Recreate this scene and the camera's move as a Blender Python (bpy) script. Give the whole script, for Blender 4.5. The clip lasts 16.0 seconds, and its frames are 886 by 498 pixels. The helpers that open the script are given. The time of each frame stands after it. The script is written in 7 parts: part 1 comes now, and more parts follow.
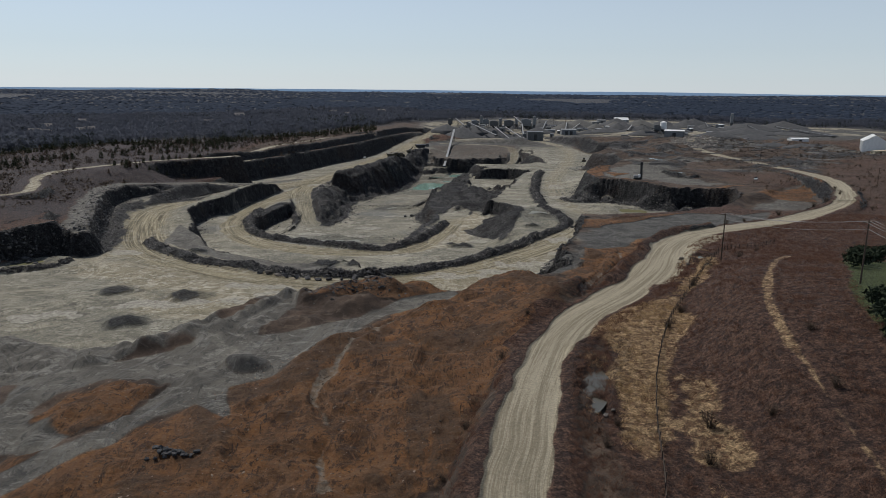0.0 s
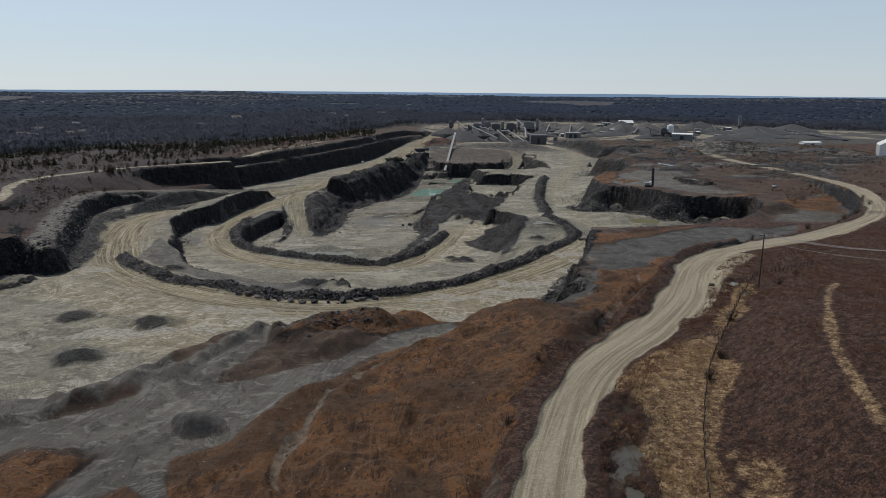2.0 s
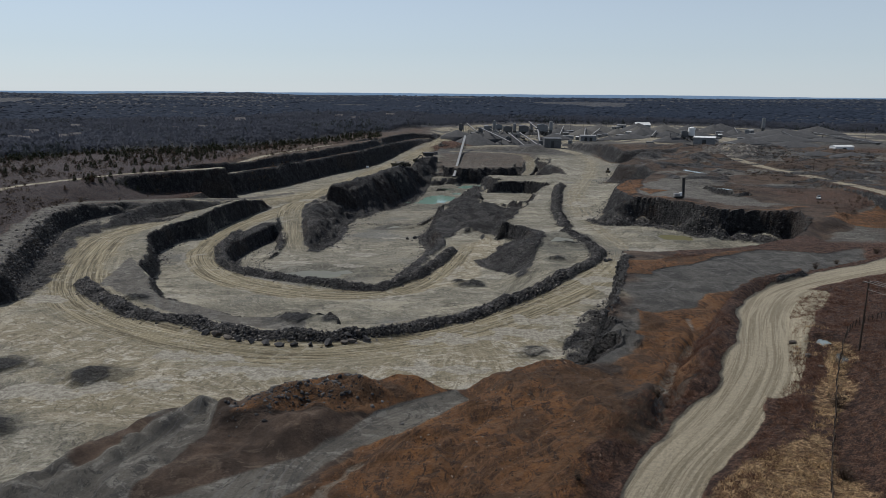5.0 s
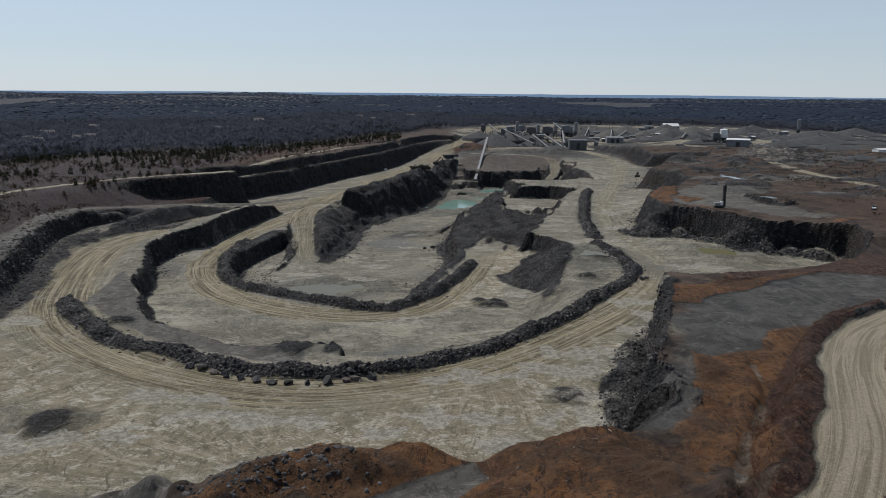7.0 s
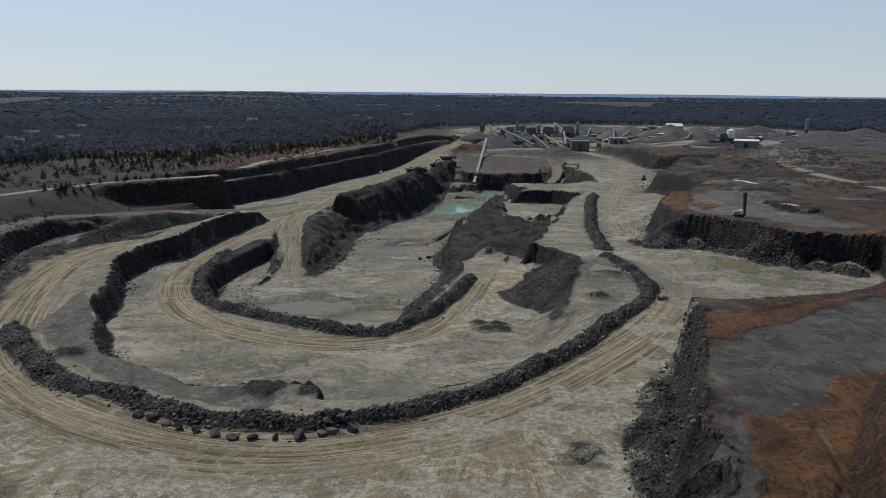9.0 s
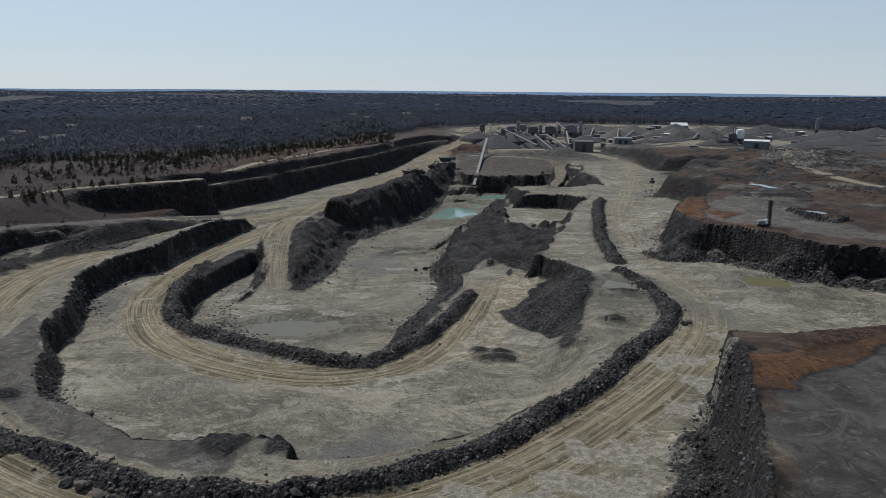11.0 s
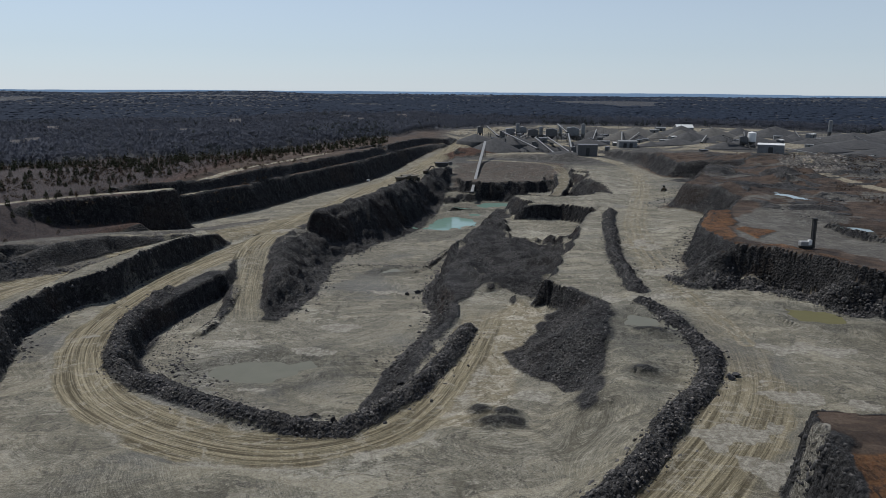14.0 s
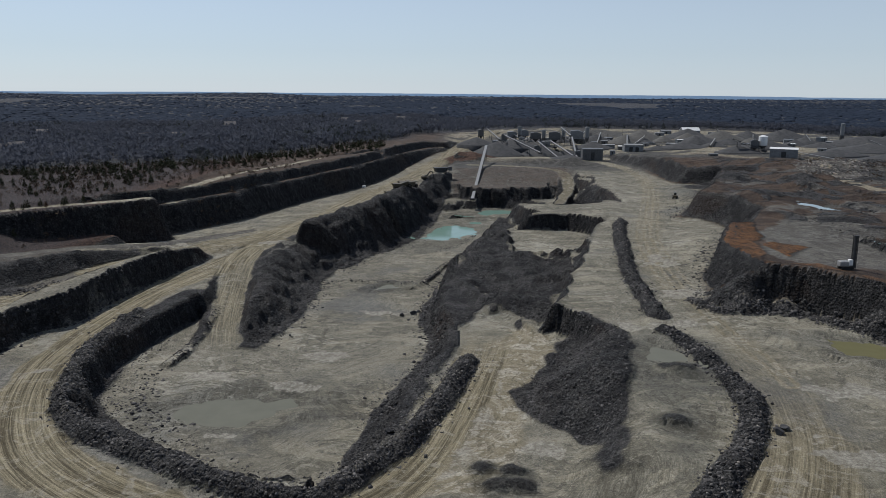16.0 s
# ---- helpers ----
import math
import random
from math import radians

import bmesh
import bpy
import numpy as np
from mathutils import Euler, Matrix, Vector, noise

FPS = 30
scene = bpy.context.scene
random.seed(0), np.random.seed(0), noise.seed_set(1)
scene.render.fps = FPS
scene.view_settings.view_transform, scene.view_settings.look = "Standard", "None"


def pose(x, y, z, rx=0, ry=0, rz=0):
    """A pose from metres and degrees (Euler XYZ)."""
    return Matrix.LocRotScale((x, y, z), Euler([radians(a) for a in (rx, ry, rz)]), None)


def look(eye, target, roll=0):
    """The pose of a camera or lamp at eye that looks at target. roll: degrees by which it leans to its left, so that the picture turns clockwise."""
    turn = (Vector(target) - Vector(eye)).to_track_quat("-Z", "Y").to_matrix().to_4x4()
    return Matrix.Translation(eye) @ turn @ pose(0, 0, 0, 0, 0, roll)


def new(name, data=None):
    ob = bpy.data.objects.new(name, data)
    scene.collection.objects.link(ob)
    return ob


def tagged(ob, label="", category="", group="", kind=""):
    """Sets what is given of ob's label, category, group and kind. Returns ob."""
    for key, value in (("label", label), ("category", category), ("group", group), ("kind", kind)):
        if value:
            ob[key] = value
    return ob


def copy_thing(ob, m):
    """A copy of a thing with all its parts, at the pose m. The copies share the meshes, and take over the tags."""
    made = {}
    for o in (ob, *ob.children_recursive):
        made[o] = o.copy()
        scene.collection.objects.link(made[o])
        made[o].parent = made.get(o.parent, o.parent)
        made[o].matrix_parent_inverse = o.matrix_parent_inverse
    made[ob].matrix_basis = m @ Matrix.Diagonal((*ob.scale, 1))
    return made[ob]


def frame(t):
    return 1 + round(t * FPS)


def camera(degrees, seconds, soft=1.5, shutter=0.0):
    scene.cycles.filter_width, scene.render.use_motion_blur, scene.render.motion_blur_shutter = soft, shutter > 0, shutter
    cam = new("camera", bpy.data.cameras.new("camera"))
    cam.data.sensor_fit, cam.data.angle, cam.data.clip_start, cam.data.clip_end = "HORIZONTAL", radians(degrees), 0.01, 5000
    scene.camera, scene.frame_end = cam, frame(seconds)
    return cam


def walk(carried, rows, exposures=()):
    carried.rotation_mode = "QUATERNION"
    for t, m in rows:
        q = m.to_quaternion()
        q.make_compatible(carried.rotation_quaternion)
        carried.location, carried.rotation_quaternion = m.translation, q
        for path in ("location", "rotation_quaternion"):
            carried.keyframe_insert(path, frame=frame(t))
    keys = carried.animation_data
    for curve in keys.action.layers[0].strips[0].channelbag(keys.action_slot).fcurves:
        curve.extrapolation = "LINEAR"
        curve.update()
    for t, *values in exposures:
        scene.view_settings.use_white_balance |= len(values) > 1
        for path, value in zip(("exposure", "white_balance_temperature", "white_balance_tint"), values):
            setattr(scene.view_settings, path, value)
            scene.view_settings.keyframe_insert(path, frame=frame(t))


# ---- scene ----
cam = camera(63.8, 16.0, soft=0.55)
PATH = [
    (0, (-5.01, 1.616, 70.201), (-4.953, 3.565, 69.756), 0.57),
    (0.5, (-4.547, 7.837, 70.12), (-4.491, 9.787, 69.677), 0.57),
    (1, (-4.012, 14.278, 70.071), (-3.958, 16.228, 69.629), 0.57),
    (1.5, (-3.449, 20.979, 70.079), (-3.396, 22.929, 69.638), 0.57),
    (2, (-2.869, 27.735, 70.118), (-2.817, 29.685, 69.679), 0.53),
    (2.5, (-2.307, 34.411, 70.178), (-2.257, 36.362, 69.74), 0.49),
    (3, (-1.855, 41.061, 70.188), (-1.805, 43.012, 69.75), 0.49),
    (3.5, (-1.48, 47.719, 70.173), (-1.428, 49.67, 69.736), 0.49),
    (4, (-1.096, 54.509, 70.14), (-1.045, 56.46, 69.703), 0.49),
    (4.2, (-0.956, 57.288, 70.133), (-0.904, 59.239, 69.696), 0.49),
    (6.3, (0.462, 86.124, 70.089), (0.424, 88.076, 69.653), 0.49),
    (6.5, (0.57, 88.899, 70.092), (0.532, 90.85, 69.656), 0.49),
    (7, (0.797, 95.856, 70.085), (0.76, 97.807, 69.648), 0.49),
    (7.5, (0.943, 102.877, 70.049), (0.908, 104.828, 69.611), 0.49),
    (8, (1.046, 109.987, 70.015), (1.012, 111.938, 69.577), 0.49),
    (8.5, (1.127, 117.109, 69.983), (1.093, 119.06, 69.545), 0.49),
    (9, (1.22, 124.213, 69.942), (1.187, 126.164, 69.503), 0.49),
    (9.2, (1.259, 127.038, 69.935), (1.226, 128.989, 69.496), 0.49),
    (11.3, (1.81, 156.373, 69.81), (1.778, 158.323, 69.367), 0.46),
    (11.5, (1.864, 159.124, 69.808), (1.835, 161.075, 69.366), 0.46),
    (12, (2.007, 165.948, 69.826), (1.979, 167.898, 69.384), 0.46),
    (12.5, (2.09, 172.778, 69.852), (2.063, 174.729, 69.41), 0.46),
    (13, (2.122, 179.666, 69.877), (2.096, 181.617, 69.435), 0.46),
    (13.5, (2.183, 186.495, 69.88), (2.157, 188.446, 69.439), 0.46),
    (14, (2.265, 193.245, 69.871), (2.24, 195.195, 69.43), 0.46),
    (14.5, (2.339, 200.09, 69.854), (2.314, 202.041, 69.413), 0.46),
    (15, (2.445, 207.002, 69.853), (2.42, 208.953, 69.413), 0.46),
    (15.5, (2.575, 213.904, 69.877), (2.55, 215.855, 69.439), 0.46),
    (16, (2.741, 220.797, 69.909), (2.715, 222.748, 69.473), 0.46),
]
walk(cam, [(t, look(eye, target, roll)) for t, eye, target, roll in PATH], [(0, 0.0, 6200, 10), (6, -0.05, 6100, 10), (16, -0.05, 6000, 10)])

# ---- world and sun ----
world = bpy.data.worlds.new("sky")
scene.world = world
world.use_nodes = True
wn = world.node_tree
wn.nodes.clear()
sky = wn.nodes.new("ShaderNodeTexSky")
sky.sky_type = "NISHITA"
sky.sun_disc = False
sky.sun_elevation = radians(52)
sky.sun_rotation = radians(-43)
sky.altitude = 200
sky.air_density, sky.dust_density, sky.ozone_density = 1.0, 0.05, 4.0
bg = wn.nodes.new("ShaderNodeBackground")
bg.inputs["Strength"].default_value = 0.085
wo = wn.nodes.new("ShaderNodeOutputWorld")
hazy = wn.nodes.new("ShaderNodeHueSaturation")
hazy.inputs["Saturation"].default_value = 0.58
wn.links.new(sky.outputs[0], hazy.inputs["Color"])
cool = wn.nodes.new("ShaderNodeMix")
cool.data_type, cool.blend_type = "RGBA", "MULTIPLY"
cool.inputs[0].default_value = 1.0
cool.inputs[7].default_value = (0.98, 0.994, 1.018, 1.0)
wn.links.new(hazy.outputs[0], cool.inputs[6])
veil = wn.nodes.new("ShaderNodeMix")
veil.data_type = "RGBA"
up_way = wn.nodes.new("ShaderNodeSeparateXYZ")
wn.links.new(wn.nodes.new("ShaderNodeTexCoord").outputs["Generated"], up_way.inputs[0])
low_haze = wn.nodes.new("ShaderNodeMapRange")
low_haze.inputs["From Max"].default_value = 0.4
low_haze.inputs["To Min"].default_value, low_haze.inputs["To Max"].default_value = 0.6, 0.0
wn.links.new(up_way.outputs[2], low_haze.inputs["Value"])
wn.links.new(low_haze.outputs[0], veil.inputs[0])
veil.inputs[7].default_value = (6.5, 7.35, 7.9, 1.0)
wn.links.new(cool.outputs[2], veil.inputs[6])
wn.links.new(veil.outputs[2], bg.inputs[0])
wn.links.new(bg.outputs[0], wo.inputs[0])

sun = new("sun", bpy.data.lights.new("sun", "SUN"))
sun.data.energy = 3.6
sun.data.angle = radians(0.6)
sun.data.color = (1.0, 0.93, 0.83)
SUN_EL, SUN_AZ = radians(52), radians(-43)
SUN_WAY = Vector((math.sin(SUN_AZ) * math.cos(SUN_EL), math.cos(SUN_AZ) * math.cos(SUN_EL), math.sin(SUN_EL)))
sun.matrix_world = look(SUN_WAY * 400, (0, 0, 0))


# ---- materials ----
def nodes_of(name):
    m = bpy.data.materials.new(name)
    m.use_nodes = True
    nt = m.node_tree
    return m, nt, nt.nodes["Principled BSDF"]


def add(nt, kind, **kw):
    n = nt.nodes.new(kind)
    for key, value in kw.items():
        if key in n.inputs:
            n.inputs[key].default_value = value
    return n


def noise_of(nt, vec, scale, detail=4.0, rough=0.6, warp=0.0):
    n = nt.nodes.new("ShaderNodeTexNoise")
    n.inputs["Scale"].default_value = scale
    n.inputs["Detail"].default_value = detail
    n.inputs["Roughness"].default_value = rough
    n.inputs["Distortion"].default_value = warp
    nt.links.new(vec, n.inputs["Vector"])
    return n.outputs["Fac"]


def math_of(nt, op, a, b=None, clamp=False):
    n = nt.nodes.new("ShaderNodeMath")
    n.operation = op
    n.use_clamp = clamp
    for i, v in enumerate((a, b)):
        if v is None:
            continue
        if isinstance(v, (int, float)):
            n.inputs[i].default_value = v
        else:
            nt.links.new(v, n.inputs[i])
    return n.outputs[0]


def ramp_of(nt, fac, lo, hi):
    n = nt.nodes.new("ShaderNodeMapRange")
    n.inputs["From Min"].default_value = lo
    n.inputs["From Max"].default_value = hi
    n.interpolation_type = "SMOOTHSTEP"
    nt.links.new(fac, n.inputs["Value"])
    return n.outputs[0]


def mix_of(nt, fac, a, b, kind="MIX"):
    n = nt.nodes.new("ShaderNodeMix")
    n.data_type = "RGBA"
    n.blend_type = kind
    for sock, v in ((n.inputs[0], fac), (n.inputs[6], a), (n.inputs[7], b)):
        if isinstance(v, (int, float)):
            sock.default_value = v
        elif isinstance(v, tuple):
            sock.default_value = (*v, 1.0)
        else:
            nt.links.new(v, sock)
    return n.outputs[2]


def vec_scale(nt, vec, s):
    n = nt.nodes.new("ShaderNodeVectorMath")
    n.operation = "MULTIPLY"
    nt.links.new(vec, n.inputs[0])
    n.inputs[1].default_value = s
    return n.outputs[0]


def bump_of(nt, height, strength, distance, normal=None):
    n = nt.nodes.new("ShaderNodeBump")
    n.inputs["Strength"].default_value = strength
    n.inputs["Distance"].default_value = distance
    nt.links.new(height, n.inputs["Height"])
    if normal is not None:
        nt.links.new(normal, n.inputs["Normal"])
    return n.outputs[0]


def ground_material():
    m, nt, bsdf = nodes_of("quarry_ground")
    pos = nt.nodes.new("ShaderNodeNewGeometry").outputs["Position"]
    masks = {}
    for key, names in (("mask_a", ("tan", "grey", "red", None)), ("mask_b", ("scrub", "straw", "green", None)), ("mask_c", ("track", "yard", "pit", None)), ("mask_d", ("silt", "damp", None, None))):
        at = nt.nodes.new("ShaderNodeAttribute")
        at.attribute_name = key
        sep = nt.nodes.new("ShaderNodeSeparateColor")
        nt.links.new(at.outputs["Color"], sep.inputs[0])
        for i, n in enumerate(names[:3]):
            masks[n] = sep.outputs[i]
        masks[key + "_alpha"] = at.outputs["Alpha"]
    rock, wood, hill = masks["mask_a_alpha"], masks["mask_b_alpha"], masks["mask_c_alpha"]
    way = nt.nodes.new("ShaderNodeAttribute")
    way.attribute_name = "way"
    big = noise_of(nt, pos, 0.02, 5, 0.6)
    mid = noise_of(nt, pos, 0.11, 6, 0.65)
    fine = noise_of(nt, pos, 0.7, 6, 0.7)
    grain = noise_of(nt, pos, 3.0, 5, 0.8)
    grit = noise_of(nt, pos, 1.5, 8, 0.82, 0.4)
    worn = noise_of(nt, vec_scale(nt, pos, (0.16, 0.34, 0.2)), 1.0, 9, 0.72, 2.2)
    line = math_of(nt, "ABSOLUTE", math_of(nt, "SUBTRACT", worn, 0.5))
    bend = nt.nodes.new("ShaderNodeTexNoise")
    bend.inputs["Scale"].default_value = 0.011
    bend.inputs["Detail"].default_value = 1.5
    nt.links.new(pos, bend.inputs["Vector"])
    turned = nt.nodes.new("ShaderNodeVectorMath")
    turned.operation = "MULTIPLY_ADD"
    nt.links.new(bend.outputs["Color"], turned.inputs[0])
    turned.inputs[1].default_value = (170, 170, 0)
    nt.links.new(pos, turned.inputs[2])
    tyre = noise_of(nt, vec_scale(nt, turned.outputs[0], (0.55, 0.022, 0)), 1.0, 8, 0.74, 0.3)
    marks = math_of(nt, "MULTIPLY", ramp_of(nt, noise_of(nt, pos, 0.03, 3, 0.6), 0.44, 0.62), 0.6)
    rill = noise_of(nt, vec_scale(nt, pos, (0.55, 0.16, 0.3)), 1.0, 7, 0.72, 1.2)
    streak = noise_of(nt, vec_scale(nt, way.outputs["Vector"], (0.02, 0.9, 0)), 1.0, 10, 0.8, 0.6)
    swirl = noise_of(nt, vec_scale(nt, pos, (0.05, 0.35, 0.1)), 1.0, 6, 0.7)

    def edge(mask, amount=0.7, soft=0.22):
        v = math_of(nt, "ADD", mask, math_of(nt, "MULTIPLY", math_of(nt, "SUBTRACT", math_of(nt, "ADD", math_of(nt, "MULTIPLY", mid, 0.5), math_of(nt, "MULTIPLY", fine, 0.5)), 0.5), amount))
        return ramp_of(nt, v, 0.5 - soft, 0.5 + soft)

    # quarry floor: grey rock dust with paler and darker scrapes
    scrape = noise_of(nt, vec_scale(nt, pos, (0.12, 0.17, 0.1)), 1.0, 10, 0.78, 1.8)
    scrape2 = noise_of(nt, vec_scale(nt, pos, (0.2, 0.13, 0.1)), 1.0, 10, 0.78, 2.4)
    floor = mix_of(nt, ramp_of(nt, mid, 0.42, 0.58), (0.124, 0.114, 0.084), (0.196, 0.179, 0.133))
    floor = mix_of(nt, ramp_of(nt, scrape, 0.51, 0.57), floor, (0.285, 0.265, 0.207))
    floor = mix_of(nt, ramp_of(nt, scrape2, 0.52, 0.58), floor, (0.078, 0.073, 0.058))
    patch = noise_of(nt, vec_scale(nt, pos, (0.028, 0.05, 0.05)), 1.0, 8, 0.68, 1.6)
    floor = mix_of(nt, math_of(nt, "MULTIPLY", ramp_of(nt, patch, 0.53, 0.58), 0.7), floor, mix_of(nt, ramp_of(nt, fine, 0.42, 0.58), (0.27, 0.243, 0.175), (0.365, 0.335, 0.25)))
    floor = mix_of(nt, math_of(nt, "MULTIPLY", ramp_of(nt, math_of(nt, "SUBTRACT", 1.0, patch), 0.55, 0.61), 0.5), floor, mix_of(nt, ramp_of(nt, fine, 0.42, 0.58), (0.092, 0.085, 0.063), (0.132, 0.122, 0.091)))
    silt = math_of(nt, "MULTIPLY", ramp_of(nt, big, 0.54, 0.62), ramp_of(nt, scrape, 0.48, 0.54))
    floor = mix_of(nt, silt, floor, (0.37, 0.35, 0.285))
    floor = mix_of(nt, ramp_of(nt, math_of(nt, "SUBTRACT", 1.0, big), 0.55, 0.68), floor, (0.125, 0.124, 0.115))
    floor = mix_of(nt, math_of(nt, "MULTIPLY", math_of(nt, "SUBTRACT", 1.0, ramp_of(nt, line, 0.004, 0.016)), 0.55), floor, (0.29, 0.275, 0.22))
    floor = mix_of(nt, math_of(nt, "MULTIPLY", math_of(nt, "SUBTRACT", 1.0, ramp_of(nt, math_of(nt, "ABSOLUTE", math_of(nt, "SUBTRACT", worn, 0.545)), 0.003, 0.012)), 0.6), floor, (0.075, 0.07, 0.055))
    floor = mix_of(nt, math_of(nt, "MULTIPLY", ramp_of(nt, tyre, 0.55, 0.62), marks), floor, (0.26, 0.243, 0.19))
    floor = mix_of(nt, math_of(nt, "MULTIPLY", ramp_of(nt, math_of(nt, "SUBTRACT", 1.0, tyre), 0.55, 0.62), marks), floor, (0.082, 0.075, 0.055))
    # scratches of blades and tyres, thin and crossing
    for way_of, k, col in (((1.5, 0.05, 0), 0.035, (0.30, 0.283, 0.225)), ((0.07, 1.3, 0), 0.028, (0.07, 0.065, 0.05)), ((1.1, 0.9, 0), 0.021, (0.31, 0.29, 0.235)), ((2.6, 0.08, 0), 0.017, (0.075, 0.068, 0.05))):
        cut = noise_of(nt, vec_scale(nt, turned.outputs[0], way_of), 1.0, 5, 0.7, 0.5)
        cut = math_of(nt, "SUBTRACT", 1.0, ramp_of(nt, math_of(nt, "ABSOLUTE", math_of(nt, "SUBTRACT", cut, 0.5)), 0.008, 0.04))
        floor = mix_of(nt, math_of(nt, "MULTIPLY", math_of(nt, "MULTIPLY", cut, ramp_of(nt, noise_of(nt, pos, k, 4, 0.65), 0.45, 0.6)), 0.6), floor, col)
    soil = mix_of(nt, ramp_of(nt, mid, 0.38, 0.62), (0.036, 0.025, 0.018), (0.078, 0.053, 0.037))
    soil = mix_of(nt, math_of(nt, "MULTIPLY", ramp_of(nt, scrape, 0.53, 0.6), 0.6), soil, (0.12, 0.09, 0.065))
    base = mix_of(nt, masks["pit"], soil, floor)
    yard = mix_of(nt, ramp_of(nt, mid, 0.36, 0.66), (0.038, 0.036, 0.033), (0.082, 0.078, 0.069))
    yard = mix_of(nt, math_of(nt, "MULTIPLY", ramp_of(nt, scrape, 0.52, 0.6), 0.7), yard, (0.125, 0.12, 0.108))
    yard = mix_of(nt, math_of(nt, "MULTIPLY", ramp_of(nt, tyre, 0.53, 0.6), 0.55), yard, (0.105, 0.103, 0.095))
    yard = mix_of(nt, math_of(nt, "MULTIPLY", ramp_of(nt, scrape2, 0.53, 0.59), 0.7), yard, (0.03, 0.028, 0.026))
    base = mix_of(nt, masks["yard"], base, yard)
    dust = mix_of(nt, ramp_of(nt, fine, 0.3, 0.7), (0.185, 0.158, 0.102), (0.265, 0.232, 0.162))
    dust = mix_of(nt, ramp_of(nt, scrape, 0.5, 0.58), dust, (0.40, 0.37, 0.30))
    dust = mix_of(nt, ramp_of(nt, scrape2, 0.51, 0.59), dust, (0.135, 0.115, 0.076))
    dust = mix_of(nt, math_of(nt, "MULTIPLY", ramp_of(nt, tyre, 0.53, 0.60), 0.5), dust, (0.37, 0.335, 0.255))
    dust = mix_of(nt, math_of(nt, "MULTIPLY", ramp_of(nt, math_of(nt, "SUBTRACT", 1.0, tyre), 0.53, 0.60), 0.5), dust, (0.125, 0.108, 0.068))
    base = mix_of(nt, edge(masks["tan"], 1.1, 0.35), base, dust)
    ruts = mix_of(nt, ramp_of(nt, streak, 0.42, 0.58), (0.064, 0.052, 0.028), (0.275, 0.24, 0.157))
    thin = noise_of(nt, vec_scale(nt, way.outputs["Vector"], (0.03, 2.4, 0)), 1.0, 8, 0.8, 0.4)
    ruts = mix_of(nt, 0.8, ruts, mix_of(nt, ramp_of(nt, thin, 0.38, 0.62), (0.5, 0.49, 0.46), (1.5, 1.5, 1.5)), "MULTIPLY")
    ruts = mix_of(nt, math_of(nt, "MULTIPLY", ramp_of(nt, scrape, 0.52, 0.6), 0.5), ruts, (0.34, 0.315, 0.25))
    base = mix_of(nt, math_of(nt, "MULTIPLY", masks["track"], 0.85, True), base, ruts)
    gravel = mix_of(nt, ramp_of(nt, mid, 0.35, 0.7), (0.074, 0.068, 0.058), (0.128, 0.118, 0.098))
    gravel = mix_of(nt, ramp_of(nt, scrape, 0.52, 0.58), gravel, (0.165, 0.156, 0.136))
    gravel = mix_of(nt, math_of(nt, "MULTIPLY", ramp_of(nt, scrape2, 0.53, 0.58), 0.8), gravel, (0.048, 0.045, 0.041))
    gravel = mix_of(nt, math_of(nt, "MULTIPLY", ramp_of(nt, tyre, 0.53, 0.62), 0.45), gravel, (0.15, 0.147, 0.138))
    gravel = mix_of(nt, math_of(nt, "MULTIPLY", ramp_of(nt, math_of(nt, "SUBTRACT", 1.0, tyre), 0.54, 0.62), 0.45), gravel, (0.05, 0.049, 0.047))
    base = mix_of(nt, edge(masks["grey"]), base, gravel)
    clay = mix_of(nt, ramp_of(nt, mid, 0.40, 0.60), (0.118, 0.060, 0.026), (0.25, 0.117, 0.042))
    clay = mix_of(nt, ramp_of(nt, scrape2, 0.52, 0.60), clay, (0.085, 0.05, 0.03))
    clay = mix_of(nt, ramp_of(nt, fine, 0.52, 0.6), clay, (0.085, 0.045, 0.024))
    clay = mix_of(nt, ramp_of(nt, rill, 0.53, 0.60), clay, (0.20, 0.10, 0.045))
    clay = mix_of(nt, ramp_of(nt, math_of(nt, "SUBTRACT", 1.0, rill), 0.55, 0.61), clay, (0.06, 0.034, 0.02))
    clay = mix_of(nt, math_of(nt, "MULTIPLY", ramp_of(nt, tyre, 0.54, 0.60), 0.6), clay, (0.22, 0.12, 0.058))
    clay = mix_of(nt, ramp_of(nt, scrape, 0.54, 0.62), clay, (0.22, 0.12, 0.06))
    earth = noise_of(nt, pos, 0.045, 5, 0.62, 0.5)
    clay = mix_of(nt, math_of(nt, "MULTIPLY", ramp_of(nt, earth, 0.5, 0.58), 0.7), clay, mix_of(nt, ramp_of(nt, fine, 0.42, 0.6), (0.062, 0.039, 0.024), (0.13, 0.079, 0.045)))
    clay = mix_of(nt, math_of(nt, "MULTIPLY", ramp_of(nt, grit, 0.60, 0.68), 0.6), clay, (0.24, 0.17, 0.11))
    base = mix_of(nt, edge(masks["red"]), base, clay)
    brush = mix_of(nt, ramp_of(nt, fine, 0.4, 0.6), (0.05, 0.028, 0.02), (0.13, 0.073, 0.048))
    base = mix_of(nt, edge(masks["scrub"], 0.8), base, brush)
    hay = mix_of(nt, ramp_of(nt, fine, 0.42, 0.6), (0.17, 0.10, 0.053), (0.45, 0.31, 0.165))
    base = mix_of(nt, edge(masks["straw"], 1.0), base, hay)
    base = mix_of(nt, edge(hill, 0.2), base, mix_of(nt, ramp_of(nt, streak, 0.42, 0.57), (0.185, 0.158, 0.108), (0.31, 0.272, 0.195)))
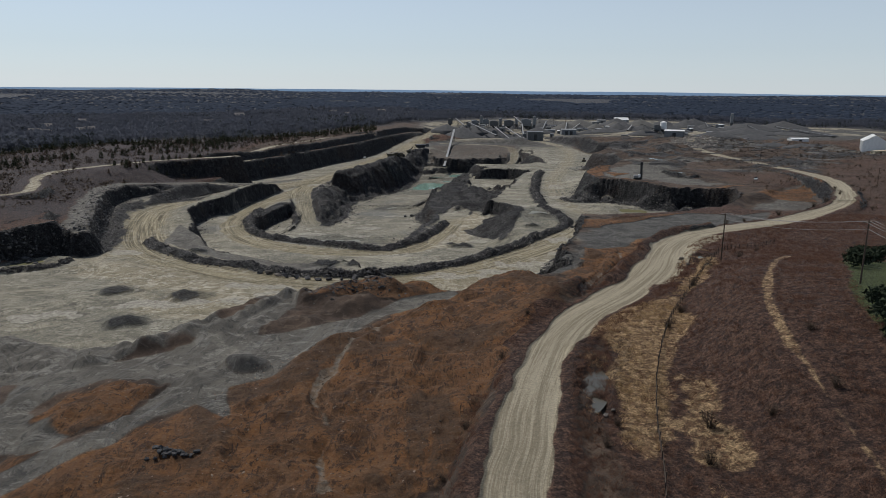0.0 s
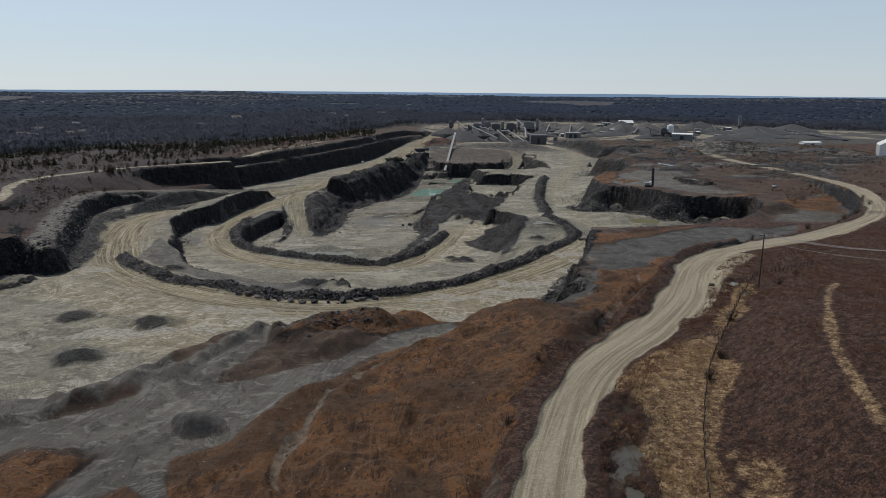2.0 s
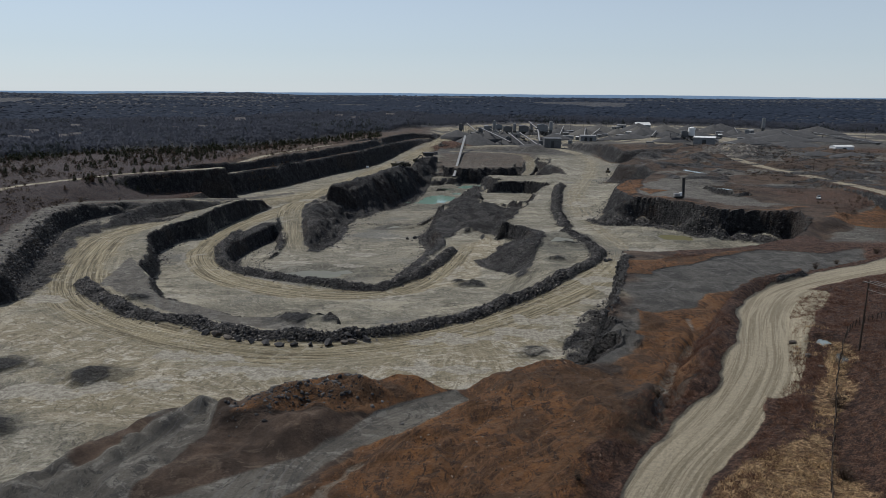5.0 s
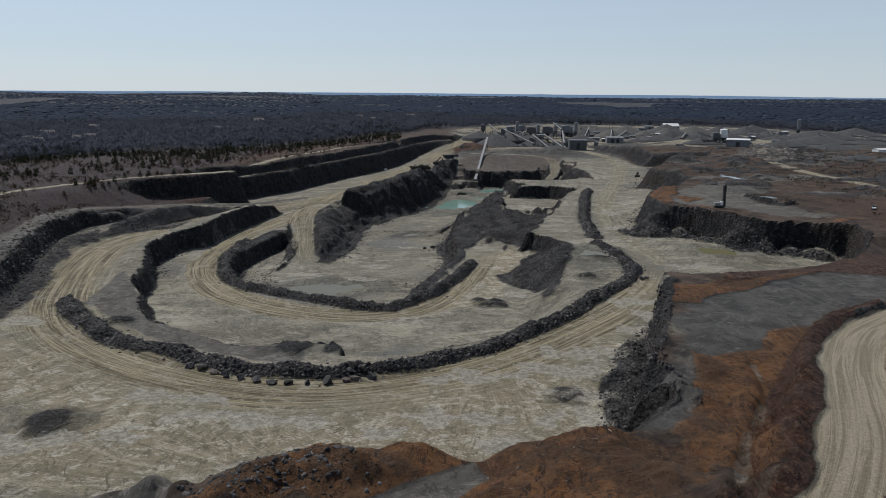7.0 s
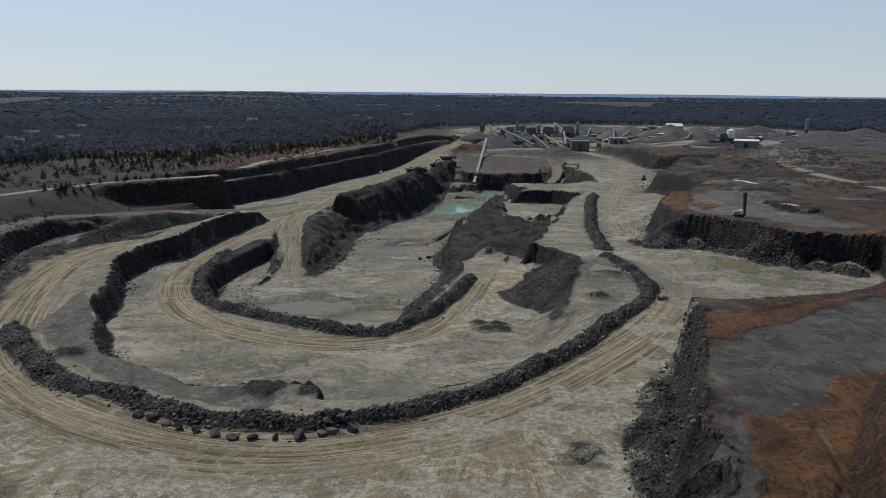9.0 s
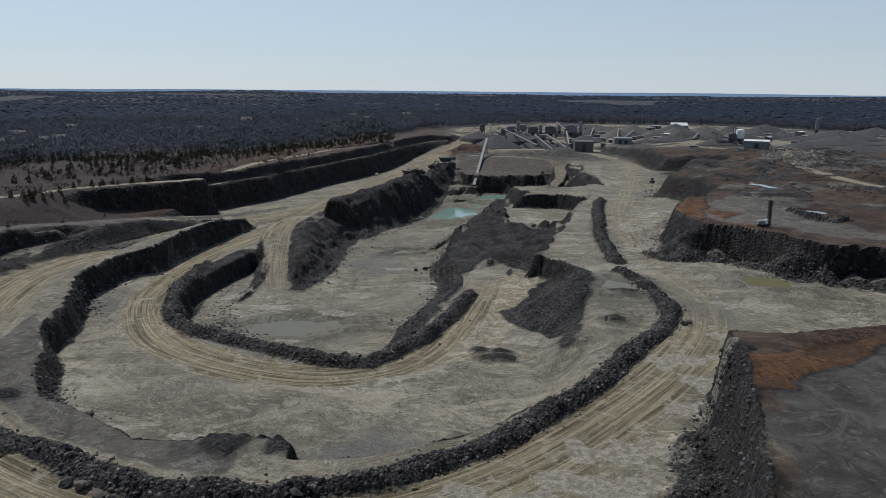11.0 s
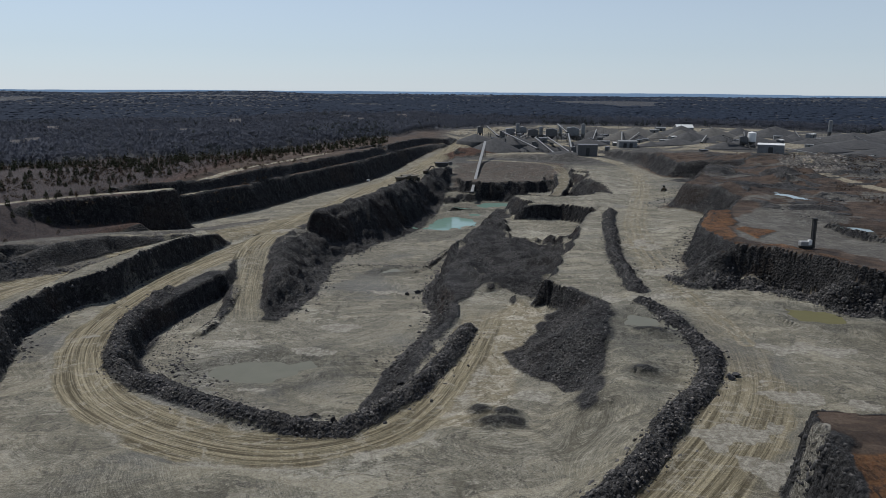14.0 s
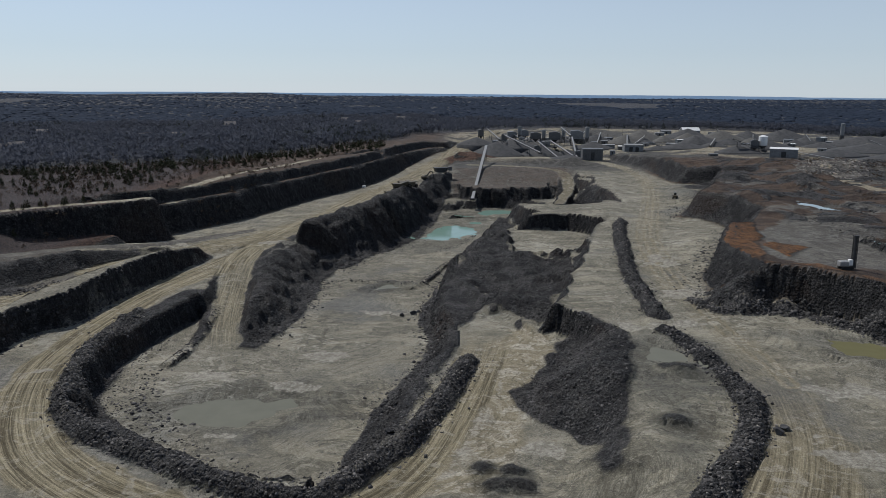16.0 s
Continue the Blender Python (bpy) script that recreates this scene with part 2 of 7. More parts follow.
    base = mix_of(nt, edge(masks["green"], 0.3), base, mix_of(nt, fine, (0.05, 0.07, 0.02), (0.10, 0.115, 0.04)))
    # woodland floor, with some of the crowns' haze blue put into its colour
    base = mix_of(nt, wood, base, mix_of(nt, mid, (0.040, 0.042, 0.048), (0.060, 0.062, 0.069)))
    face = noise_of(nt, vec_scale(nt, pos, (0.5, 0.5, 0.22)), 1.0, 8, 0.75, 0.6)
    block = nt.nodes.new("ShaderNodeTexVoronoi")
    block.inputs["Scale"].default_value = 1.0
    nt.links.new(vec_scale(nt, pos, (0.55, 0.55, 0.3)), block.inputs["Vector"])
    shard = nt.nodes.new("ShaderNodeSeparateColor")
    nt.links.new(block.outputs["Color"], shard.inputs[0])
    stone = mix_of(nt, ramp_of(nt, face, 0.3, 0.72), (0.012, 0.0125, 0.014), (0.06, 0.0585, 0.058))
    stone = mix_of(nt, 0.7, stone, mix_of(nt, shard.outputs[0], (0.45, 0.45, 0.46), (1.5, 1.48, 1.45)), "MULTIPLY")
    cob = nt.nodes.new("ShaderNodeTexVoronoi")
    cob.inputs["Scale"].default_value = 1.15
    nt.links.new(pos, cob.inputs["Vector"])
    cobble = nt.nodes.new("ShaderNodeSeparateColor")
    nt.links.new(cob.outputs["Color"], cobble.inputs[0])
    stone = mix_of(nt, math_of(nt, "MULTIPLY", ramp_of(nt, mid, 0.42, 0.6), 0.9), stone, mix_of(nt, ramp_of(nt, cobble.outputs[0], 0.1, 0.95), (0.5, 0.5, 0.51), (1.5, 1.47, 1.44)), "MULTIPLY")
    stone = mix_of(nt, ramp_of(nt, grain, 0.60, 0.74), stone, (0.21, 0.20, 0.185))
    warm = math_of(nt, "MULTIPLY", ramp_of(nt, big, 0.52, 0.62), 0.14)
    stone = mix_of(nt, warm, stone, (0.13, 0.075, 0.04))
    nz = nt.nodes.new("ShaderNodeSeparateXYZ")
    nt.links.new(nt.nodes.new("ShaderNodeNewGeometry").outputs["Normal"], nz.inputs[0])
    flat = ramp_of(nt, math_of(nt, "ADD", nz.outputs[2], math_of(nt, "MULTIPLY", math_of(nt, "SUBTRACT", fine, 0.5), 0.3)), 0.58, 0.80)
    chip = nt.nodes.new("ShaderNodeTexVoronoi")
    chip.inputs["Scale"].default_value = 1.9
    nt.links.new(pos, chip.inputs["Vector"])
    chips_of = nt.nodes.new("ShaderNodeSeparateColor")
    nt.links.new(chip.outputs["Color"], chips_of.inputs[0])
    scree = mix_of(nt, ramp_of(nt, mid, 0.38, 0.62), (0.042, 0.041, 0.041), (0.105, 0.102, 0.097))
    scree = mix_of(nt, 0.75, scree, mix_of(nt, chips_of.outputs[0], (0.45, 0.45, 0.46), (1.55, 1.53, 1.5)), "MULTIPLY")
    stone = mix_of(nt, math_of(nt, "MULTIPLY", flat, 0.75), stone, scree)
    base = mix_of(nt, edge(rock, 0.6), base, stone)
    base = mix_of(nt, masks["damp"], base, mix_of(nt, 1.0, base, mix_of(nt, fine, (0.5, 0.52, 0.55), (0.72, 0.73, 0.74)), "MULTIPLY"))
    base = mix_of(nt, math_of(nt, "MULTIPLY", edge(masks["silt"], 0.9), 0.8), base, mix_of(nt, ramp_of(nt, fine, 0.4, 0.62), (0.20, 0.185, 0.15), (0.36, 0.34, 0.285)))
    coarse = math_of(nt, "ADD", math_of(nt, "ADD", 0.17, math_of(nt, "MULTIPLY", rock, 0.4)), math_of(nt, "ADD", math_of(nt, "MULTIPLY", masks["pit"], 0.1), math_of(nt, "MULTIPLY", masks["scrub"], 0.5)), True)
    base = mix_of(nt, coarse, base, mix_of(nt, ramp_of(nt, grain, 0.4, 0.6), (0.45, 0.45, 0.45), (1.42, 1.42, 1.42)), "MULTIPLY")
    base = mix_of(nt, coarse, base, mix_of(nt, ramp_of(nt, grit, 0.40, 0.60), (0.42, 0.42, 0.42), (1.5, 1.5, 1.5)), "MULTIPLY")
    nt.links.new(base, bsdf.inputs["Base Color"])
    bsdf.inputs["Roughness"].default_value = 0.92
    bsdf.inputs["Specular IOR Level"].default_value = 0.25
    rough = math_of(nt, "ADD", math_of(nt, "MULTIPLY", rock, 1.4), math_of(nt, "ADD", math_of(nt, "ADD", math_of(nt, "MULTIPLY", masks["scrub"], 1.0), math_of(nt, "MULTIPLY", masks["red"], 1.5)), 0.3))
    lumps = math_of(nt, "ADD", math_of(nt, "MULTIPLY", fine, 1.0), math_of(nt, "ADD", math_of(nt, "MULTIPLY", grain, 0.4), math_of(nt, "MULTIPLY", grit, 0.5)))
    lumps = math_of(nt, "ADD", lumps, math_of(nt, "MULTIPLY", math_of(nt, "ADD", math_of(nt, "MULTIPLY", shard.outputs[1], 0.5), math_of(nt, "MULTIPLY", math_of(nt, "SUBTRACT", 0.6, cob.outputs["Distance"]), 0.9)), rock))
    height = math_of(nt, "MULTIPLY", lumps, rough)
    nt.links.new(bump_of(nt, height, 0.9, 1.6), bsdf.inputs["Normal"])
    return m


M_GROUND = ground_material()


# ---- the lie of the land ----
TAB = np.random.RandomState(11).rand(256, 256)


def vn(x, y, s, k=0):
    """Smooth value noise, 0 to 1, with cells of s metres."""
    u, v = x / s + 13.7 * k, y / s + 7.3 * k
    i, j = np.floor(u).astype(int), np.floor(v).astype(int)
    f, g = u - i, v - j
    f, g = f * f * (3 - 2 * f), g * g * (3 - 2 * g)
    i0, j0, i1, j1 = i % 256, j % 256, (i + 1) % 256, (j + 1) % 256
    return (TAB[i0, j0] * (1 - f) + TAB[i1, j0] * f) * (1 - g) + (TAB[i0, j1] * (1 - f) + TAB[i1, j1] * f) * g


def fbm(x, y, s, k=0, n=4):
    """Noise of n octaves about 0, roughly -0.5 to 0.5."""
    out = 0.0
    for o in range(n):
        out = out + (vn(x, y, s / 2 ** o, k + o) - 0.5) / 2 ** o
    return out


def ease(t):
    t = np.clip(t, 0, 1)
    return t * t * (3 - 2 * t)


def line_info(x, y, pts, closed=False):
    """Distance to a polyline, length along it, side, and the third value of its points there."""
    pts = [tuple(p) + (0.0,) * (3 - len(p)) for p in pts]
    if closed:
        pts = pts + pts[:1]
    best = np.full(x.shape, 1e9)
    along, value, side = np.zeros(x.shape), np.zeros(x.shape), np.zeros(x.shape)
    run = 0.0
    for (ax, ay, az), (bx, by, bz) in zip(pts[:-1], pts[1:]):
        dx, dy = bx - ax, by - ay
        n = math.hypot(dx, dy)
        t = np.clip(((x - ax) * dx + (y - ay) * dy) / (n * n), 0, 1)
        d = np.hypot(x - ax - t * dx, y - ay - t * dy)
        m = d < best
        best[m] = d[m]
        along[m] = run + t[m] * n
        value[m] = az + t[m] * (bz - az)
        side[m] = np.sign((x[m] - ax) * dy - (y[m] - ay) * dx)
        run += n
    return best, along, side, value


def inside(x, y, poly):
    out = np.zeros(x.shape, bool)
    for (ax, ay), (bx, by) in zip(poly, poly[1:] + poly[:1]):
        if ay == by:
            continue
        c = (ay > y) != (by > y)
        out ^= c & (x < (bx - ax) * (y - ay) / (by - ay) + ax)
    return out


def curve_through(pts, n=4):
    """A smooth polyline through the given points."""
    pts = [np.array(tuple(p) + (0.0,) * (3 - len(p)), float) for p in pts]
    q = [2 * pts[0] - pts[1]] + pts + [2 * pts[-1] - pts[-2]]
    out = []
    for a, b, c, d in zip(q[:-3], q[1:-2], q[2:-1], q[3:]):
        for i in range(n):
            t = i / n
            out.append(0.5 * (2 * b + (c - a) * t + (2 * a - 5 * b + 4 * c - d) * t * t + (3 * b - a - 3 * c + d) * t ** 3))
    return [tuple(p) for p in out + [pts[-1]]]


def shelf(x, y, h, poly, z, w, rag=1.2, k=0, stair=None, flute=0.0):
    """Sets the height inside a polygon to z, with a bank of width w round it."""
    sel = (x > min(p[0] for p in poly) - 60) & (x < max(p[0] for p in poly) + 60)
    sel &= (y > min(p[1] for p in poly) - 60) & (y < max(p[1] for p in poly) + 60)
    xs, ys = x[sel], y[sel]
    d, along = line_info(xs, ys, poly, True)[:2]
    d = np.where(inside(xs, ys, poly), -d, d) + rag * (fbm(xs, ys, 9, k, 2) * 2.2 + fbm(xs, ys, 30, k + 5, 2) * 2)
    ww = w(xs, ys) if callable(w) else w
    zz = z(xs, ys) if callable(z) else z
    rise = ease(d / ww)
    if stair is not None:
        two = 0.52 * ease(d / ww / 0.34) + 0.48 * ease((d / ww - 0.66) / 0.34)
        m = stair(xs, ys)
        rise = rise * (1 - m) + two * m
    rib = 0.0
    if flute:
        t = np.clip(d / ww, 0, 1)
        rib = flute * 4 * t * (1 - t) * (np.abs(vn(along, d, 4.6, k + 3) - 0.5) * 2 + 1.2 * np.abs(vn(along, d, 2.2, k + 4) - 0.5) - 0.75) * ease((ww - 3) / 5)
    h[sel] = zz + (h[sel] - zz) * rise + rib


def track(x, y, h, pts, half, bank, k=0):
    """Lays a road of that half width on the land, with banks to both sides."""
    sel = (x > min(p[0] for p in pts) - 60) & (x < max(p[0] for p in pts) + 60)
    sel &= (y > min(p[1] for p in pts) - 60) & (y < max(p[1] for p in pts) + 60)
    xs, ys = x[sel], y[sel]
    d, a, s, v = line_info(xs, ys, pts)
    d = d + fbm(xs, ys, 14, k, 2) * 2
    h[sel] = v + (h[sel] - v) * ease((d - half) / bank)


def berm(x, y, h, pts, high, half, k=0):
    sel = (x > min(p[0] for p in pts) - 12) & (x < max(p[0] for p in pts) + 12)
    sel &= (y > min(p[1] for p in pts) - 12) & (y < max(p[1] for p in pts) + 12)
    xs, ys = x[sel], y[sel]
    d = line_info(xs, ys, pts)[0] + fbm(xs, ys, 6, k, 2) * 1.6
    h[sel] += high * ease(1.15 - d / half) * (0.75 + 0.9 * vn(xs, ys, 5, k + 2) * 0.6)


def mound(x, y, h, cx, cy, r, high, k=0):
    d = np.hypot(x - cx, y - cy)
    sel = d < r * 1.6
    d = d[sel] / r + fbm(x[sel], y[sel], r * 0.8, k, 3) * 0.5
    h[sel] += high * np.clip(1 - d, 0, 1)


UPPER_FLOOR = [(-175, 176), (-105, 182), (-76, 166), (-68, 170), (-60, 184), (-50, 201), (-38, 200), (-26, 207), (-8, 212),
               (5, 211), (24, 213), (33, 226), (41, 243), (50, 268), (57, 296), (62, 311), (78, 309), (95, 315), (114, 322), (132, 336),
               (152, 362), (166, 385), (170, 402), (158, 409), (140, 412), (131, 418), (125, 433), (117, 447), (106, 452), (94, 449),
               (93, 462), (100, 490), (110, 510), (132, 555), (148, 580), (144, 612), (132, 636), (146, 654), (169, 702), (180, 735),
               (204, 738), (222, 768), (198, 771), (176, 775), (175, 803), (173, 879), (166, 941), (150, 1010), (60, 1030), (20, 1060), (-12, 1030),
               (-43, 918), (-69, 811), (-100, 731), (-122, 659), (-146, 612), (-168, 572), (-178, 552), (-168, 528),
               (-153, 500), (-160, 475), (-178, 466), (-187, 448), (-186, 412), (-161, 345), (-148, 300), (-160, 284), (-172, 270), (-230, 240)]
WEST_BENCH = [(-150, 306), (-164, 309), (-170, 328), (-188, 377), (-199, 419), (-197, 448), (-184, 470), (-180, 500), (-185, 530), (-175, 545),
              (-150, 500), (-160, 470), (-180, 460), (-180, 412), (-158, 345), (-146, 312)]
DUMP_BENCH = [(28, 196), (31, 206), (37, 218), (44, 226), (47, 233), (52, 254), (57, 272), (62, 286), (71, 292), (87, 298), (98, 305), (113, 309),
              (132, 304), (152, 314), (140, 292), (112, 275), (88, 257), (70, 236), (58, 218), (47, 200), (36, 186)]
EAST_POCKET = [(150, 330), (165, 363), (185, 378), (205, 410), (228, 432), (220, 392), (192, 350), (162, 316)]
NORTH_WEST_FLOOR = [(-168, 572), (-144, 612), (-122, 659), (-100, 731), (-69, 811), (-43, 918), (-12, 1030), (15, 1030), (-5, 920), (-22, 840),
                    (-30, 800), (-45, 750), (-60, 680), (-82, 615), (-95, 575), (-112, 562), (-135, 556)]
MIDDLE_FLOOR = [(-112, 566), (-124, 510), (-128, 457), (-135, 441), (-138, 414), (-128, 390), (-121, 372), (-117, 352), (-106, 334), (-100, 319),
                (-91, 307), (-80, 300), (-62, 288), (-52, 288), (-40, 289), (-28, 285), (-15, 287), (0, 293), (12, 304), (22, 322), (26, 342),
                (23, 356), (29, 371), (24, 388), (19, 402), (31, 420), (36, 440), (28, 462), (16, 481), (0, 520), (-30, 560), (-62, 600), (-95, 585)]
LOWER_FLOOR = [(-105, 436), (-100, 411), (-92, 397), (-81, 385), (-65, 374), (-48, 363), (-36, 357), (-28, 357), (-23, 368), (-19, 393), (-15, 415), (-7, 436), (-4, 462), (-9, 490),
               (-7, 520), (-3, 545), (4, 590), (16, 624), (22, 650), (27, 682), (46, 677), (75, 673), (92, 685), (95, 730), (92, 782), (97, 815), (77, 806), (30, 796),
               (2, 806), (-8, 788), (-14, 727), (-26, 666), (-38, 632), (-57, 583), (-62, 555), (-60, 494), (-66, 455), (-76, 450), (-86, 452), (-92, 487), (-97, 489), (-103, 455)]
RUBBLE_RIDGE = [(18, 480), (33, 458), (46, 497), (60, 540), (62, 556), (40, 562), (30, 568), (30, 600), (34, 632), (46, 640), (30, 690), (20, 640), (8, 570), (4, 520)]
CENTRE_FLOOR = [(36, 630), (69, 631), (84, 615), (75, 593), (66, 562), (47, 566), (33, 567)]
RIGHT_SLAB = [(41, 449), (56, 425), (63, 432), (74, 520), (84, 579), (96, 615), (92, 625), (80, 590), (64, 535), (49, 482)]
MAIN_ROAD = curve_through([(86, 425, 0), (84, 395, 0), (77, 364, 0), (66, 340, 0), (48, 314, 0), (22, 284, 0), (2, 267, 0), (-16, 258, 0), (-33, 254, 0), (-52, 256, 0), (-72, 263, 0.4), (-95, 277, 0.2),
                           (-117, 297, 0), (-134, 325, -0.3), (-149, 365, -1), (-160, 405, -2), (-162, 432, -3.5), (-158, 467, -5), (-150, 505, -7),
                           (-137, 545, -8.3), (-118, 578, -9), (-93, 615, -9.3), (-74, 680, -8.5), (-60, 747, -8), (-42, 812, -7), (-18, 920, -4), (5, 1035, 2),
                           (28, 1150, 6), (60, 1330, 9)])
LOOP_ROAD = curve_through([(-82, 640, -9.2), (-92, 590, -10), (-106, 545, -11), (-117, 500, -11.3), (-120, 455, -11), (-117, 418, -10.5), (-107, 390, -10), (-92, 366, -9.5), (-72, 349, -9), (-50, 338, -8.6),
                           (-32, 336, -8.6), (-15, 345, -9), (-4, 363, -9.5), (4, 393, -10), (11, 428, -10.8), (17, 462, -11.4)])
RAMP_ROAD = curve_through([(-97, 575, -10.4), (-97, 550, -11.6), (-90, 508, -14.4), (-82, 470, -17), (-72, 438, -18.1)])
TERRACE_ROAD = curve_through([(74, 730, -18), (86, 770, -14), (97, 803, -9), (102, 846, -4), (96, 878, -1), (60, 897, 0), (20, 905, 0)])
EAST_ROAD = curve_through([(84, 395, 0), (85, 455, -0.5), (85, 501, -1), (101, 570, -1), (125, 655, -2), (145, 735, -2), (160, 815, -1), (158, 880, 1), (142, 926, 3), (110, 940, 4), (60, 950, 3), (20, 975, 0), (-8, 985, -1)])
HILL_ROAD = curve_through([(2, 40, 23), (4, 62, 22.6), (6, 80, 22.2), (9, 91, 22), (11, 101, 21.8), (16, 119, 21.4), (23, 139, 20.8), (32, 155, 20.5), (46, 172, 20.8), (58, 190, 21.6), (66, 207, 22), (75, 225, 21.2),
                           (90, 246, 20), (113, 264, 19), (139, 280, 18.5), (163, 299, 18.7), (189, 323, 19.3), (216, 366, 19), (238, 420, 18.2), (246, 470, 17.2),
                           (249, 532, 16), (253, 649, 14.5), (300, 800, 12.5), (420, 900, 12)])
UPPER_ROAD = curve_through([(-260, 340, 14), (-216, 368, 14.5), (-216, 390, 15), (-232, 425, 15.5), (-236, 462, 15.5), (-222, 500, 15), (-205, 535, 14.5), (-184, 560, 14), (-161, 583, 13.6), (-155, 602, 13.4), (-151, 640, 13.4), (-146, 690, 13.4), (-135, 728, 13.4), (-123, 770, 13), (-106, 830, 12.6), (-70, 892, 11)])
WEST_ROAD = curve_through([(-150, 300, 9.6), (-157, 314, 9.5), (-170, 346, 9.5), (-183, 381, 9.4), (-196, 420, 9), (-199, 440, 8.7), (-194, 463, 7.5), (-186, 479, 5.5), (-178, 500, 3), (-167, 532, -1), (-150, 558, -5), (-131, 591, -8.5), (-112, 618, -9.2)])
GREY_TRACK = curve_through([(-125, 108, 11), (-100, 116, 12.8), (-83, 126, 14), (-76, 131, 14.3), (-62, 139, 14.6), (-49, 146, 14.6), (-36, 153, 14.6), (-20, 165, 14.8), (-9, 177, 14.6), (0, 189, 14), (4, 195, 13.5)])
LOWER_TRACK = curve_through([(-70, 84, 15), (-60, 95, 15.2), (-57, 100, 15.2), (-54, 106, 15), (-48, 114, 14.8), (-41, 126, 14.5), (-38, 138, 14.4), (-36, 150, 14.4)])
SPOIL_TRACK = curve_through([(34, 205, 17.6), (42, 198, 18), (45, 186, 18.8), (40, 170, 19.8)])
STREAM = curve_through([(-12.5, 165), (-16.9, 154), (-20.5, 145), (-22.9, 132), (-25.2, 124), (-21.9, 115.4), (-19.7, 108), (-20.6, 102), (-19, 92)])
SPOIL_GREY = [(-82, 131), (-70, 140), (-58, 146), (-52, 162), (-43, 185), (-36, 185), (-36.8, 173), (-43.4, 155), (-32.7, 160), (-21, 170), (-5.5, 189), (4, 198), (6, 192), (0.4, 185),
              (-14.5, 170), (-22, 155), (-27, 148), (-30, 142), (-34, 133), (-42, 128), (-39, 116), (-46, 122), (-50, 115), (-53, 105), (-58, 98), (-64, 88), (-66, 96), (-60.6, 107), (-56, 116),
              (-52, 129.6), (-66, 133), (-72, 128), (-78, 119)]
ORANGE_CUT = [(49.5, 240), (53, 234), (67, 241), (74, 252), (86, 256), (96, 262), (82, 236), (66, 214), (56, 197), (44, 182), (34, 192), (45, 214)]
STRAW_AREA = [(32.5, 145), (37, 151), (47, 158.7), (54.5, 163.6), (60, 171), (69, 185), (76, 198), (77, 194), (68, 178), (56, 160), (51.3, 151), (53, 148), (51.5, 141), (45, 136),
              (39.6, 124), (38.6, 117.5), (36, 112), (34, 104), (31, 96), (26, 90), (24.5, 98), (26.5, 108), (29, 118), (31.5, 126), (31, 134)]
STRAW_LINE = curve_through([(29, 78), (28.6, 87), (26.5, 96), (25.5, 106), (28, 116), (32, 128), (37, 140), (45, 154), (56, 172), (66, 188), (75, 203)])
HILL_TRACK = curve_through([(50, 76), (52.6, 93), (54, 101), (55.4, 111), (58, 121), (60.5, 129), (65, 139), (73.4, 155), (85, 174), (96, 190)])
EAST_WHEELS = curve_through([(86, 385), (86.7, 403), (85.4, 421), (86, 455), (88.4, 491), (99, 565), (121, 645), (142, 720), (157, 780), (163, 850), (160, 892)])
BERMS = [([(-128, 320), (-123, 313), (-105, 293), (-94, 283), (-85, 279)], 1.9, 3.6),
         (curve_through([(-80, 278), (-67, 271), (-55, 266), (-44, 264), (-32, 263), (-23, 265), (-11, 269), (-1, 275), (9, 282), (21, 295), (36, 313), (48, 332), (56, 344),
                         (65, 357), (71, 371), (72, 388), (70, 410), (67, 424)], 2), 1.9, 3.3),
         (curve_through([(69, 440), (71, 472), (75, 507), (82, 545), (90, 590), (97, 612)], 2), 2.2, 3.3),
         (curve_through([(-112, 470), (-111, 432), (-102, 402), (-96, 388), (-84, 375), (-66, 364), (-49, 354), (-36, 347), (-24, 347), (-16, 357), (-8, 369), (0, 393), (8, 425)], 2), 2.2, 3.6),
         ([(86, 458), (90, 446), (106, 446), (117, 441), (123, 428), (132, 412), (150, 404), (160, 398)], 1.3, 2.8),
         ([(-168, 281), (-158, 292), (-148, 306)], 1.3, 3.0),
         (curve_through([(-66, 148), (-57, 158), (-51, 173), (-45, 184), (-37, 182)], 2), 1.2, 3.0),
         ([(-34, 180), (-28, 185), (-22, 188), (-14, 189)], 2.6, 5.0), ([(62, 214), (70, 232), (84, 250), (104, 266)], 1.6, 3.0),
         ([(44, 182), (50, 195), (58, 210)], 1.5, 3.5), (curve_through([(57, 229), (54.5, 217), (49.5, 207), (42, 193), (36, 182)]), 0.9, 2.4), ([(-62, 556), (-48, 560), (-36, 558), (-10, 553)], 0.9, 2.0), ([(-12, 555), (-6, 575), (0, 596), (8, 612), (16, 624)], 1.4, 2.6),
         ([(30, 230), (36, 244), (43, 262), (50, 286)], 1.0, 5.0), ([(-92, 492), (-89.5, 480), (-88, 465), (-87.5, 450), (-89, 437)], 1.2, 2.6),
         ([(-8, 640), (4, 655), (14, 680), (20, 705)], 1.2, 2.5)]
SPOIL_EDGE = curve_through([(-110, 128), (-98, 133), (-84, 138), (-72, 141), (-64, 147), (-58, 152), (-53, 158), (-49, 166), (-45, 176), (-40, 183)])
RILL = curve_through([(61, 232), (59.5, 225), (58, 219), (52, 207), (46, 197), (41, 187), (36, 176), (34, 168)])
GULLIES = [(STREAM, 0.8, 2.6), (RILL, 0.5, 2.0), (curve_through([(-57, 100), (-50, 113), (-44, 124), (-40, 128)]), 0.3, 1.2), ([(-8, 150), (-4, 140), (-6, 128), (-2, 116)], 0.7, 2.0),
           ([(8, 178), (2, 164), (4, 150)], 0.8, 2.2), ([(-34, 118), (-37, 108), (-33, 98)], 0.6, 1.8)]
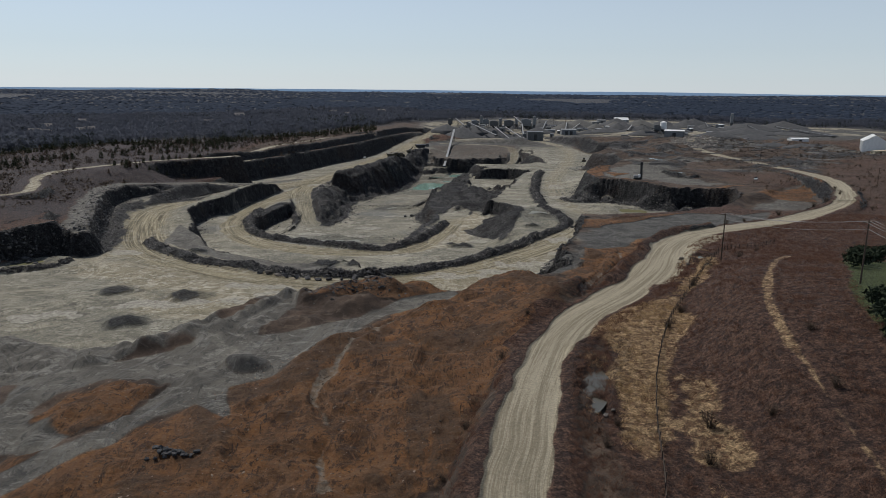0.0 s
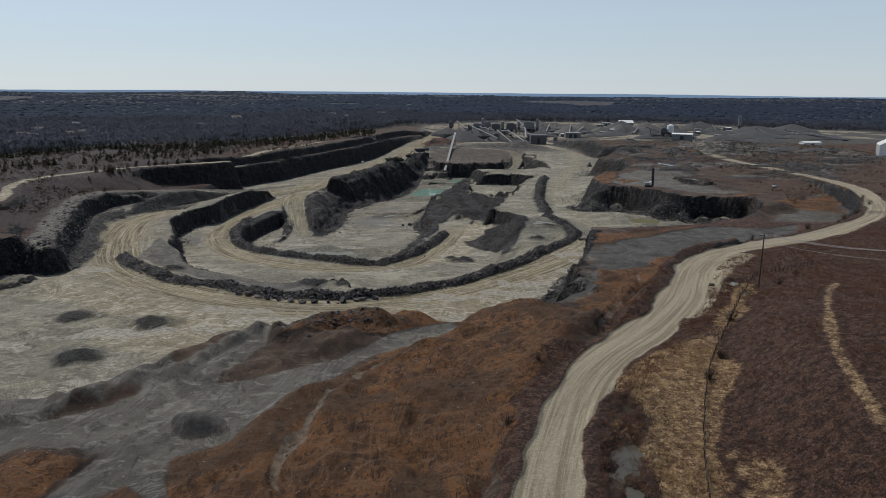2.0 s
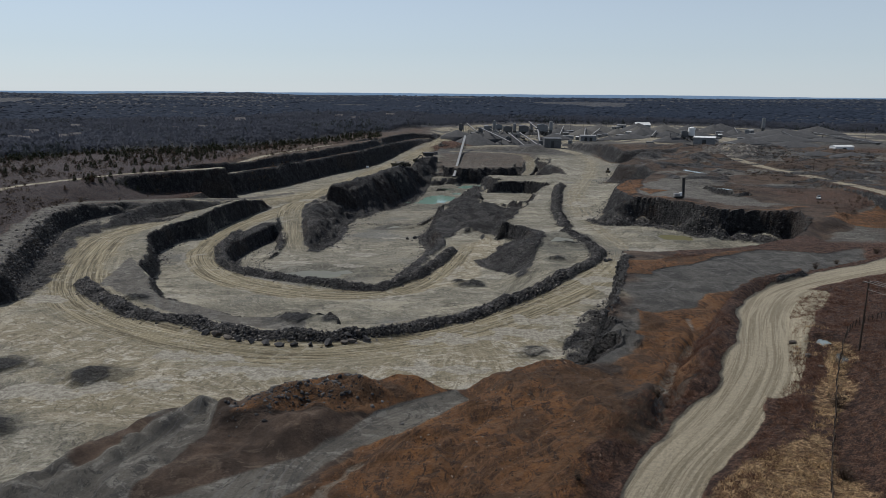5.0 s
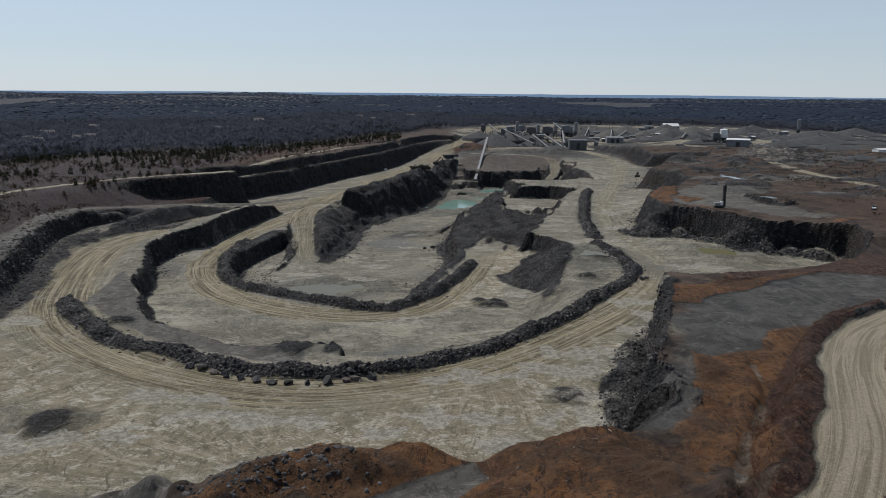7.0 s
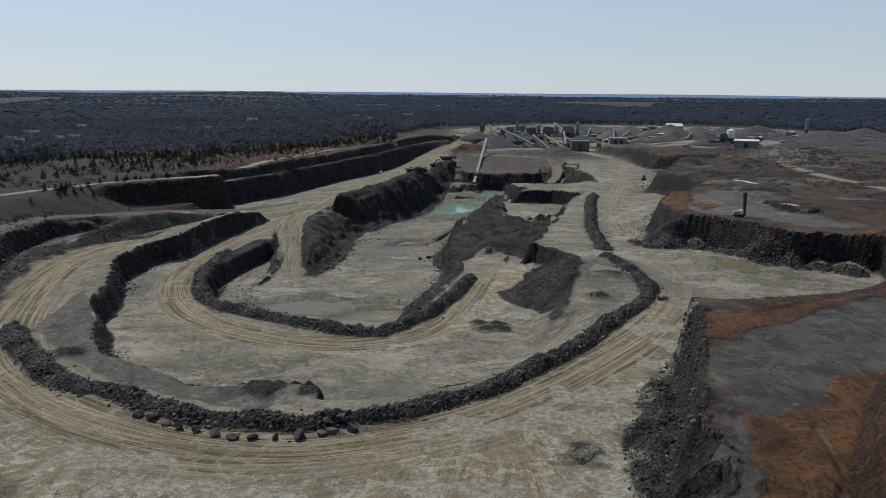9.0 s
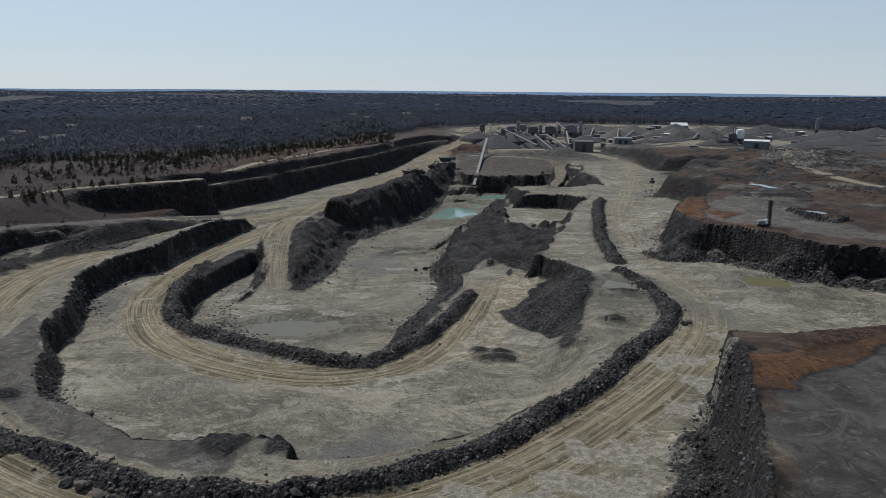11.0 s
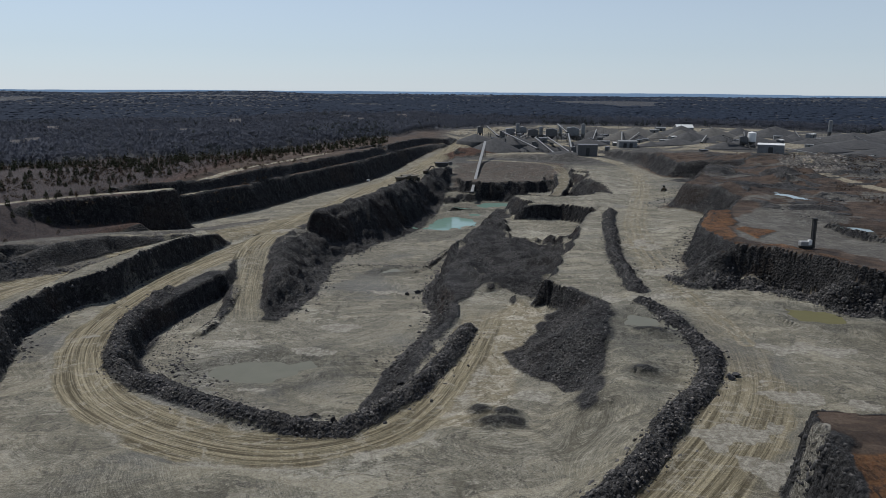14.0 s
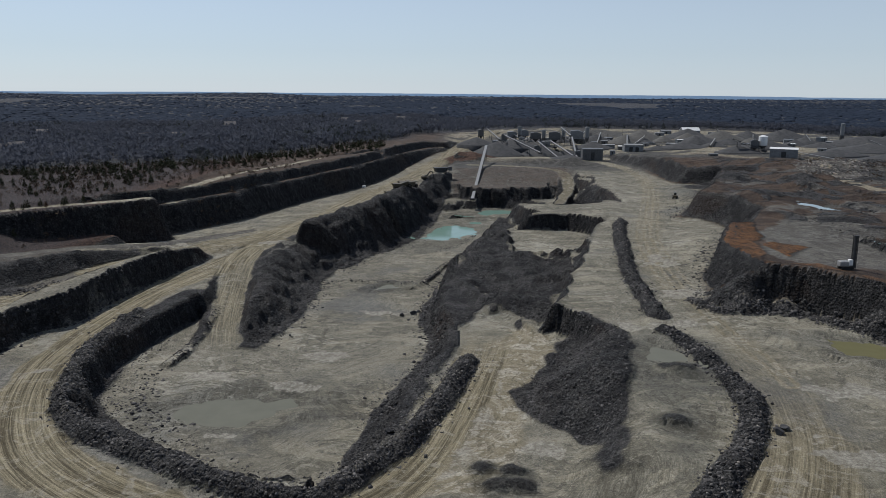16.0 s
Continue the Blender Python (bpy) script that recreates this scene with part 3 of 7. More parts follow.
SCREE = [(135, 421, 15, 12.5), (103, 455, 13, 11), (160, 404, 8, 4.5), (150, 408, 7, 3.0), (112, 448, 8, 4.5)]
SMALL_MOUNDS = [(-111, 240, 7, 1.6), (-84, 233, 7.5, 2.4), (-93, 203, 6.5, 2.2), (-102, 302, 5, 1.8), (-44, 283, 7, 1.8), (-32, 282, 6, 1.6), (10, 359, 4, 1.4), (15.5, 357.5, 4, 1.5), (12, 352, 4.2, 1.6), (17, 351.5, 4, 1.5),
                (40, 262, 4, 0.9), (27, 253, 5, 0.9), (52, 365, 4, 1.6), (61, 395, 7, 1.6), (-40.5, 138.5, 5.4, 2.6), (-62, 122, 9, 1.2), (-76, 112, 9, 1.8),
                (-24, 177, 8, 2.6), (18, 190, 9, 1.5), (-4, 170, 6, 1.4), (33, 424, 7, 2)]
PLANT_PILES = [(20, 960, 26, 8), (-2, 945, 20, 6), (116, 918, 16, 4), (350, 815, 20, 4), (250, 800, 18, 4), (230, 690, 14, 3), (290, 772, 46, 6.5), (212, 640, 20, 4), (182, 690, 18, 4)]
PLANT_YARD = [(25, 985), (110, 957), (160, 962), (185, 1010), (235, 960), (285, 865), (340, 835), (420, 800), (520, 850), (640, 1000), (600, 1250), (300, 1350), (80, 1320), (20, 1150)]


# x, y, half length, half width, turn, level, kind
POOLS = [(1.5, 701, 38, 15.5, 67, -26.75, "teal"), (33, 778, 22, 11, 8, -25.0, "teal"), (-57, 405, 17, 10, 15, -18.15, "mud"), (60, 403, 9.5, 7.5, 40, -0.15, "mud"),
         (117, 411, 12, 6.5, -35, -0.02, "olive"), (187, 582, 5.5, 15, 8, 13.6, "blue"), (171, 482, 3.5, 7, 20, 14.4, "blue"), (27.8, 125, 8.0, 2.7, 72, 21.0, "slate"), (24.4, 114.5, 8.0, 2.0, 74, 20.95, "slate"), (74.8, 198, 2.6, 1.5, 40, 23.0, "blue"),
         (23, 105, 3, 1.0, 80, 20.35, "slate"), (74, 190, 3.2, 1.4, 60, 23.0, "slate"), (195, 328, 3.4, 1.6, 0, 19.1, "pale"), (-160, 276, 8, 3.2, 40, 0.9, "olive"), (-28, 548, 8, 4, 20, -22.2, "mud")]
POOL_FLAT = 0.35
CLEARED = [(-420, -200), (-420, 545), (-330, 650), (-250, 725), (-180, 805), (-115, 905), (-68, 1010), (-40, 1180), (60, 1400), (300, 1460), (560, 1400),
           (740, 1180), (700, 900), (600, 720), (540, 560), (520, 300), (520, -200)]


def wooded(x, y):
    d = line_info(x, y, CLEARED, True)[0]
    return np.where(inside(x, y, CLEARED), -d, d) + 14 * fbm(x, y, 60, 77, 3)


NORTH_SLOPE = [(0, 808), (30, 800), (77, 810), (95, 820), (112, 860), (110, 890), (40, 892), (2, 872)]


def land(x, y):
    """Height of the ground in metres, for arrays of places."""
    x, y = np.asarray(x, float), np.asarray(y, float)
    dist = np.hypot(x, y - 100)
    h = 14.5 + fbm(x, y, 160, 3, 3) * 3.0 + 1.0 * fbm(x, y, 25, 4, 3)
    h = h + 5.0 * ease(x / 42) * (1 - ease((y - 270) / 90)) + 14 * np.exp(-((x - 88) / 58) ** 2 - ((y - 122) / 74) ** 2)
    h = h - 5.5 * ease((-62 - x) / 40) * (1 - ease((y - 150) / 60))
    h = h - 6.5 * ease((y - 820) / 160) * ease((x + 60) / 90) * (1 - ease((y - 1500) / 500))
    far = ease((dist - 1200) / 3300)
    h = h + far * (19 + 26 * fbm(x, y, 1400, 6, 3)) + 8 * ease((dist - 500) / 600) * fbm(x, y, 420, 8, 2) * ease((np.abs(x - 150) - 250) / 300)
    h = h - 10 * ease((-260 - x) / 220) * ease((y - 300) / 200) * (1 - far)
    # scrub slope, ditch and straw strip beside the hill road
    shelf(x, y, h, [(18, 70), (22, 95), (24, 112), (28, 132), (40, 152), (58, 178), (70, 200), (72, 190), (58, 165), (47, 140), (42, 118), (38, 95), (36, 70)], lambda a, b: 21.0 + 0.02 * (b - 100), 14, 0.6, 21)
    shelf(x, y, h, DUMP_BENCH, 16.8, 9, 0.6, 2)
    shelf(x, y, h, EAST_POCKET, 12, 9, 1, 3)
    shelf(x, y, h, WEST_BENCH, lambda a, b: 9.5 - 8.5 * ease((b - 385) / 150), lambda a, b: np.where((a < -176) | (b > 505), 30.0, 7.0), 1, 4)
    shelf(x, y, h, PLANT_YARD, lambda a, b: 6.5 + 5 * ease((a - 190) / 110) - 1.5 * ease((b - 1050) / 200), 26, 2, 13)
    near = ease((260 - y) / 40) * (1 - ease((x - 20 - 0.25 * (y - 100)) / 8))
    h += near * (2.0 * np.abs(fbm(x, y, 11, 41, 4)) + 1.1 * fbm(x, y, 3.4, 44, 3))
    wild = ease((x - 140) / 25) * ease((y - 500) / 60) * (1 - ease((y - 870) / 60)) * (1 - ease((x - 420) / 60))
    h += wild * (5.5 * np.abs(fbm(x, y, 34, 46, 4)) - 0.8)
    track(x, y, h, UPPER_ROAD, 4.5, 5)
    track(x, y, h, GREY_TRACK, 3.6, 6)
    track(x, y, h, LOWER_TRACK, 3.0, 5)
    track(x, y, h, SPOIL_TRACK, 3, 5)
    track(x, y, h, HILL_ROAD, 5.5, 5)

    def bank(a, b):
        w = np.where((b < 225) & (a < 40), 15.0, 3.8)
        w = np.where((b >= 218) & (b < 300) & (a > 20) & (a < 110), 4.5 + 5.0 * ease((234 - b) / 10), w)
        w = np.where((a < -120) & (b > 240) & (b < 300), 7.0, w)
        w = np.where((b > 535) & (a > 90), 15.0, w)
        w = np.where((a < -150) & (b > 470) & (b < 578), 24.0, w)
        return np.where((b > 578) & (a < 0), 16.0, w)
    shelf(x, y, h, UPPER_FLOOR, lambda a, b: 1.6 * ease((262 - b) / 60) + fbm(a, b, 40, 9, 3) * 0.5, bank, 0.55, 5, lambda a, b: ease((b - 575) / 20) * ease((20 - a) / 10))
    shelf(x, y, h, NORTH_WEST_FLOOR, lambda a, b: -9 + 10 * ease((b - 830) / 220), 10, 1, 6)
    track(x, y, h, UPPER_ROAD[8:34], 4.2, 9)
    track(x, y, h, WEST_ROAD, 4.6, 5.0)
    track(x, y, h, MAIN_ROAD, 9, 9)
    track(x, y, h, EAST_ROAD, 12, 14)

    def bank_m(a, b):
        w = np.where((a > 14) & (b > 345) & (b < 450), 22.0, 4.5)
        w = np.where((a > -30) & (b < 330), 9.0, w)
        return np.where((a > 8) & (b > 295) & (b <= 350), 9 + 13 * ease((b - 295) / 45), w)
    shelf(x, y, h, MIDDLE_FLOOR, lambda a, b: -6.2 - 4.0 * ease((b - 300) / 90) + fbm(a, b, 30, 14, 3) * 0.5, bank_m, 0.6, 7)
    shelf(x, y, h, RUBBLE_RIDGE, lambda a, b: -9 + fbm(a, b, 14, 15, 3) * 5, 7, 1.5, 8)
    shelf(x, y, h, CENTRE_FLOOR, -9.5, 3.5, 0.8, 9)
    shelf(x, y, h, NORTH_SLOPE, lambda a, b: -8.5 + 8.5 * ease((b - 818) / 65), 7, 1, 12)
    shelf(x, y, h, RIGHT_SLAB, -0.8, 2.2, 0.6, 10)
    track(x, y, h, LOOP_ROAD, 8, 4)

    def deep(a, b):
        return -18 - 4.5 * ease((b - 450) / 110) - 5 * ease((b - 600) / 80) + 9.5 * ease((b - 778) / 8) + fbm(a, b, 30, 16, 3) * 0.4

    def bank_l(a, b):
        w = np.where(((a < 8) & (b > 470)) | ((a > 84) & (b > 690)), 25.0, 9.0)
        w = np.where((a > 20) & (a <= 84) & (b > 640) & (b < 720), 6.0, w)
        w = np.where((a < -58) & (b > 440) & (b <= 520), 14.0, np.where((a >= -8) & (b < 640), 9.0, w))
        return np.where(((a < -88) & (b < 500)) | ((b < 392) & (a < -26)), 3.2, w)
    shelf(x, y, h, LOWER_FLOOR, deep, bank_l, 1.0, 11, None, 3.0)
    track(x, y, h, RAMP_ROAD, 6.5, 4)
    track(x, y, h, TERRACE_ROAD, 4.5, 4)
    for pts, high, half in BERMS:
        berm(x, y, h, pts, high, half, len(pts))
    # tipped loads side by side along the edge of the spoil
    sel = (x > -120) & (x < -30) & (y > 110) & (y < 195)
    d, a, s, v = line_info(x[sel], y[sel], SPOIL_EDGE)
    h[sel] += 1.7 * ease(1 - d / 3.2) * (0.5 + 0.5 * np.abs(np.sin(a / 1.9 + 0.8 * np.sin(a * 0.4))))
    sel = (x > -60) & (x < 70) & (y > 80) & (y < 240)
    xs, ys = x[sel], y[sel]
    for pts, deep_by, half in GULLIES:
        h[sel] -= deep_by * ease(1 - (line_info(xs, ys, pts)[0] + 0.8 * fbm(xs, ys, 3, 51, 2)) / half)
    for cx, cy, r, high in SCREE:
        sel = np.hypot(x - cx, y - cy) < r * 1.1
        xs, ys = x[sel], y[sel]
        h[sel] = np.maximum(h[sel], high * (1 - np.hypot(xs - cx, ys - cy) / r + 0.25 * fbm(xs, ys, 5, 57, 3)))
    for i, (cx, cy, a, b, turn, level, kind) in enumerate(POOLS):
        sel = np.hypot(x - cx, y - cy) < 3 * max(a, b) + 6
        c, s = math.cos(radians(turn)), math.sin(radians(turn))
        dx, dy = x[sel] - cx, y[sel] - cy
        d = np.hypot((dx * c + dy * s) / a, (dy * c - dx * s) / b) + fbm(x[sel], y[sel], min(a, b) * 1.2, 60 + i, 5) * 0.95
        bed = level - POOL_FLAT + 0.55 * np.clip(d, 0, 1.6) ** 2
        h[sel] = bed + (h[sel] - bed) * ease((d - 1.5) / 0.9)
    for i, (cx, cy, r, high) in enumerate(SMALL_MOUNDS):
        mound(x, y, h, cx, cy, r, high, i)
    for i, (cx, cy, r, high) in enumerate(PLANT_PILES):
        mound(x, y, h, cx, cy, r, high, i + 40)
    return h


rows_y = [-90.0]
while rows_y[-1] < 4850:
    v = rows_y[-1]
    rows_y.append(v + (8.0 if v < 54 else 0.30 + 0.0026 * v if v < 1250 else 0.03 * v - 34))
rows_y = np.array(rows_y)
NX = 680
half_width = np.maximum(0.72 * rows_y + 115, 160)
across = np.linspace(-1, 1, NX + 1)
across = 0.55 * across + 0.45 * across ** 3
GX = (across[None, :] * half_width[:, None]).ravel()
GY = np.repeat(rows_y, NX + 1)
GH = land(GX, GY)
GRID = (len(rows_y), NX + 1)


# ---- what the ground is made of, place by place ----
step_y = np.gradient(rows_y)[:, None]
slope_y = np.gradient(GH.reshape(GRID), axis=0) / step_y
slope_x = np.gradient(GH.reshape(GRID), axis=1) / (np.gradient(across)[None, :] * half_width[:, None])
steep = np.hypot(slope_x, slope_y).ravel()


def blot(poly, soft=3.0, rag=3.0, k=0):
    d = np.full(GX.shape, 99.0)
    sel = (GX > min(p[0] for p in poly) - 30) & (GX < max(p[0] for p in poly) + 30) & (GY > min(p[1] for p in poly) - 30) & (GY < max(p[1] for p in poly) + 30)
    xs, ys = GX[sel], GY[sel]
    e = line_info(xs, ys, poly, True)[0]
    d[sel] = np.where(inside(xs, ys, poly), -e, e) + rag * fbm(xs, ys, 12, k, 4) * 2
    return 1 - ease(d / soft + 0.5)


def stripe(pts, half, soft=2.0, rag=1.5, k=0):
    out = np.zeros(GX.shape)
    sel = (GX > min(p[0] for p in pts) - 30) & (GX < max(p[0] for p in pts) + 30) & (GY > min(p[1] for p in pts) - 30) & (GY < max(p[1] for p in pts) + 30)
    d, a, s, v = line_info(GX[sel], GY[sel], pts)
    out[sel] = 1 - ease((d + rag * fbm(GX[sel], GY[sel], 10, k, 3) * 2 - half) / soft + 0.5)
    return out


# dried pale silt: x, y and half sizes
PALE_SPOTS = [(-96, 222, 12, 5), (-78, 226, 8, 4), (-68, 228, 6, 4), (-70, 300, 8, 2.5), (-56, 296, 6, 2), (-14, 232, 5, 3), (6, 262, 14, 4), (28, 268, 12, 5), (24, 240, 12, 6), (36, 280, 10, 6), (8, 238, 12, 4), (30, 252, 8, 4), (12, 226, 9, 3), (-40, 236, 14, 4), (84, 350, 12, 6), (60, 330, 9, 5), (100, 380, 12, 5), (96, 345, 8, 4), (-120, 210, 10, 5), (-100, 330, 5, 3), (-117, 412, 5, 3),
              (-70, 428, 8, 4), (-46, 420, 9, 3), (-38, 446, 10, 4), (-58, 388, 5, 2), (-30, 500, 10, 3), (26, 366, 5, 4), (60, 428, 5, 5), (76, 432, 6, 3), (66, 316, 10, 5), (58, 300, 8, 4), (92, 520, 12, 8), (86, 468, 8, 8), (-132, 300, 8, 4), (-64, 246, 16, 4), (-90, 590, 9, 5)]
pit = blot(UPPER_FLOOR, 6, 1.0, 31) * (1 - blot([(-172, 580), (-158, 562), (-165, 545), (-172, 530), (-184, 495), (-193, 472), (-235, 520), (-195, 585)], 5, 2, 20))
rock = ease((steep - 0.42) / 0.3)
rock = rock * (1 - ease((GX + 72) / 8) * (1 - ease((GY - 202) / 12)))
rock = rock * (1 - 0.9 * blot([(16, 300), (40, 318), (46, 344), (38, 352), (22, 350)], 6, 2, 89))
soft_ground = np.maximum.reduce([blot(ORANGE_CUT, 6, 1, 79), ease((228 - GY) / 8) * ease((24 - GX) / 6), stripe(SPOIL_EDGE, 6, 3, 1, 79), ease((GX - 52) / 6) * ease((250 - GY) / 10)])
WEST_SLOPE = [(-172, 580), (-158, 562), (-165, 545), (-172, 530), (-184, 495), (-193, 472), (-204, 440), (-204, 400), (-245, 410), (-235, 520), (-195, 585)]
west_slope = blot(WEST_SLOPE, 5, 2, 20)
rock = rock * (1 - soft_ground) * (1 - west_slope * (1 - ease((steep - 0.75) / 0.3)))
near_bank = ease((235 - GY) / 20) * ease((45 - GX) / 10)
for pts, high, half in BERMS[:6]:
    rock = np.maximum(rock, stripe(pts, half * 0.95, 1.5, 1, 33))
rock = np.maximum(rock, blot(RUBBLE_RIDGE, 5, 3, 34))
rock = np.maximum(rock, blot([(18, 401), (30, 419), (38, 439), (46, 447), (56, 424), (50, 399), (42, 374), (36, 366), (27, 382)], 3, 2, 35))
rock = np.maximum(rock, blot([(-93, 572), (-84, 606), (-58, 592), (-61, 555), (-58, 494), (-64, 453), (-71, 453), (-79, 490), (-89, 535)], 3, 1.5, 36))
rock = np.maximum(rock, blot([(-88, 600), (-79, 638), (-55, 669), (-41, 755), (-26, 804), (-8, 842), (-3, 800), (-11, 735), (-23, 670), (-36, 634), (-55, 585)], 4, 2, 39))
rock = np.maximum(rock, blot([(-186, 420), (-160, 345), (-148, 300), (-140, 305), (-150, 345), (-170, 400), (-178, 450), (-160, 470), (-150, 490), (-175, 475)], 4, 3, 37) * 0.8)
rock = np.maximum(rock, blot([(27, 203), (31, 211), (36, 225), (42, 231), (47, 244), (55, 268), (63, 294), (61, 306), (46, 281), (37, 256), (31, 232), (27, 220)], 3, 2, 38))
ragged = rock * ease((1100 - GY) / 200)
GH = GH + ragged * (fbm(GX, GY, 6, 93, 3) * 1.5 * (1 - 0.6 * ease((steep - 0.9) / 0.8)) + (np.random.RandomState(3).rand(GX.size) - 0.5) * 0.7 * (1 - 0.8 * ease((steep - 0.7) / 0.5)))
rock = np.maximum(rock, blot([(-16, 372), (-12, 400), (-7, 421), (3, 451), (15, 485), (8, 520), (-3, 540), (-8, 515), (-9, 490), (-4, 462), (-7, 436), (-15, 415), (-20, 393)], 3, 2, 40))
for cx, cy, r, high in SMALL_MOUNDS[:14]:
    rock = np.maximum(rock, 0.62 * (1 - ease((np.hypot(GX - cx, GY - cy) / r + 0.5 * fbm(GX, GY, 4, 88, 2) - 0.55) / 0.35)))
low_edge = np.full(GX.shape, 99.0)
sel = (GX > -125) & (GX < 5) & (GY > 355) & (GY < 545)
edge_d = line_info(GX[sel], GY[sel], LOWER_FLOOR, True)[0]
low_edge[sel] = np.where(inside(GX[sel], GY[sel], LOWER_FLOOR), -edge_d, edge_d) + 2.5 * fbm(GX[sel], GY[sel], 8, 95, 3)
rock = np.maximum(rock, ease((low_edge + 2.5) / 2) * (1 - ease((low_edge - 10.5) / 3)) * (1 - stripe(RAMP_ROAD, 7, 3, 2, 44)) * (1 - stripe(LOOP_ROAD, 6.5, 2.5, 2, 41)))


def ends(pts, near, far):
    """1 along a road, fading out at its two ends."""
    out = np.zeros(GX.shape)
    sel = (GX > min(p[0] for p in pts) - 40) & (GX < max(p[0] for p in pts) + 40) & (GY > min(p[1] for p in pts) - 40) & (GY < max(p[1] for p in pts) + 40)
    a = line_info(GX[sel], GY[sel], pts)[1]
    out[sel] = (ease(a / near) if near else 1.0) * (ease((a.max() - a) / far) if far else 1.0)
    return out


loop = stripe(LOOP_ROAD, 7.5, 2.5, 2, 41) * ends(LOOP_ROAD, 0, 55)
main = stripe(MAIN_ROAD, 10, 4, 3, 42) * ends(MAIN_ROAD, 120, 0)
east_d = np.full(GX.shape, 99.0)
sel = (GX > 60) & (GX < 190) & (GY > 360) & (GY < 920)
east_d[sel] = line_info(GX[sel], GY[sel], EAST_WHEELS)[0] + 0.5 * fbm(GX[sel], GY[sel], 18, 17, 2)
wheels = np.exp(-((east_d - 1.7) / 0.75) ** 2) + 0.8 * np.exp(-((east_d - 5.2) / 0.8) ** 2) * ease((GY - 430) / 60)
hill = np.maximum(stripe(HILL_ROAD, 4.3, 1.2, 1.0, 43), stripe([(56, 184), (65, 199), (73, 211), (81, 225), (94, 243)], 6.5, 1.5, 1.0, 49))
ramp = np.maximum(stripe(RAMP_ROAD, 6, 3, 2, 44) * ends(RAMP_ROAD, 10, 45), 0.7 * stripe(TERRACE_ROAD, 4, 2, 1.5, 75))
west = stripe(WEST_ROAD, 4.2, 2, 1.5, 96)
yard_road = np.maximum.reduce([stripe(TERRACE_ROAD, 4.5, 3, 1.5, 75), stripe([(216, 1045), (262, 996), (299, 1018)], 9, 8, 5, 19), stripe([(250, 960), (280, 887), (330, 870), (362, 990)], 7, 6, 4, 18), stripe([(160, 880), (142, 926), (110, 940), (60, 950), (20, 975)], 6, 5, 3, 17)])
east = stripe(EAST_ROAD, 5.5, 3, 2, 45) * 0.45
upper = stripe(UPPER_ROAD, 3.2, 1.6, 1.2, 46)
tan = np.clip(np.maximum.reduce([loop, main, hill, upper, ramp * 0.15, west * 0.3, yard_road * 0.62, east * 0.7, wheels * 0.95]), 0, 1)
tan = np.maximum(tan, 0.75 * blot([(-20, 205), (26, 217), (36, 245), (44, 275), (40, 300), (10, 275), (-20, 252), (-60, 250), (-120, 285), (-140, 300), (-150, 290), (-80, 200)], 30, 10, 47))
tan = np.maximum(tan, 0.8 * blot([(12, 440), (28, 470), (36, 440), (30, 415), (24, 375), (8, 345), (-4, 350), (6, 400)], 8, 4, 48))
grey = np.maximum.reduce([blot(SPOIL_GREY, 2.5, 1.2, 51), blot([(-78, 122), (-69.6, 115.7), (-63, 110.7), (-64.5, 106), (-72, 105), (-100, 112)], 3, 2, 59), blot([(-110, 128), (-82, 131), (-70, 140), (-60, 146), (-50, 164), (-42, 186), (-52, 192), (-64, 165), (-110, 176)], 6, 5, 53),
                          blot(EAST_POCKET, 8, 4, 54), blot([(112, 460), (180, 425), (175, 470), (150, 505), (128, 500)], 8, 6, 56)])
grey = np.maximum(grey, blot([(-128, 360), (-80, 296), (-40, 288), (-40, 270), (-80, 282), (-125, 320)], 4, 2, 57) * pit)
grey = np.maximum(grey, blot(LOWER_FLOOR, 6, 2, 58) * 0.36)
red = np.maximum.reduce([blot([(-90, 60), (-82, 98), (-66, 105), (-60, 100), (-45, 128), (-30, 140), (-20, 160), (-8, 175), (8, 196), (26, 204), (36, 190), (28, 165), (18, 140), (8, 112), (2, 90), (-10, 85)], 6, 5, 61),
                         blot([(-73, 122), (-62, 110), (-56, 117), (-52, 129), (-66, 132), (-73, 128)], 4, 3, 62), blot([(34, 200), (50, 222), (62, 235), (74, 246), (66, 222), (58, 208), (44, 186)], 4, 3, 63),
                         blot([(150, 505), (165, 612), (190, 612), (260, 640), (270, 560), (210, 500), (178, 480)], 14, 12, 64) * 0.22, blot([(182, 390), (215, 425), (232, 440), (240, 420), (205, 372)], 6, 5, 65),
                         blot([(-36, 176), (-22, 196), (4, 206), (30, 210), (30, 200), (-10, 184)], 4, 2, 66)])
grey = grey * (1 - hill)
red = np.maximum(red, 0.95 * blot([(104, 470), (112, 483), (127, 503), (138, 543), (128, 536), (116, 512), (106, 490)], 2.5, 1.5, 76))
red = np.maximum(red, blot(ORANGE_CUT, 3, 2, 79))
red = np.maximum(red, blot([(56, 276), (62, 288), (72, 294), (100, 307), (112, 310), (100, 300), (80, 288), (64, 274)], 3, 2, 80))
red = np.maximum(red, 0.62 * stripe([(186, 424), (172, 416), (160, 418), (146, 421), (138, 426), (132, 438), (124, 453), (108, 459)], 2.4, 3, 3, 86))
grey = grey * (1 - blot(ORANGE_CUT, 3, 2, 79))
grey = np.maximum(grey, np.maximum(0.6 * blot(WEST_BENCH, 3, 2, 87) * (1 - west_slope), west))
rock = rock * (1 - 0.9 * west)
rock = np.minimum(rock, 1 - 0.8 * blot([(108, 478), (113, 484), (127, 503), (134, 528), (124, 520), (112, 498)], 3, 1.5, 77))
red = np.maximum(red, blot([(119, 484), (128, 494), (136, 484), (121, 466)], 3, 1.5, 78))
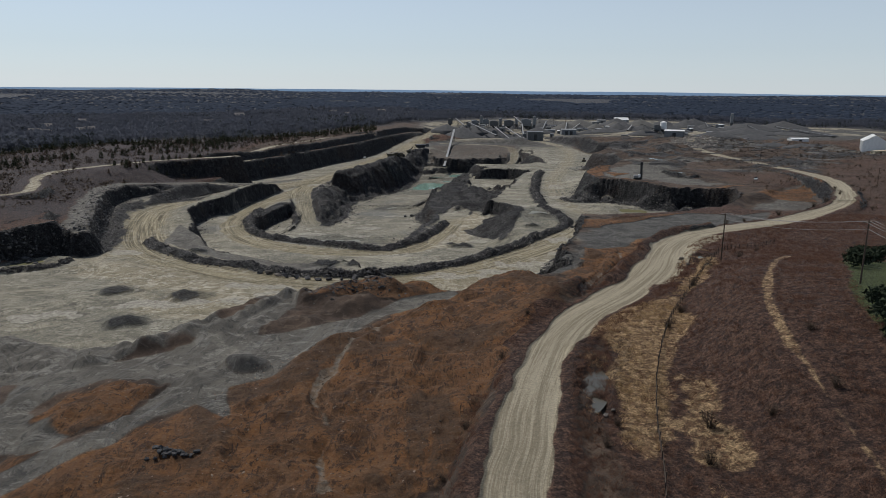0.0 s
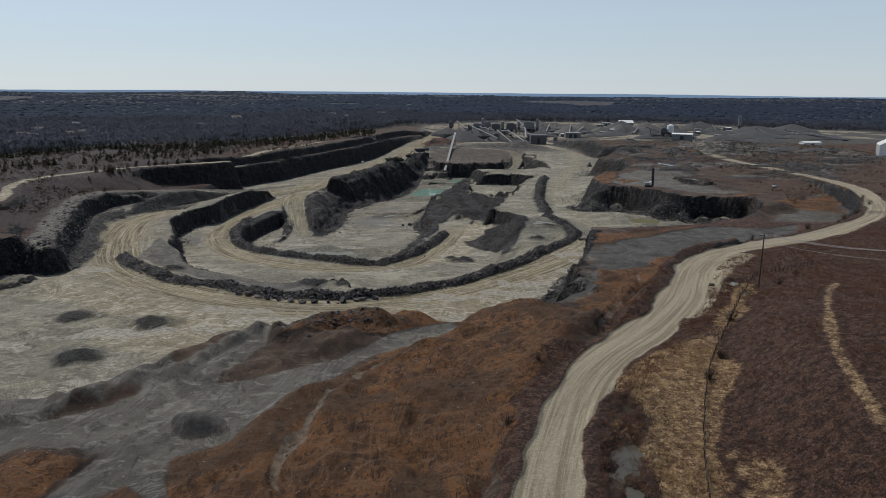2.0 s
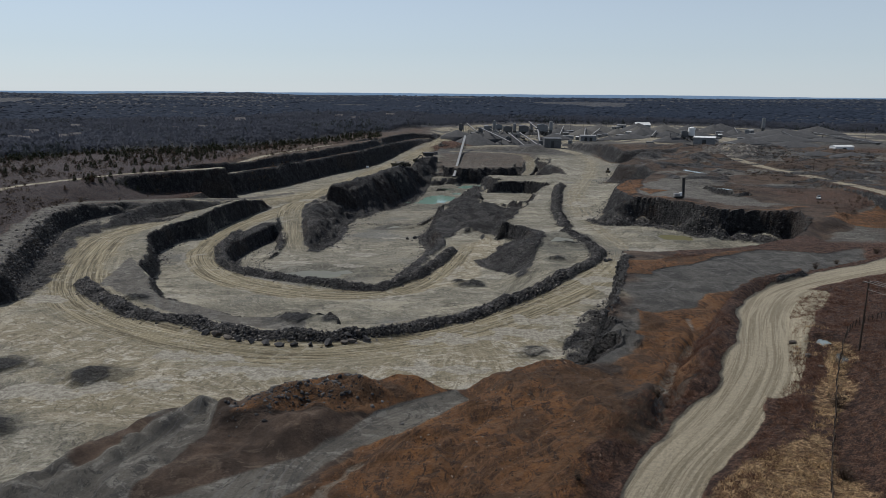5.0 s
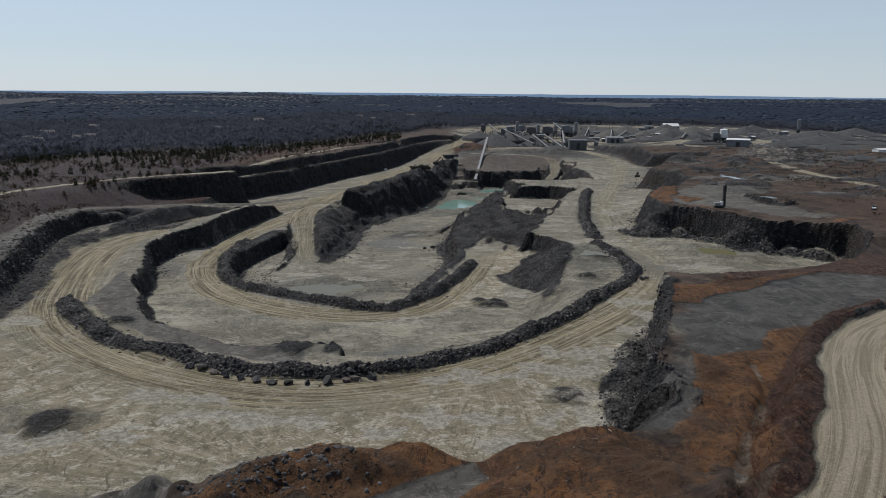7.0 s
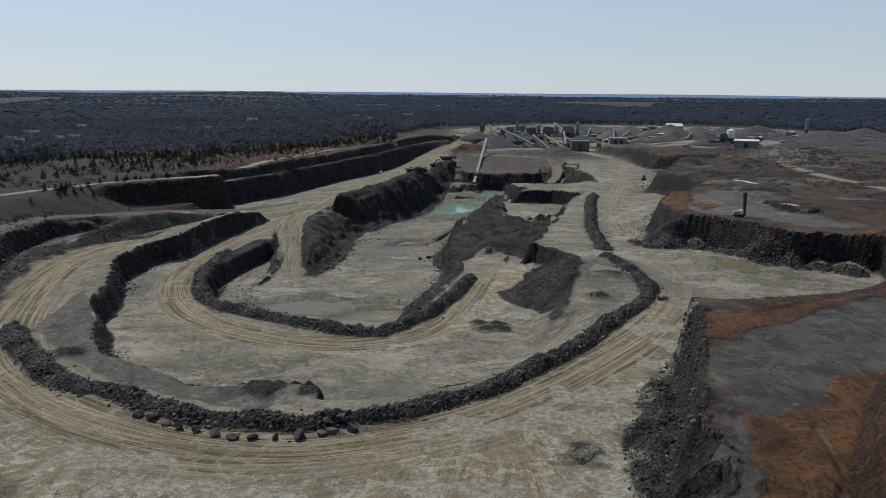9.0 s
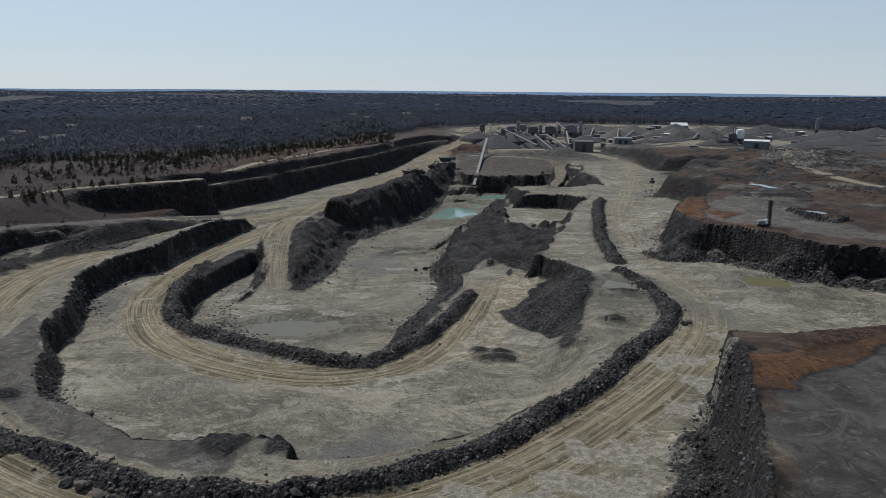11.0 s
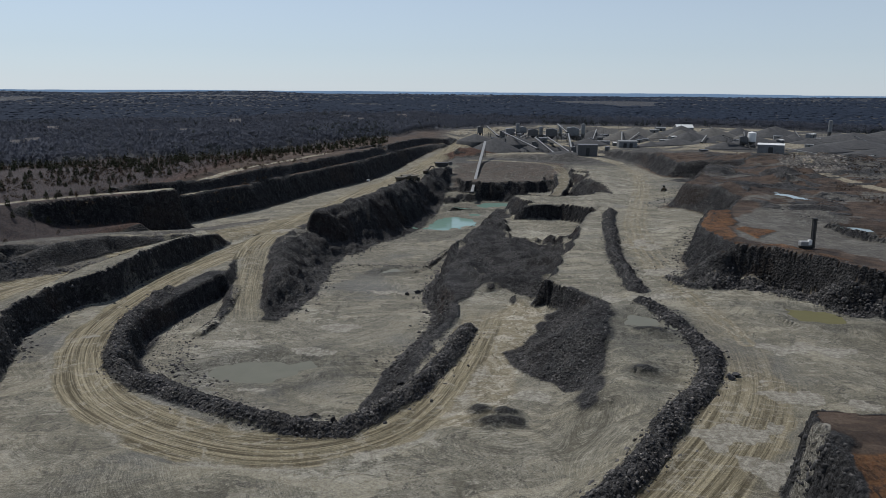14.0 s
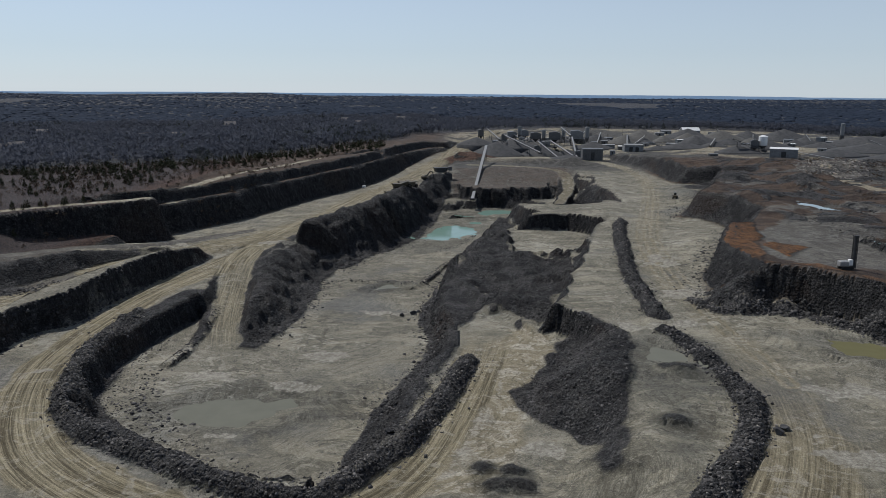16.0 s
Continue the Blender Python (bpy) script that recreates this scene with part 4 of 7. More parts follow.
red = red * (1 - hill) * (1 - 0.92 * blot(SPOIL_GREY, 2.5, 1.2, 51))
wild_area = blot([(150, 520), (165, 640), (180, 760), (240, 860), (400, 820), (420, 640), (300, 540), (260, 480)], 30, 10, 68)
rock = np.maximum(rock, 0.85 * wild_area * ease((vn(GX * 0.5, GY, 15, 27) + 0.7 * fbm(GX, GY, 7, 28, 4) - 0.5) / 0.12))
red = red * (1 - 0.45 * wild_area)
grey = np.maximum(grey, 0.75 * wild_area * ease((vn(GX, GY, 34, 21) + 0.5 * fbm(GX, GY, 9, 22, 3) - 0.5) / 0.16))
grey = np.maximum(grey, blot([(114, 470), (130, 484), (152, 475), (187, 521), (180, 549), (159, 548), (128, 506)], 6, 5, 69))
red = np.maximum(red, 0.6 * blot([(122, 508), (117, 478), (106, 458), (104, 476), (112, 505)], 3, 2, 70))
red = np.maximum(red, 0.2 * blot([(160, 620), (170, 760), (330, 860), (380, 700), (280, 560), (180, 590)], 30, 20, 67))
scrub = np.maximum(ease((GX - 12 - 0.30 * (GY - 80)) / 6) * (1 - ease((GY - 330) / 30)) * ease((GX - 18) / 8), 0)
verge = stripe(HILL_ROAD, 7.6, 2.5, 2.5, 71) * (1 - ease((GY - 240) / 20))
scrub = np.maximum(scrub, verge)
red = red * (1 - verge)
scrub = np.maximum(scrub * (1 - blot(DUMP_BENCH, 3, 1, 72)) * (1 - pit), ease((-150 - GX + 0.0 * GY) / 20) * (1 - pit) * 0.9 * ease((GY - 250) / 40))
scrub = np.maximum(scrub * (1 - hill), 0.9 * west_slope * (1 - west))
scrub = np.maximum(scrub, (1 - pit) * (1 - hill) * ease((GX - 150) / 60) * ease((GY - 250) / 60) * 0.5 * (1 - red) * (1 - wild_area))
straw = np.maximum(blot(STRAW_AREA, 3.5, 2.5, 81), stripe(HILL_TRACK, 0.7, 1.6, 0.6, 82) * 0.72)
straw = np.maximum(straw, stripe(curve_through([(36, 92), (39, 104), (42, 112)]), 3, 4, 4, 83) * 0.8) * (1 - hill)
silt_bed = stripe(STREAM, 0.9, 1.2, 1.6, 84) + 0.8 * blot([(-28, 128), (-24, 133), (-22, 126), (-25, 121)], 2, 1.5, 85)
tan = np.maximum(tan, 0.55 * np.clip(silt_bed, 0, 1) * ease((14 - GX) / 8))
red = red * (1 - 0.45 * np.clip(silt_bed, 0, 1))
green = blot([(66, 92), (74, 122), (93, 160), (104, 178), (140, 200), (170, 180), (120, 90)], 3, 1.5, 91) * ease((GY - 60) / 20)
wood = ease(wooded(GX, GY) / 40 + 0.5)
scrub = scrub * (1 - 0.85 * (1 - wood) * ease((GY - 760) / 80) * ease((GX + 30) / 40))
grey = np.maximum(grey, 0.62 * blot(NORTH_SLOPE, 8, 4, 73) * (1 - yard_road))
scrub = np.maximum(scrub, 0.42 * blot(NORTH_SLOPE, 8, 4, 73))
wood = np.maximum(wood, 0.6 * ease((-158 - GX) / 25) * (1 - pit) * ease((GY - 280) / 60) * (1 - upper))
scrub = np.maximum(scrub, 0.75 * blot([(-8, 925), (2, 985), (25, 992), (50, 960), (20, 935)], 8, 4, 74))
plant_yard = (1 - wood) * ease((GY - 830) / 60) * ease((GX + 30) / 40)
dark_fill = np.maximum.reduce([blot(DUMP_BENCH, 5, 4, 52) * ease((GY - 205) / 40), blot([(28, 200), (35, 222), (41, 229), (48, 232), (49.5, 225), (45, 214), (36, 200)], 3, 2, 55), 1 - ease((np.hypot(GX - 40.5 * -1, GY - 138.5) - 3.6) / 1.5)])
plant_yard = np.maximum(plant_yard * (1 - 0.8 * yard_road), dark_fill)
grey = grey * (1 - dark_fill)
roads_uv = np.zeros((GX.size, 2))
for pts, reach in ((MAIN_ROAD, 26), (LOOP_ROAD, 12), (HILL_ROAD, 9), (RAMP_ROAD, 10), (EAST_ROAD, 12)):
    sel = np.nonzero((GX > min(p[0] for p in pts) - 30) & (GX < max(p[0] for p in pts) + 30) & (GY > min(p[1] for p in pts) - 30) & (GY < max(p[1] for p in pts) + 30))[0]
    d, a, s, v = line_info(GX[sel], GY[sel], pts)
    m = d < reach
    roads_uv[sel[m], 0] = a[m]
    roads_uv[sel[m], 1] = (d * s)[m]
bench = blot(WEST_BENCH, 3, 2, 87) * (1 - west_slope)
scrub = scrub * (1 - np.maximum.reduce([west, upper, 0.85 * bench]))
wood = wood * (1 - np.maximum.reduce([west, upper, bench]))
silt = 0.47 * np.clip(silt_bed, 0, 1) * ease((14 - GX) / 8)
silt = np.maximum(silt, 0.5 * stripe(RILL, 0.7, 0.9, 1.0, 98))
silt = np.maximum(silt, 0.4 * blot([(-50, 152), (-44, 148), (-42, 143), (-48, 144)], 3, 3, 99))
silt = np.maximum(silt, 0.5 * np.clip(stripe(LOOP_ROAD, 9.5, 2, 3, 16) - loop, 0, 1) * ends(LOOP_ROAD, 60, 60))
damp = 0.85 * blot([(50, 352), (64, 366), (70, 392), (66, 424), (52, 412), (44, 384)], 6, 5, 23)
for cx, cy, rx, ry in PALE_SPOTS:
    sel = np.hypot((GX - cx) / rx, (GY - cy) / ry) < 2.2
    xs, ys = GX[sel], GY[sel]
    silt[sel] = np.maximum(silt[sel], 0.9 * (1 - ease((np.hypot((xs - cx) / rx, (ys - cy) / ry) + 1.6 * fbm(xs, ys, 5, 24, 4) - 0.7) / 0.35)))
for cx, cy, r, high in SMALL_MOUNDS[:14]:
    sel = np.hypot(GX - cx, GY - cy) < 3 * r
    xs, ys = GX[sel], GY[sel]
    damp[sel] = np.maximum(damp[sel], 1 - ease((np.hypot((xs - cx) / 1.2, ys - cy) / r + 0.7 * fbm(xs, ys, 3, 25, 3) - 0.85) / 0.4))
for cx, cy, a, b, turn, level, kind in POOLS:
    sel = np.hypot(GX - cx, GY - cy) < 4 * max(a, b)
    xs, ys = GX[sel], GY[sel]
    c, s = math.cos(radians(turn)), math.sin(radians(turn))
    d = np.hypot(((xs - cx) * c + (ys - cy) * s) / a, ((ys - cy) * c - (xs - cx) * s) / b) + 1.2 * fbm(xs, ys, 7, 26, 4)
    damp[sel] = np.maximum(damp[sel], 0.8 * (1 - ease((d - 1.5) / 0.9)))
tan = np.maximum(tan, 0.66 * (1 - dark_fill) * (1 - wood) * ease((GY - 900) / 60) * ease((GX + 30) / 40) * ease((vn(GX, GY, 38, 14) + 0.6 * fbm(GX, GY, 12, 15, 3) - 0.42) / 0.2))
MASKS = {"mask_d": (silt, damp, 0 * silt, 0 * silt), "mask_a": (tan, grey, red, rock), "mask_b": (scrub, straw, green, wood), "mask_c": (np.maximum.reduce([loop, main, hill, ramp * 0.75, west * 0.5, east * 0.6, 0.5 * stripe(MAIN_ROAD, 15, 14, 4, 50) * ends(MAIN_ROAD, 120, 0)]), plant_yard, pit, hill)}


def on_ground(x, y):
    """Height of the finished ground sheet at arrays of places."""
    x, y = np.asarray(x, float), np.asarray(y, float)
    r = np.clip(np.interp(y, rows_y, np.arange(GRID[0])), 0, GRID[0] - 1.001)
    c = np.clip(np.interp(x / np.interp(y, rows_y, half_width), across, np.arange(GRID[1])), 0, GRID[1] - 1.001)
    i, j = r.astype(int), c.astype(int)
    f, g = r - i, c - j
    z = GH.reshape(GRID)
    return (z[i, j] * (1 - f) + z[i + 1, j] * f) * (1 - g) + (z[i, j + 1] * (1 - f) + z[i + 1, j + 1] * f) * g


def ground_z(x, y):
    return float(on_ground(np.array([x]), np.array([y]))[0])


def ground_piece(name, keep, label, category, material):
    """One stretch of the ground sheet."""
    faces = np.nonzero(keep)[0]
    r, c = faces // NX, faces % NX
    a = r * (NX + 1) + c
    quads = np.stack([a, a + 1, a + NX + 2, a + NX + 1], 1)
    used, inv = np.unique(quads, return_inverse=True)
    me = bpy.data.meshes.new(name)
    me.vertices.add(len(used))
    me.vertices.foreach_set("co", np.stack([GX[used], GY[used], GH[used]], 1).astype(np.float32).ravel())
    me.loops.add(quads.size)
    me.loops.foreach_set("vertex_index", inv.ravel().astype(np.int32))
    me.polygons.add(len(quads))
    me.polygons.foreach_set("loop_start", np.arange(0, quads.size, 4, dtype=np.int32))
    me.polygons.foreach_set("use_smooth", np.ones(len(quads), bool))
    me.update()
    me.validate()
    for key, parts in MASKS.items():
        layer = me.attributes.new(key, "FLOAT_COLOR", "POINT")
        layer.data.foreach_set("color", np.stack([np.broadcast_to(p, GX.shape)[used] for p in parts], 1).astype(np.float32).ravel())
    layer = me.attributes.new("way", "FLOAT_VECTOR", "POINT")
    layer.data.foreach_set("vector", np.stack([roads_uv[used, 0], roads_uv[used, 1], 0 * used], 1).astype(np.float32).ravel())
    me.materials.append(material)
    return tagged(new(name, me), label, category, kind="structure")


def face_mean(v):
    g = v.reshape(GRID)
    return ((g[:-1, :-1] + g[1:, :-1] + g[:-1, 1:] + g[1:, 1:]) / 4).ravel()


f_pit, f_rock, f_road, f_hill = face_mean(pit), face_mean(rock * (1 - 0.9 * near_bank)), face_mean(np.maximum.reduce([loop, main, ramp])), face_mean(np.maximum(hill, upper))
is_rock = (f_rock > 0.6)
is_hill = (f_hill > 0.5) & ~is_rock
is_road = (f_road > 0.5) & ~is_rock & ~is_hill
is_floor = (f_pit > 0.5) & ~is_rock & ~is_road & ~is_hill
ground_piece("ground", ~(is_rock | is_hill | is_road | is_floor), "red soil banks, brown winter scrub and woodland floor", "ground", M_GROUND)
ground_piece("quarry_floor", is_floor, "grey dusty quarry floor with wheel marks and puddles", "ground", M_GROUND)
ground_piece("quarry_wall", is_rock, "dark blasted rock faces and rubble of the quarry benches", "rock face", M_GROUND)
ground_piece("haul_road", is_road, "tan compacted haul road with curving wheel tracks", "road", M_GROUND)
ground_piece("dirt_road", is_hill, "pale rutted dirt road along the quarry rim", "road", M_GROUND)


# ---- builders ----
def surface(name, dark, light, scale=1.0, rough=0.8, metal=0.0, bump=0.15, island=0.0, spec=0.3):
    """A plain weathered surface with two scales of variation."""
    m, nt, bsdf = nodes_of(name)
    pos = nt.nodes.new("ShaderNodeNewGeometry")
    co = nt.nodes.new("ShaderNodeTexCoord").outputs["Object"]
    a, b = noise_of(nt, co, scale, 5, 0.65), noise_of(nt, co, scale * 6, 4, 0.7)
    fac = math_of(nt, "ADD", math_of(nt, "MULTIPLY", a, 0.6), math_of(nt, "MULTIPLY", b, 0.4))
    col = mix_of(nt, ramp_of(nt, fac, 0.3, 0.7), dark, light)
    if island:
        r = ramp_of(nt, pos.outputs["Random Per Island"], 0.15, 1.05)
        col = mix_of(nt, island, col, mix_of(nt, r, (0.4, 0.4, 0.4), (2.2, 2.13, 2.05)), "MULTIPLY")
    nt.links.new(col, bsdf.inputs["Base Color"])
    bsdf.inputs["Roughness"].default_value = rough
    bsdf.inputs["Metallic"].default_value = metal
    bsdf.inputs["Specular IOR Level"].default_value = spec
    if bump:
        nt.links.new(bump_of(nt, b, bump, 0.3), bsdf.inputs["Normal"])
    return m


def leafy(m, lift):
    """Turns a foliage surface's shading part of the way up, as crowns of fine twigs scatter the light."""
    nt = m.node_tree
    up = nt.nodes.new("ShaderNodeVectorMath")
    up.operation = "MULTIPLY_ADD"
    nt.links.new(nt.nodes.new("ShaderNodeNewGeometry").outputs["Normal"], up.inputs[0])
    up.inputs[1].default_value = (1, 1, 1)
    up.inputs[2].default_value = (0, 0, lift)
    unit = nt.nodes.new("ShaderNodeVectorMath")
    unit.operation = "NORMALIZE"
    nt.links.new(up.outputs[0], unit.inputs[0])
    bsdf = nt.nodes["Principled BSDF"]
    nt.links.new(unit.outputs[0], bsdf.inputs["Normal"])
    thin = nt.nodes.new("ShaderNodeBsdfTranslucent")
    nt.links.new(bsdf.inputs["Base Color"].links[0].from_socket, thin.inputs["Color"])
    both = nt.nodes.new("ShaderNodeMixShader")
    both.inputs[0].default_value = 0.35
    nt.links.new(bsdf.outputs[0], both.inputs[1])
    nt.links.new(thin.outputs[0], both.inputs[2])
    nt.links.new(both.outputs[0], nt.nodes["Material Output"].inputs["Surface"])
    return m


def water_material(name, colour, rough=0.06, ior=1.33):
    m, nt, bsdf = nodes_of(name)
    pos = nt.nodes.new("ShaderNodeNewGeometry").outputs["Position"]
    n = noise_of(nt, pos, 0.25, 4, 0.6)
    dark = tuple(c * 0.75 for c in colour)
    nt.links.new(mix_of(nt, n, dark, colour), bsdf.inputs["Base Color"])
    bsdf.inputs["Roughness"].default_value = rough
    bsdf.inputs["IOR"].default_value = ior
    nt.links.new(bump_of(nt, noise_of(nt, pos, 2.2, 3, 0.5), 0.05, 0.1), bsdf.inputs["Normal"])
    return m


M_ROCK = surface("broken_rock", (0.018, 0.018, 0.02), (0.09, 0.087, 0.084), 0.5, 0.9, 0, 0.4, 0.85)
M_FACE = surface("fractured_face_rock", (0.014, 0.0145, 0.016), (0.062, 0.061, 0.061), 0.4, 0.9, 0, 0.4, 0.6)
M_SOIL_STONE = surface("soil_stained_stone", (0.05, 0.036, 0.026), (0.20, 0.15, 0.11), 0.5, 0.9, 0, 0.4, 0.85)
M_PALE_ROCK = surface("pale_broken_rock", (0.09, 0.083, 0.075), (0.21, 0.195, 0.175), 0.5, 0.9, 0, 0.3, 0.6)
M_BOULDER = surface("boulder_rock", (0.025, 0.025, 0.027), (0.095, 0.092, 0.09), 0.7, 0.9, 0, 0.5)
M_BOULDER_TAN = surface("weathered_boulder", (0.06, 0.052, 0.045), (0.15, 0.13, 0.11), 0.7, 0.9, 0, 0.5)
M_GRAVEL = surface("crushed_stone", (0.042, 0.043, 0.045), (0.085, 0.084, 0.083), 0.25, 0.95, 0, 0.3)
M_GRAVEL_TAN = surface("crushed_stone_pale", (0.075, 0.072, 0.066), (0.125, 0.12, 0.11), 0.25, 0.95, 0, 0.3)
M_SHEET = surface("galvanised_sheet", (0.14, 0.147, 0.15), (0.24, 0.245, 0.25), 0.5, 0.5, 0.3, 0.05)
M_WHITE = surface("white_paint", (0.62, 0.62, 0.60), (0.80, 0.80, 0.78), 0.6, 0.5, 0, 0.03)
M_GREY_STEEL = surface("dusty_grey_steel", (0.07, 0.073, 0.076), (0.145, 0.145, 0.145), 0.8, 0.6, 0.2, 0.08)
M_DARK_STEEL = surface("dark_steel", (0.025, 0.026, 0.028), (0.07, 0.07, 0.07), 1.2, 0.6, 0.3, 0.08)
M_PALE_STEEL = surface("pale_belt_cover", (0.20, 0.20, 0.195), (0.33, 0.33, 0.32), 0.8, 0.5, 0.2, 0.05)
M_TAN_PAINT = surface("cream_paint", (0.42, 0.36, 0.24), (0.58, 0.52, 0.38), 0.8, 0.6, 0, 0.05)
M_YELLOW = surface("machine_yellow", (0.05, 0.043, 0.03), (0.11, 0.09, 0.055), 1.0, 0.55, 0, 0.05)
M_RUBBER = surface("black_rubber", (0.012, 0.012, 0.012), (0.03, 0.03, 0.03), 2.0, 0.8, 0, 0.1)
M_GLASS = surface("dark_cab_glass", (0.01, 0.012, 0.014), (0.02, 0.022, 0.025), 1.0, 0.08, 0, 0.0, 0, 0.6)
M_POLE = surface("tarred_pole_wood", (0.035, 0.025, 0.018), (0.08, 0.06, 0.045), 1.5, 0.9, 0, 0.2)
M_WIRE = surface("weathered_cable", (0.20, 0.19, 0.18), (0.30, 0.29, 0.28), 1.0, 0.5, 0.5, 0.0)
M_ROOF = surface("shingle_roof", (0.13, 0.12, 0.11), (0.24, 0.22, 0.21), 0.8, 0.9, 0, 0.2)
M_SIDING = surface("house_siding", (0.28, 0.25, 0.22), (0.42, 0.39, 0.35), 0.8, 0.8, 0, 0.05)
# far woods: the blue of distance haze is put into their colour
M_HAZED_WOOD = leafy(surface("hazed_far_canopy", (0.027, 0.038, 0.060), (0.042, 0.056, 0.085), 0.012, 0.95, 0, 0.0, 0.08, 0.1), 3.0)
# nearer woods: haze blue is mixed into the twig colour
M_HAZED_TWIG = leafy(surface("hazed_bare_twigs", (0.056, 0.063, 0.082), (0.092, 0.102, 0.131), 0.03, 0.95, 0, 0.0, 0.06, 0.1), 3.5)
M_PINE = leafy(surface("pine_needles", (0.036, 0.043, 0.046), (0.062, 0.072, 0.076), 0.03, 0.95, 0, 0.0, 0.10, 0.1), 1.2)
M_TRUNK = surface("tree_bark", (0.045, 0.036, 0.03), (0.10, 0.085, 0.07), 1.0, 0.95, 0, 0.2)
M_CEDAR = surface("cedar_needles", (0.020, 0.024, 0.014), (0.055, 0.058, 0.032), 0.6, 0.95, 0, 0.0, 0.5, 0.1)
M_CEDAR_RUST = surface("rusty_cedar_needles", (0.05, 0.032, 0.02), (0.10, 0.065, 0.042), 0.6, 0.95, 0, 0.0, 0.5, 0.1)
M_BUSH = surface("bare_bush_twigs", (0.045, 0.034, 0.026), (0.12, 0.09, 0.066), 0.8, 0.95, 0, 0.0, 0.5, 0.1)
M_SHRUB = surface("evergreen_shrub_leaves", (0.012, 0.017, 0.012), (0.04, 0.052, 0.03), 0.8, 0.95, 0, 0.0, 0.5, 0.1)
M_BROWN_GRASS = leafy(surface("dry_brush", (0.07, 0.038, 0.027), (0.162, 0.09, 0.061), 0.25, 0.95, 0, 0.0, 0.4, 0.1), 0.5)
M_STRAW = surface("straw_grass", (0.27, 0.175, 0.085), (0.50, 0.36, 0.20), 0.05, 0.95, 0, 0.0, 0.5, 0.1)


def part(name, bm, material, parent=None, label="", smooth=False):
    """Links a bmesh as one mesh object, under a thing or a part if given."""
    me = bpy.data.meshes.new(name)
    bm.to_mesh(me)
    bm.free()
    me.materials.append(material)
    if smooth:
        me.polygons.foreach_set("use_smooth", np.ones(len(me.polygons), bool))
    ob = new(name, me)
    if parent is not None:
        ob.parent = parent
    if label:
        ob["label"] = label
    return ob


def again(name, ob, parent, m):
    """Another piece on the same mesh."""
    o = new(name, ob.data)
    o.parent = parent
    o.matrix_basis = m
    return o


def thing(name, m, label, category, group=""):
    e = new(name)
    e.matrix_world = m
    return tagged(e, label, category, group)


def box(bm, c, s, turn=(0, 0, 0), bevel=0.0):
    m = Matrix.Translation(c) @ Euler([radians(a) for a in turn]).to_matrix().to_4x4() @ Matrix.Diagonal((*s, 1))
    r = bmesh.ops.create_cube(bm, size=1, matrix=m)
    if bevel:
        edges = {e for v in r["verts"] for e in v.link_edges}
        bmesh.ops.bevel(bm, geom=list(edges), offset=bevel, segments=1, affect="EDGES")
    return r["verts"]


def rod(bm, a, b, r, r2=None, n=8, caps=True):
    a, b = Vector(a), Vector(b)
    d = b - a
    m = Matrix.Translation((a + b) / 2) @ d.to_track_quat("Z", "Y").to_matrix().to_4x4()
    bmesh.ops.create_cone(bm, cap_ends=caps, segments=n, radius1=r, radius2=r if r2 is None else r2, depth=d.length, matrix=m)


def bar(bm, a, b, w, t):
    """A straight bar of rectangular section between two points."""
    a, b = Vector(a), Vector(b)
    d = b - a
    m = Matrix.Translation((a + b) / 2) @ d.to_track_quat("Y", "Z").to_matrix().to_4x4() @ Matrix.Diagonal((w, d.length, t, 1))
    bmesh.ops.create_cube(bm, size=1, matrix=m)


def prism(bm, outline, z0, z1):
    """An upright block over a plan outline."""
    lo = [bm.verts.new((x, y, z0)) for x, y in outline]
    hi = [bm.verts.new((x, y, z1)) for x, y in outline]
    n = len(outline)
    bm.faces.new(lo[::-1])
    bm.faces.new(hi)
    for i in range(n):
        bm.faces.new((lo[i], lo[(i + 1) % n], hi[(i + 1) % n], hi[i]))


def profile(bm, pts, y0, y1):
    """A solid with a side outline in x and z, from y0 to y1."""
    a = [bm.verts.new((x, y0, z)) for x, z in pts]
    b = [bm.verts.new((x, y1, z)) for x, z in pts]
    n = len(pts)
    bm.faces.new(a)
    bm.faces.new(b[::-1])
    for i in range(n):
        bm.faces.new((a[i], b[i], b[(i + 1) % n], a[(i + 1) % n]))
    bmesh.ops.recalc_face_normals(bm, faces=bm.faces)


def rock_bm(r, seed, flat=0.75, level=2):
    rnd = random.Random(seed)
    bm = bmesh.new()
    bmesh.ops.create_icosphere(bm, subdivisions=level, radius=1)
    cuts = [(Vector((rnd.gauss(0, 1), rnd.gauss(0, 1), rnd.gauss(0, 1))).normalized(), rnd.uniform(0.36, 0.72)) for _ in range(9)]
    s = Vector((rnd.uniform(0.85, 1.3), rnd.uniform(0.75, 1.05), flat * rnd.uniform(0.85, 1.15)))
    for v in bm.verts:
        p = v.co.copy()
        for n, d in cuts:
            k = p.dot(n)
            if k > d:
                p -= n * (k - d)
        p *= 1 + 0.12 * noise.noise(p * 2.3 + Vector((seed, 0, 0)))
        v.co = Vector((p.x * s.x, p.y * s.y, p.z * s.z)) * r
    return bm


def merged(name, verts, faces, material, label, category, kind="stuff"):
    """One mesh out of arrays of triangles."""
    me = bpy.data.meshes.new(name)
    verts, faces = np.asarray(verts, np.float32), np.asarray(faces, np.int32)
    me.vertices.add(len(verts))
    me.vertices.foreach_set("co", verts.ravel())
    me.loops.add(faces.size)
    me.loops.foreach_set("vertex_index", faces.ravel())
    me.polygons.add(len(faces))
    me.polygons.foreach_set("loop_start", np.arange(0, faces.size, 3, dtype=np.int32))
    me.update()
    me.materials.append(material)
    return tagged(new(name, me), label, category, kind=kind)


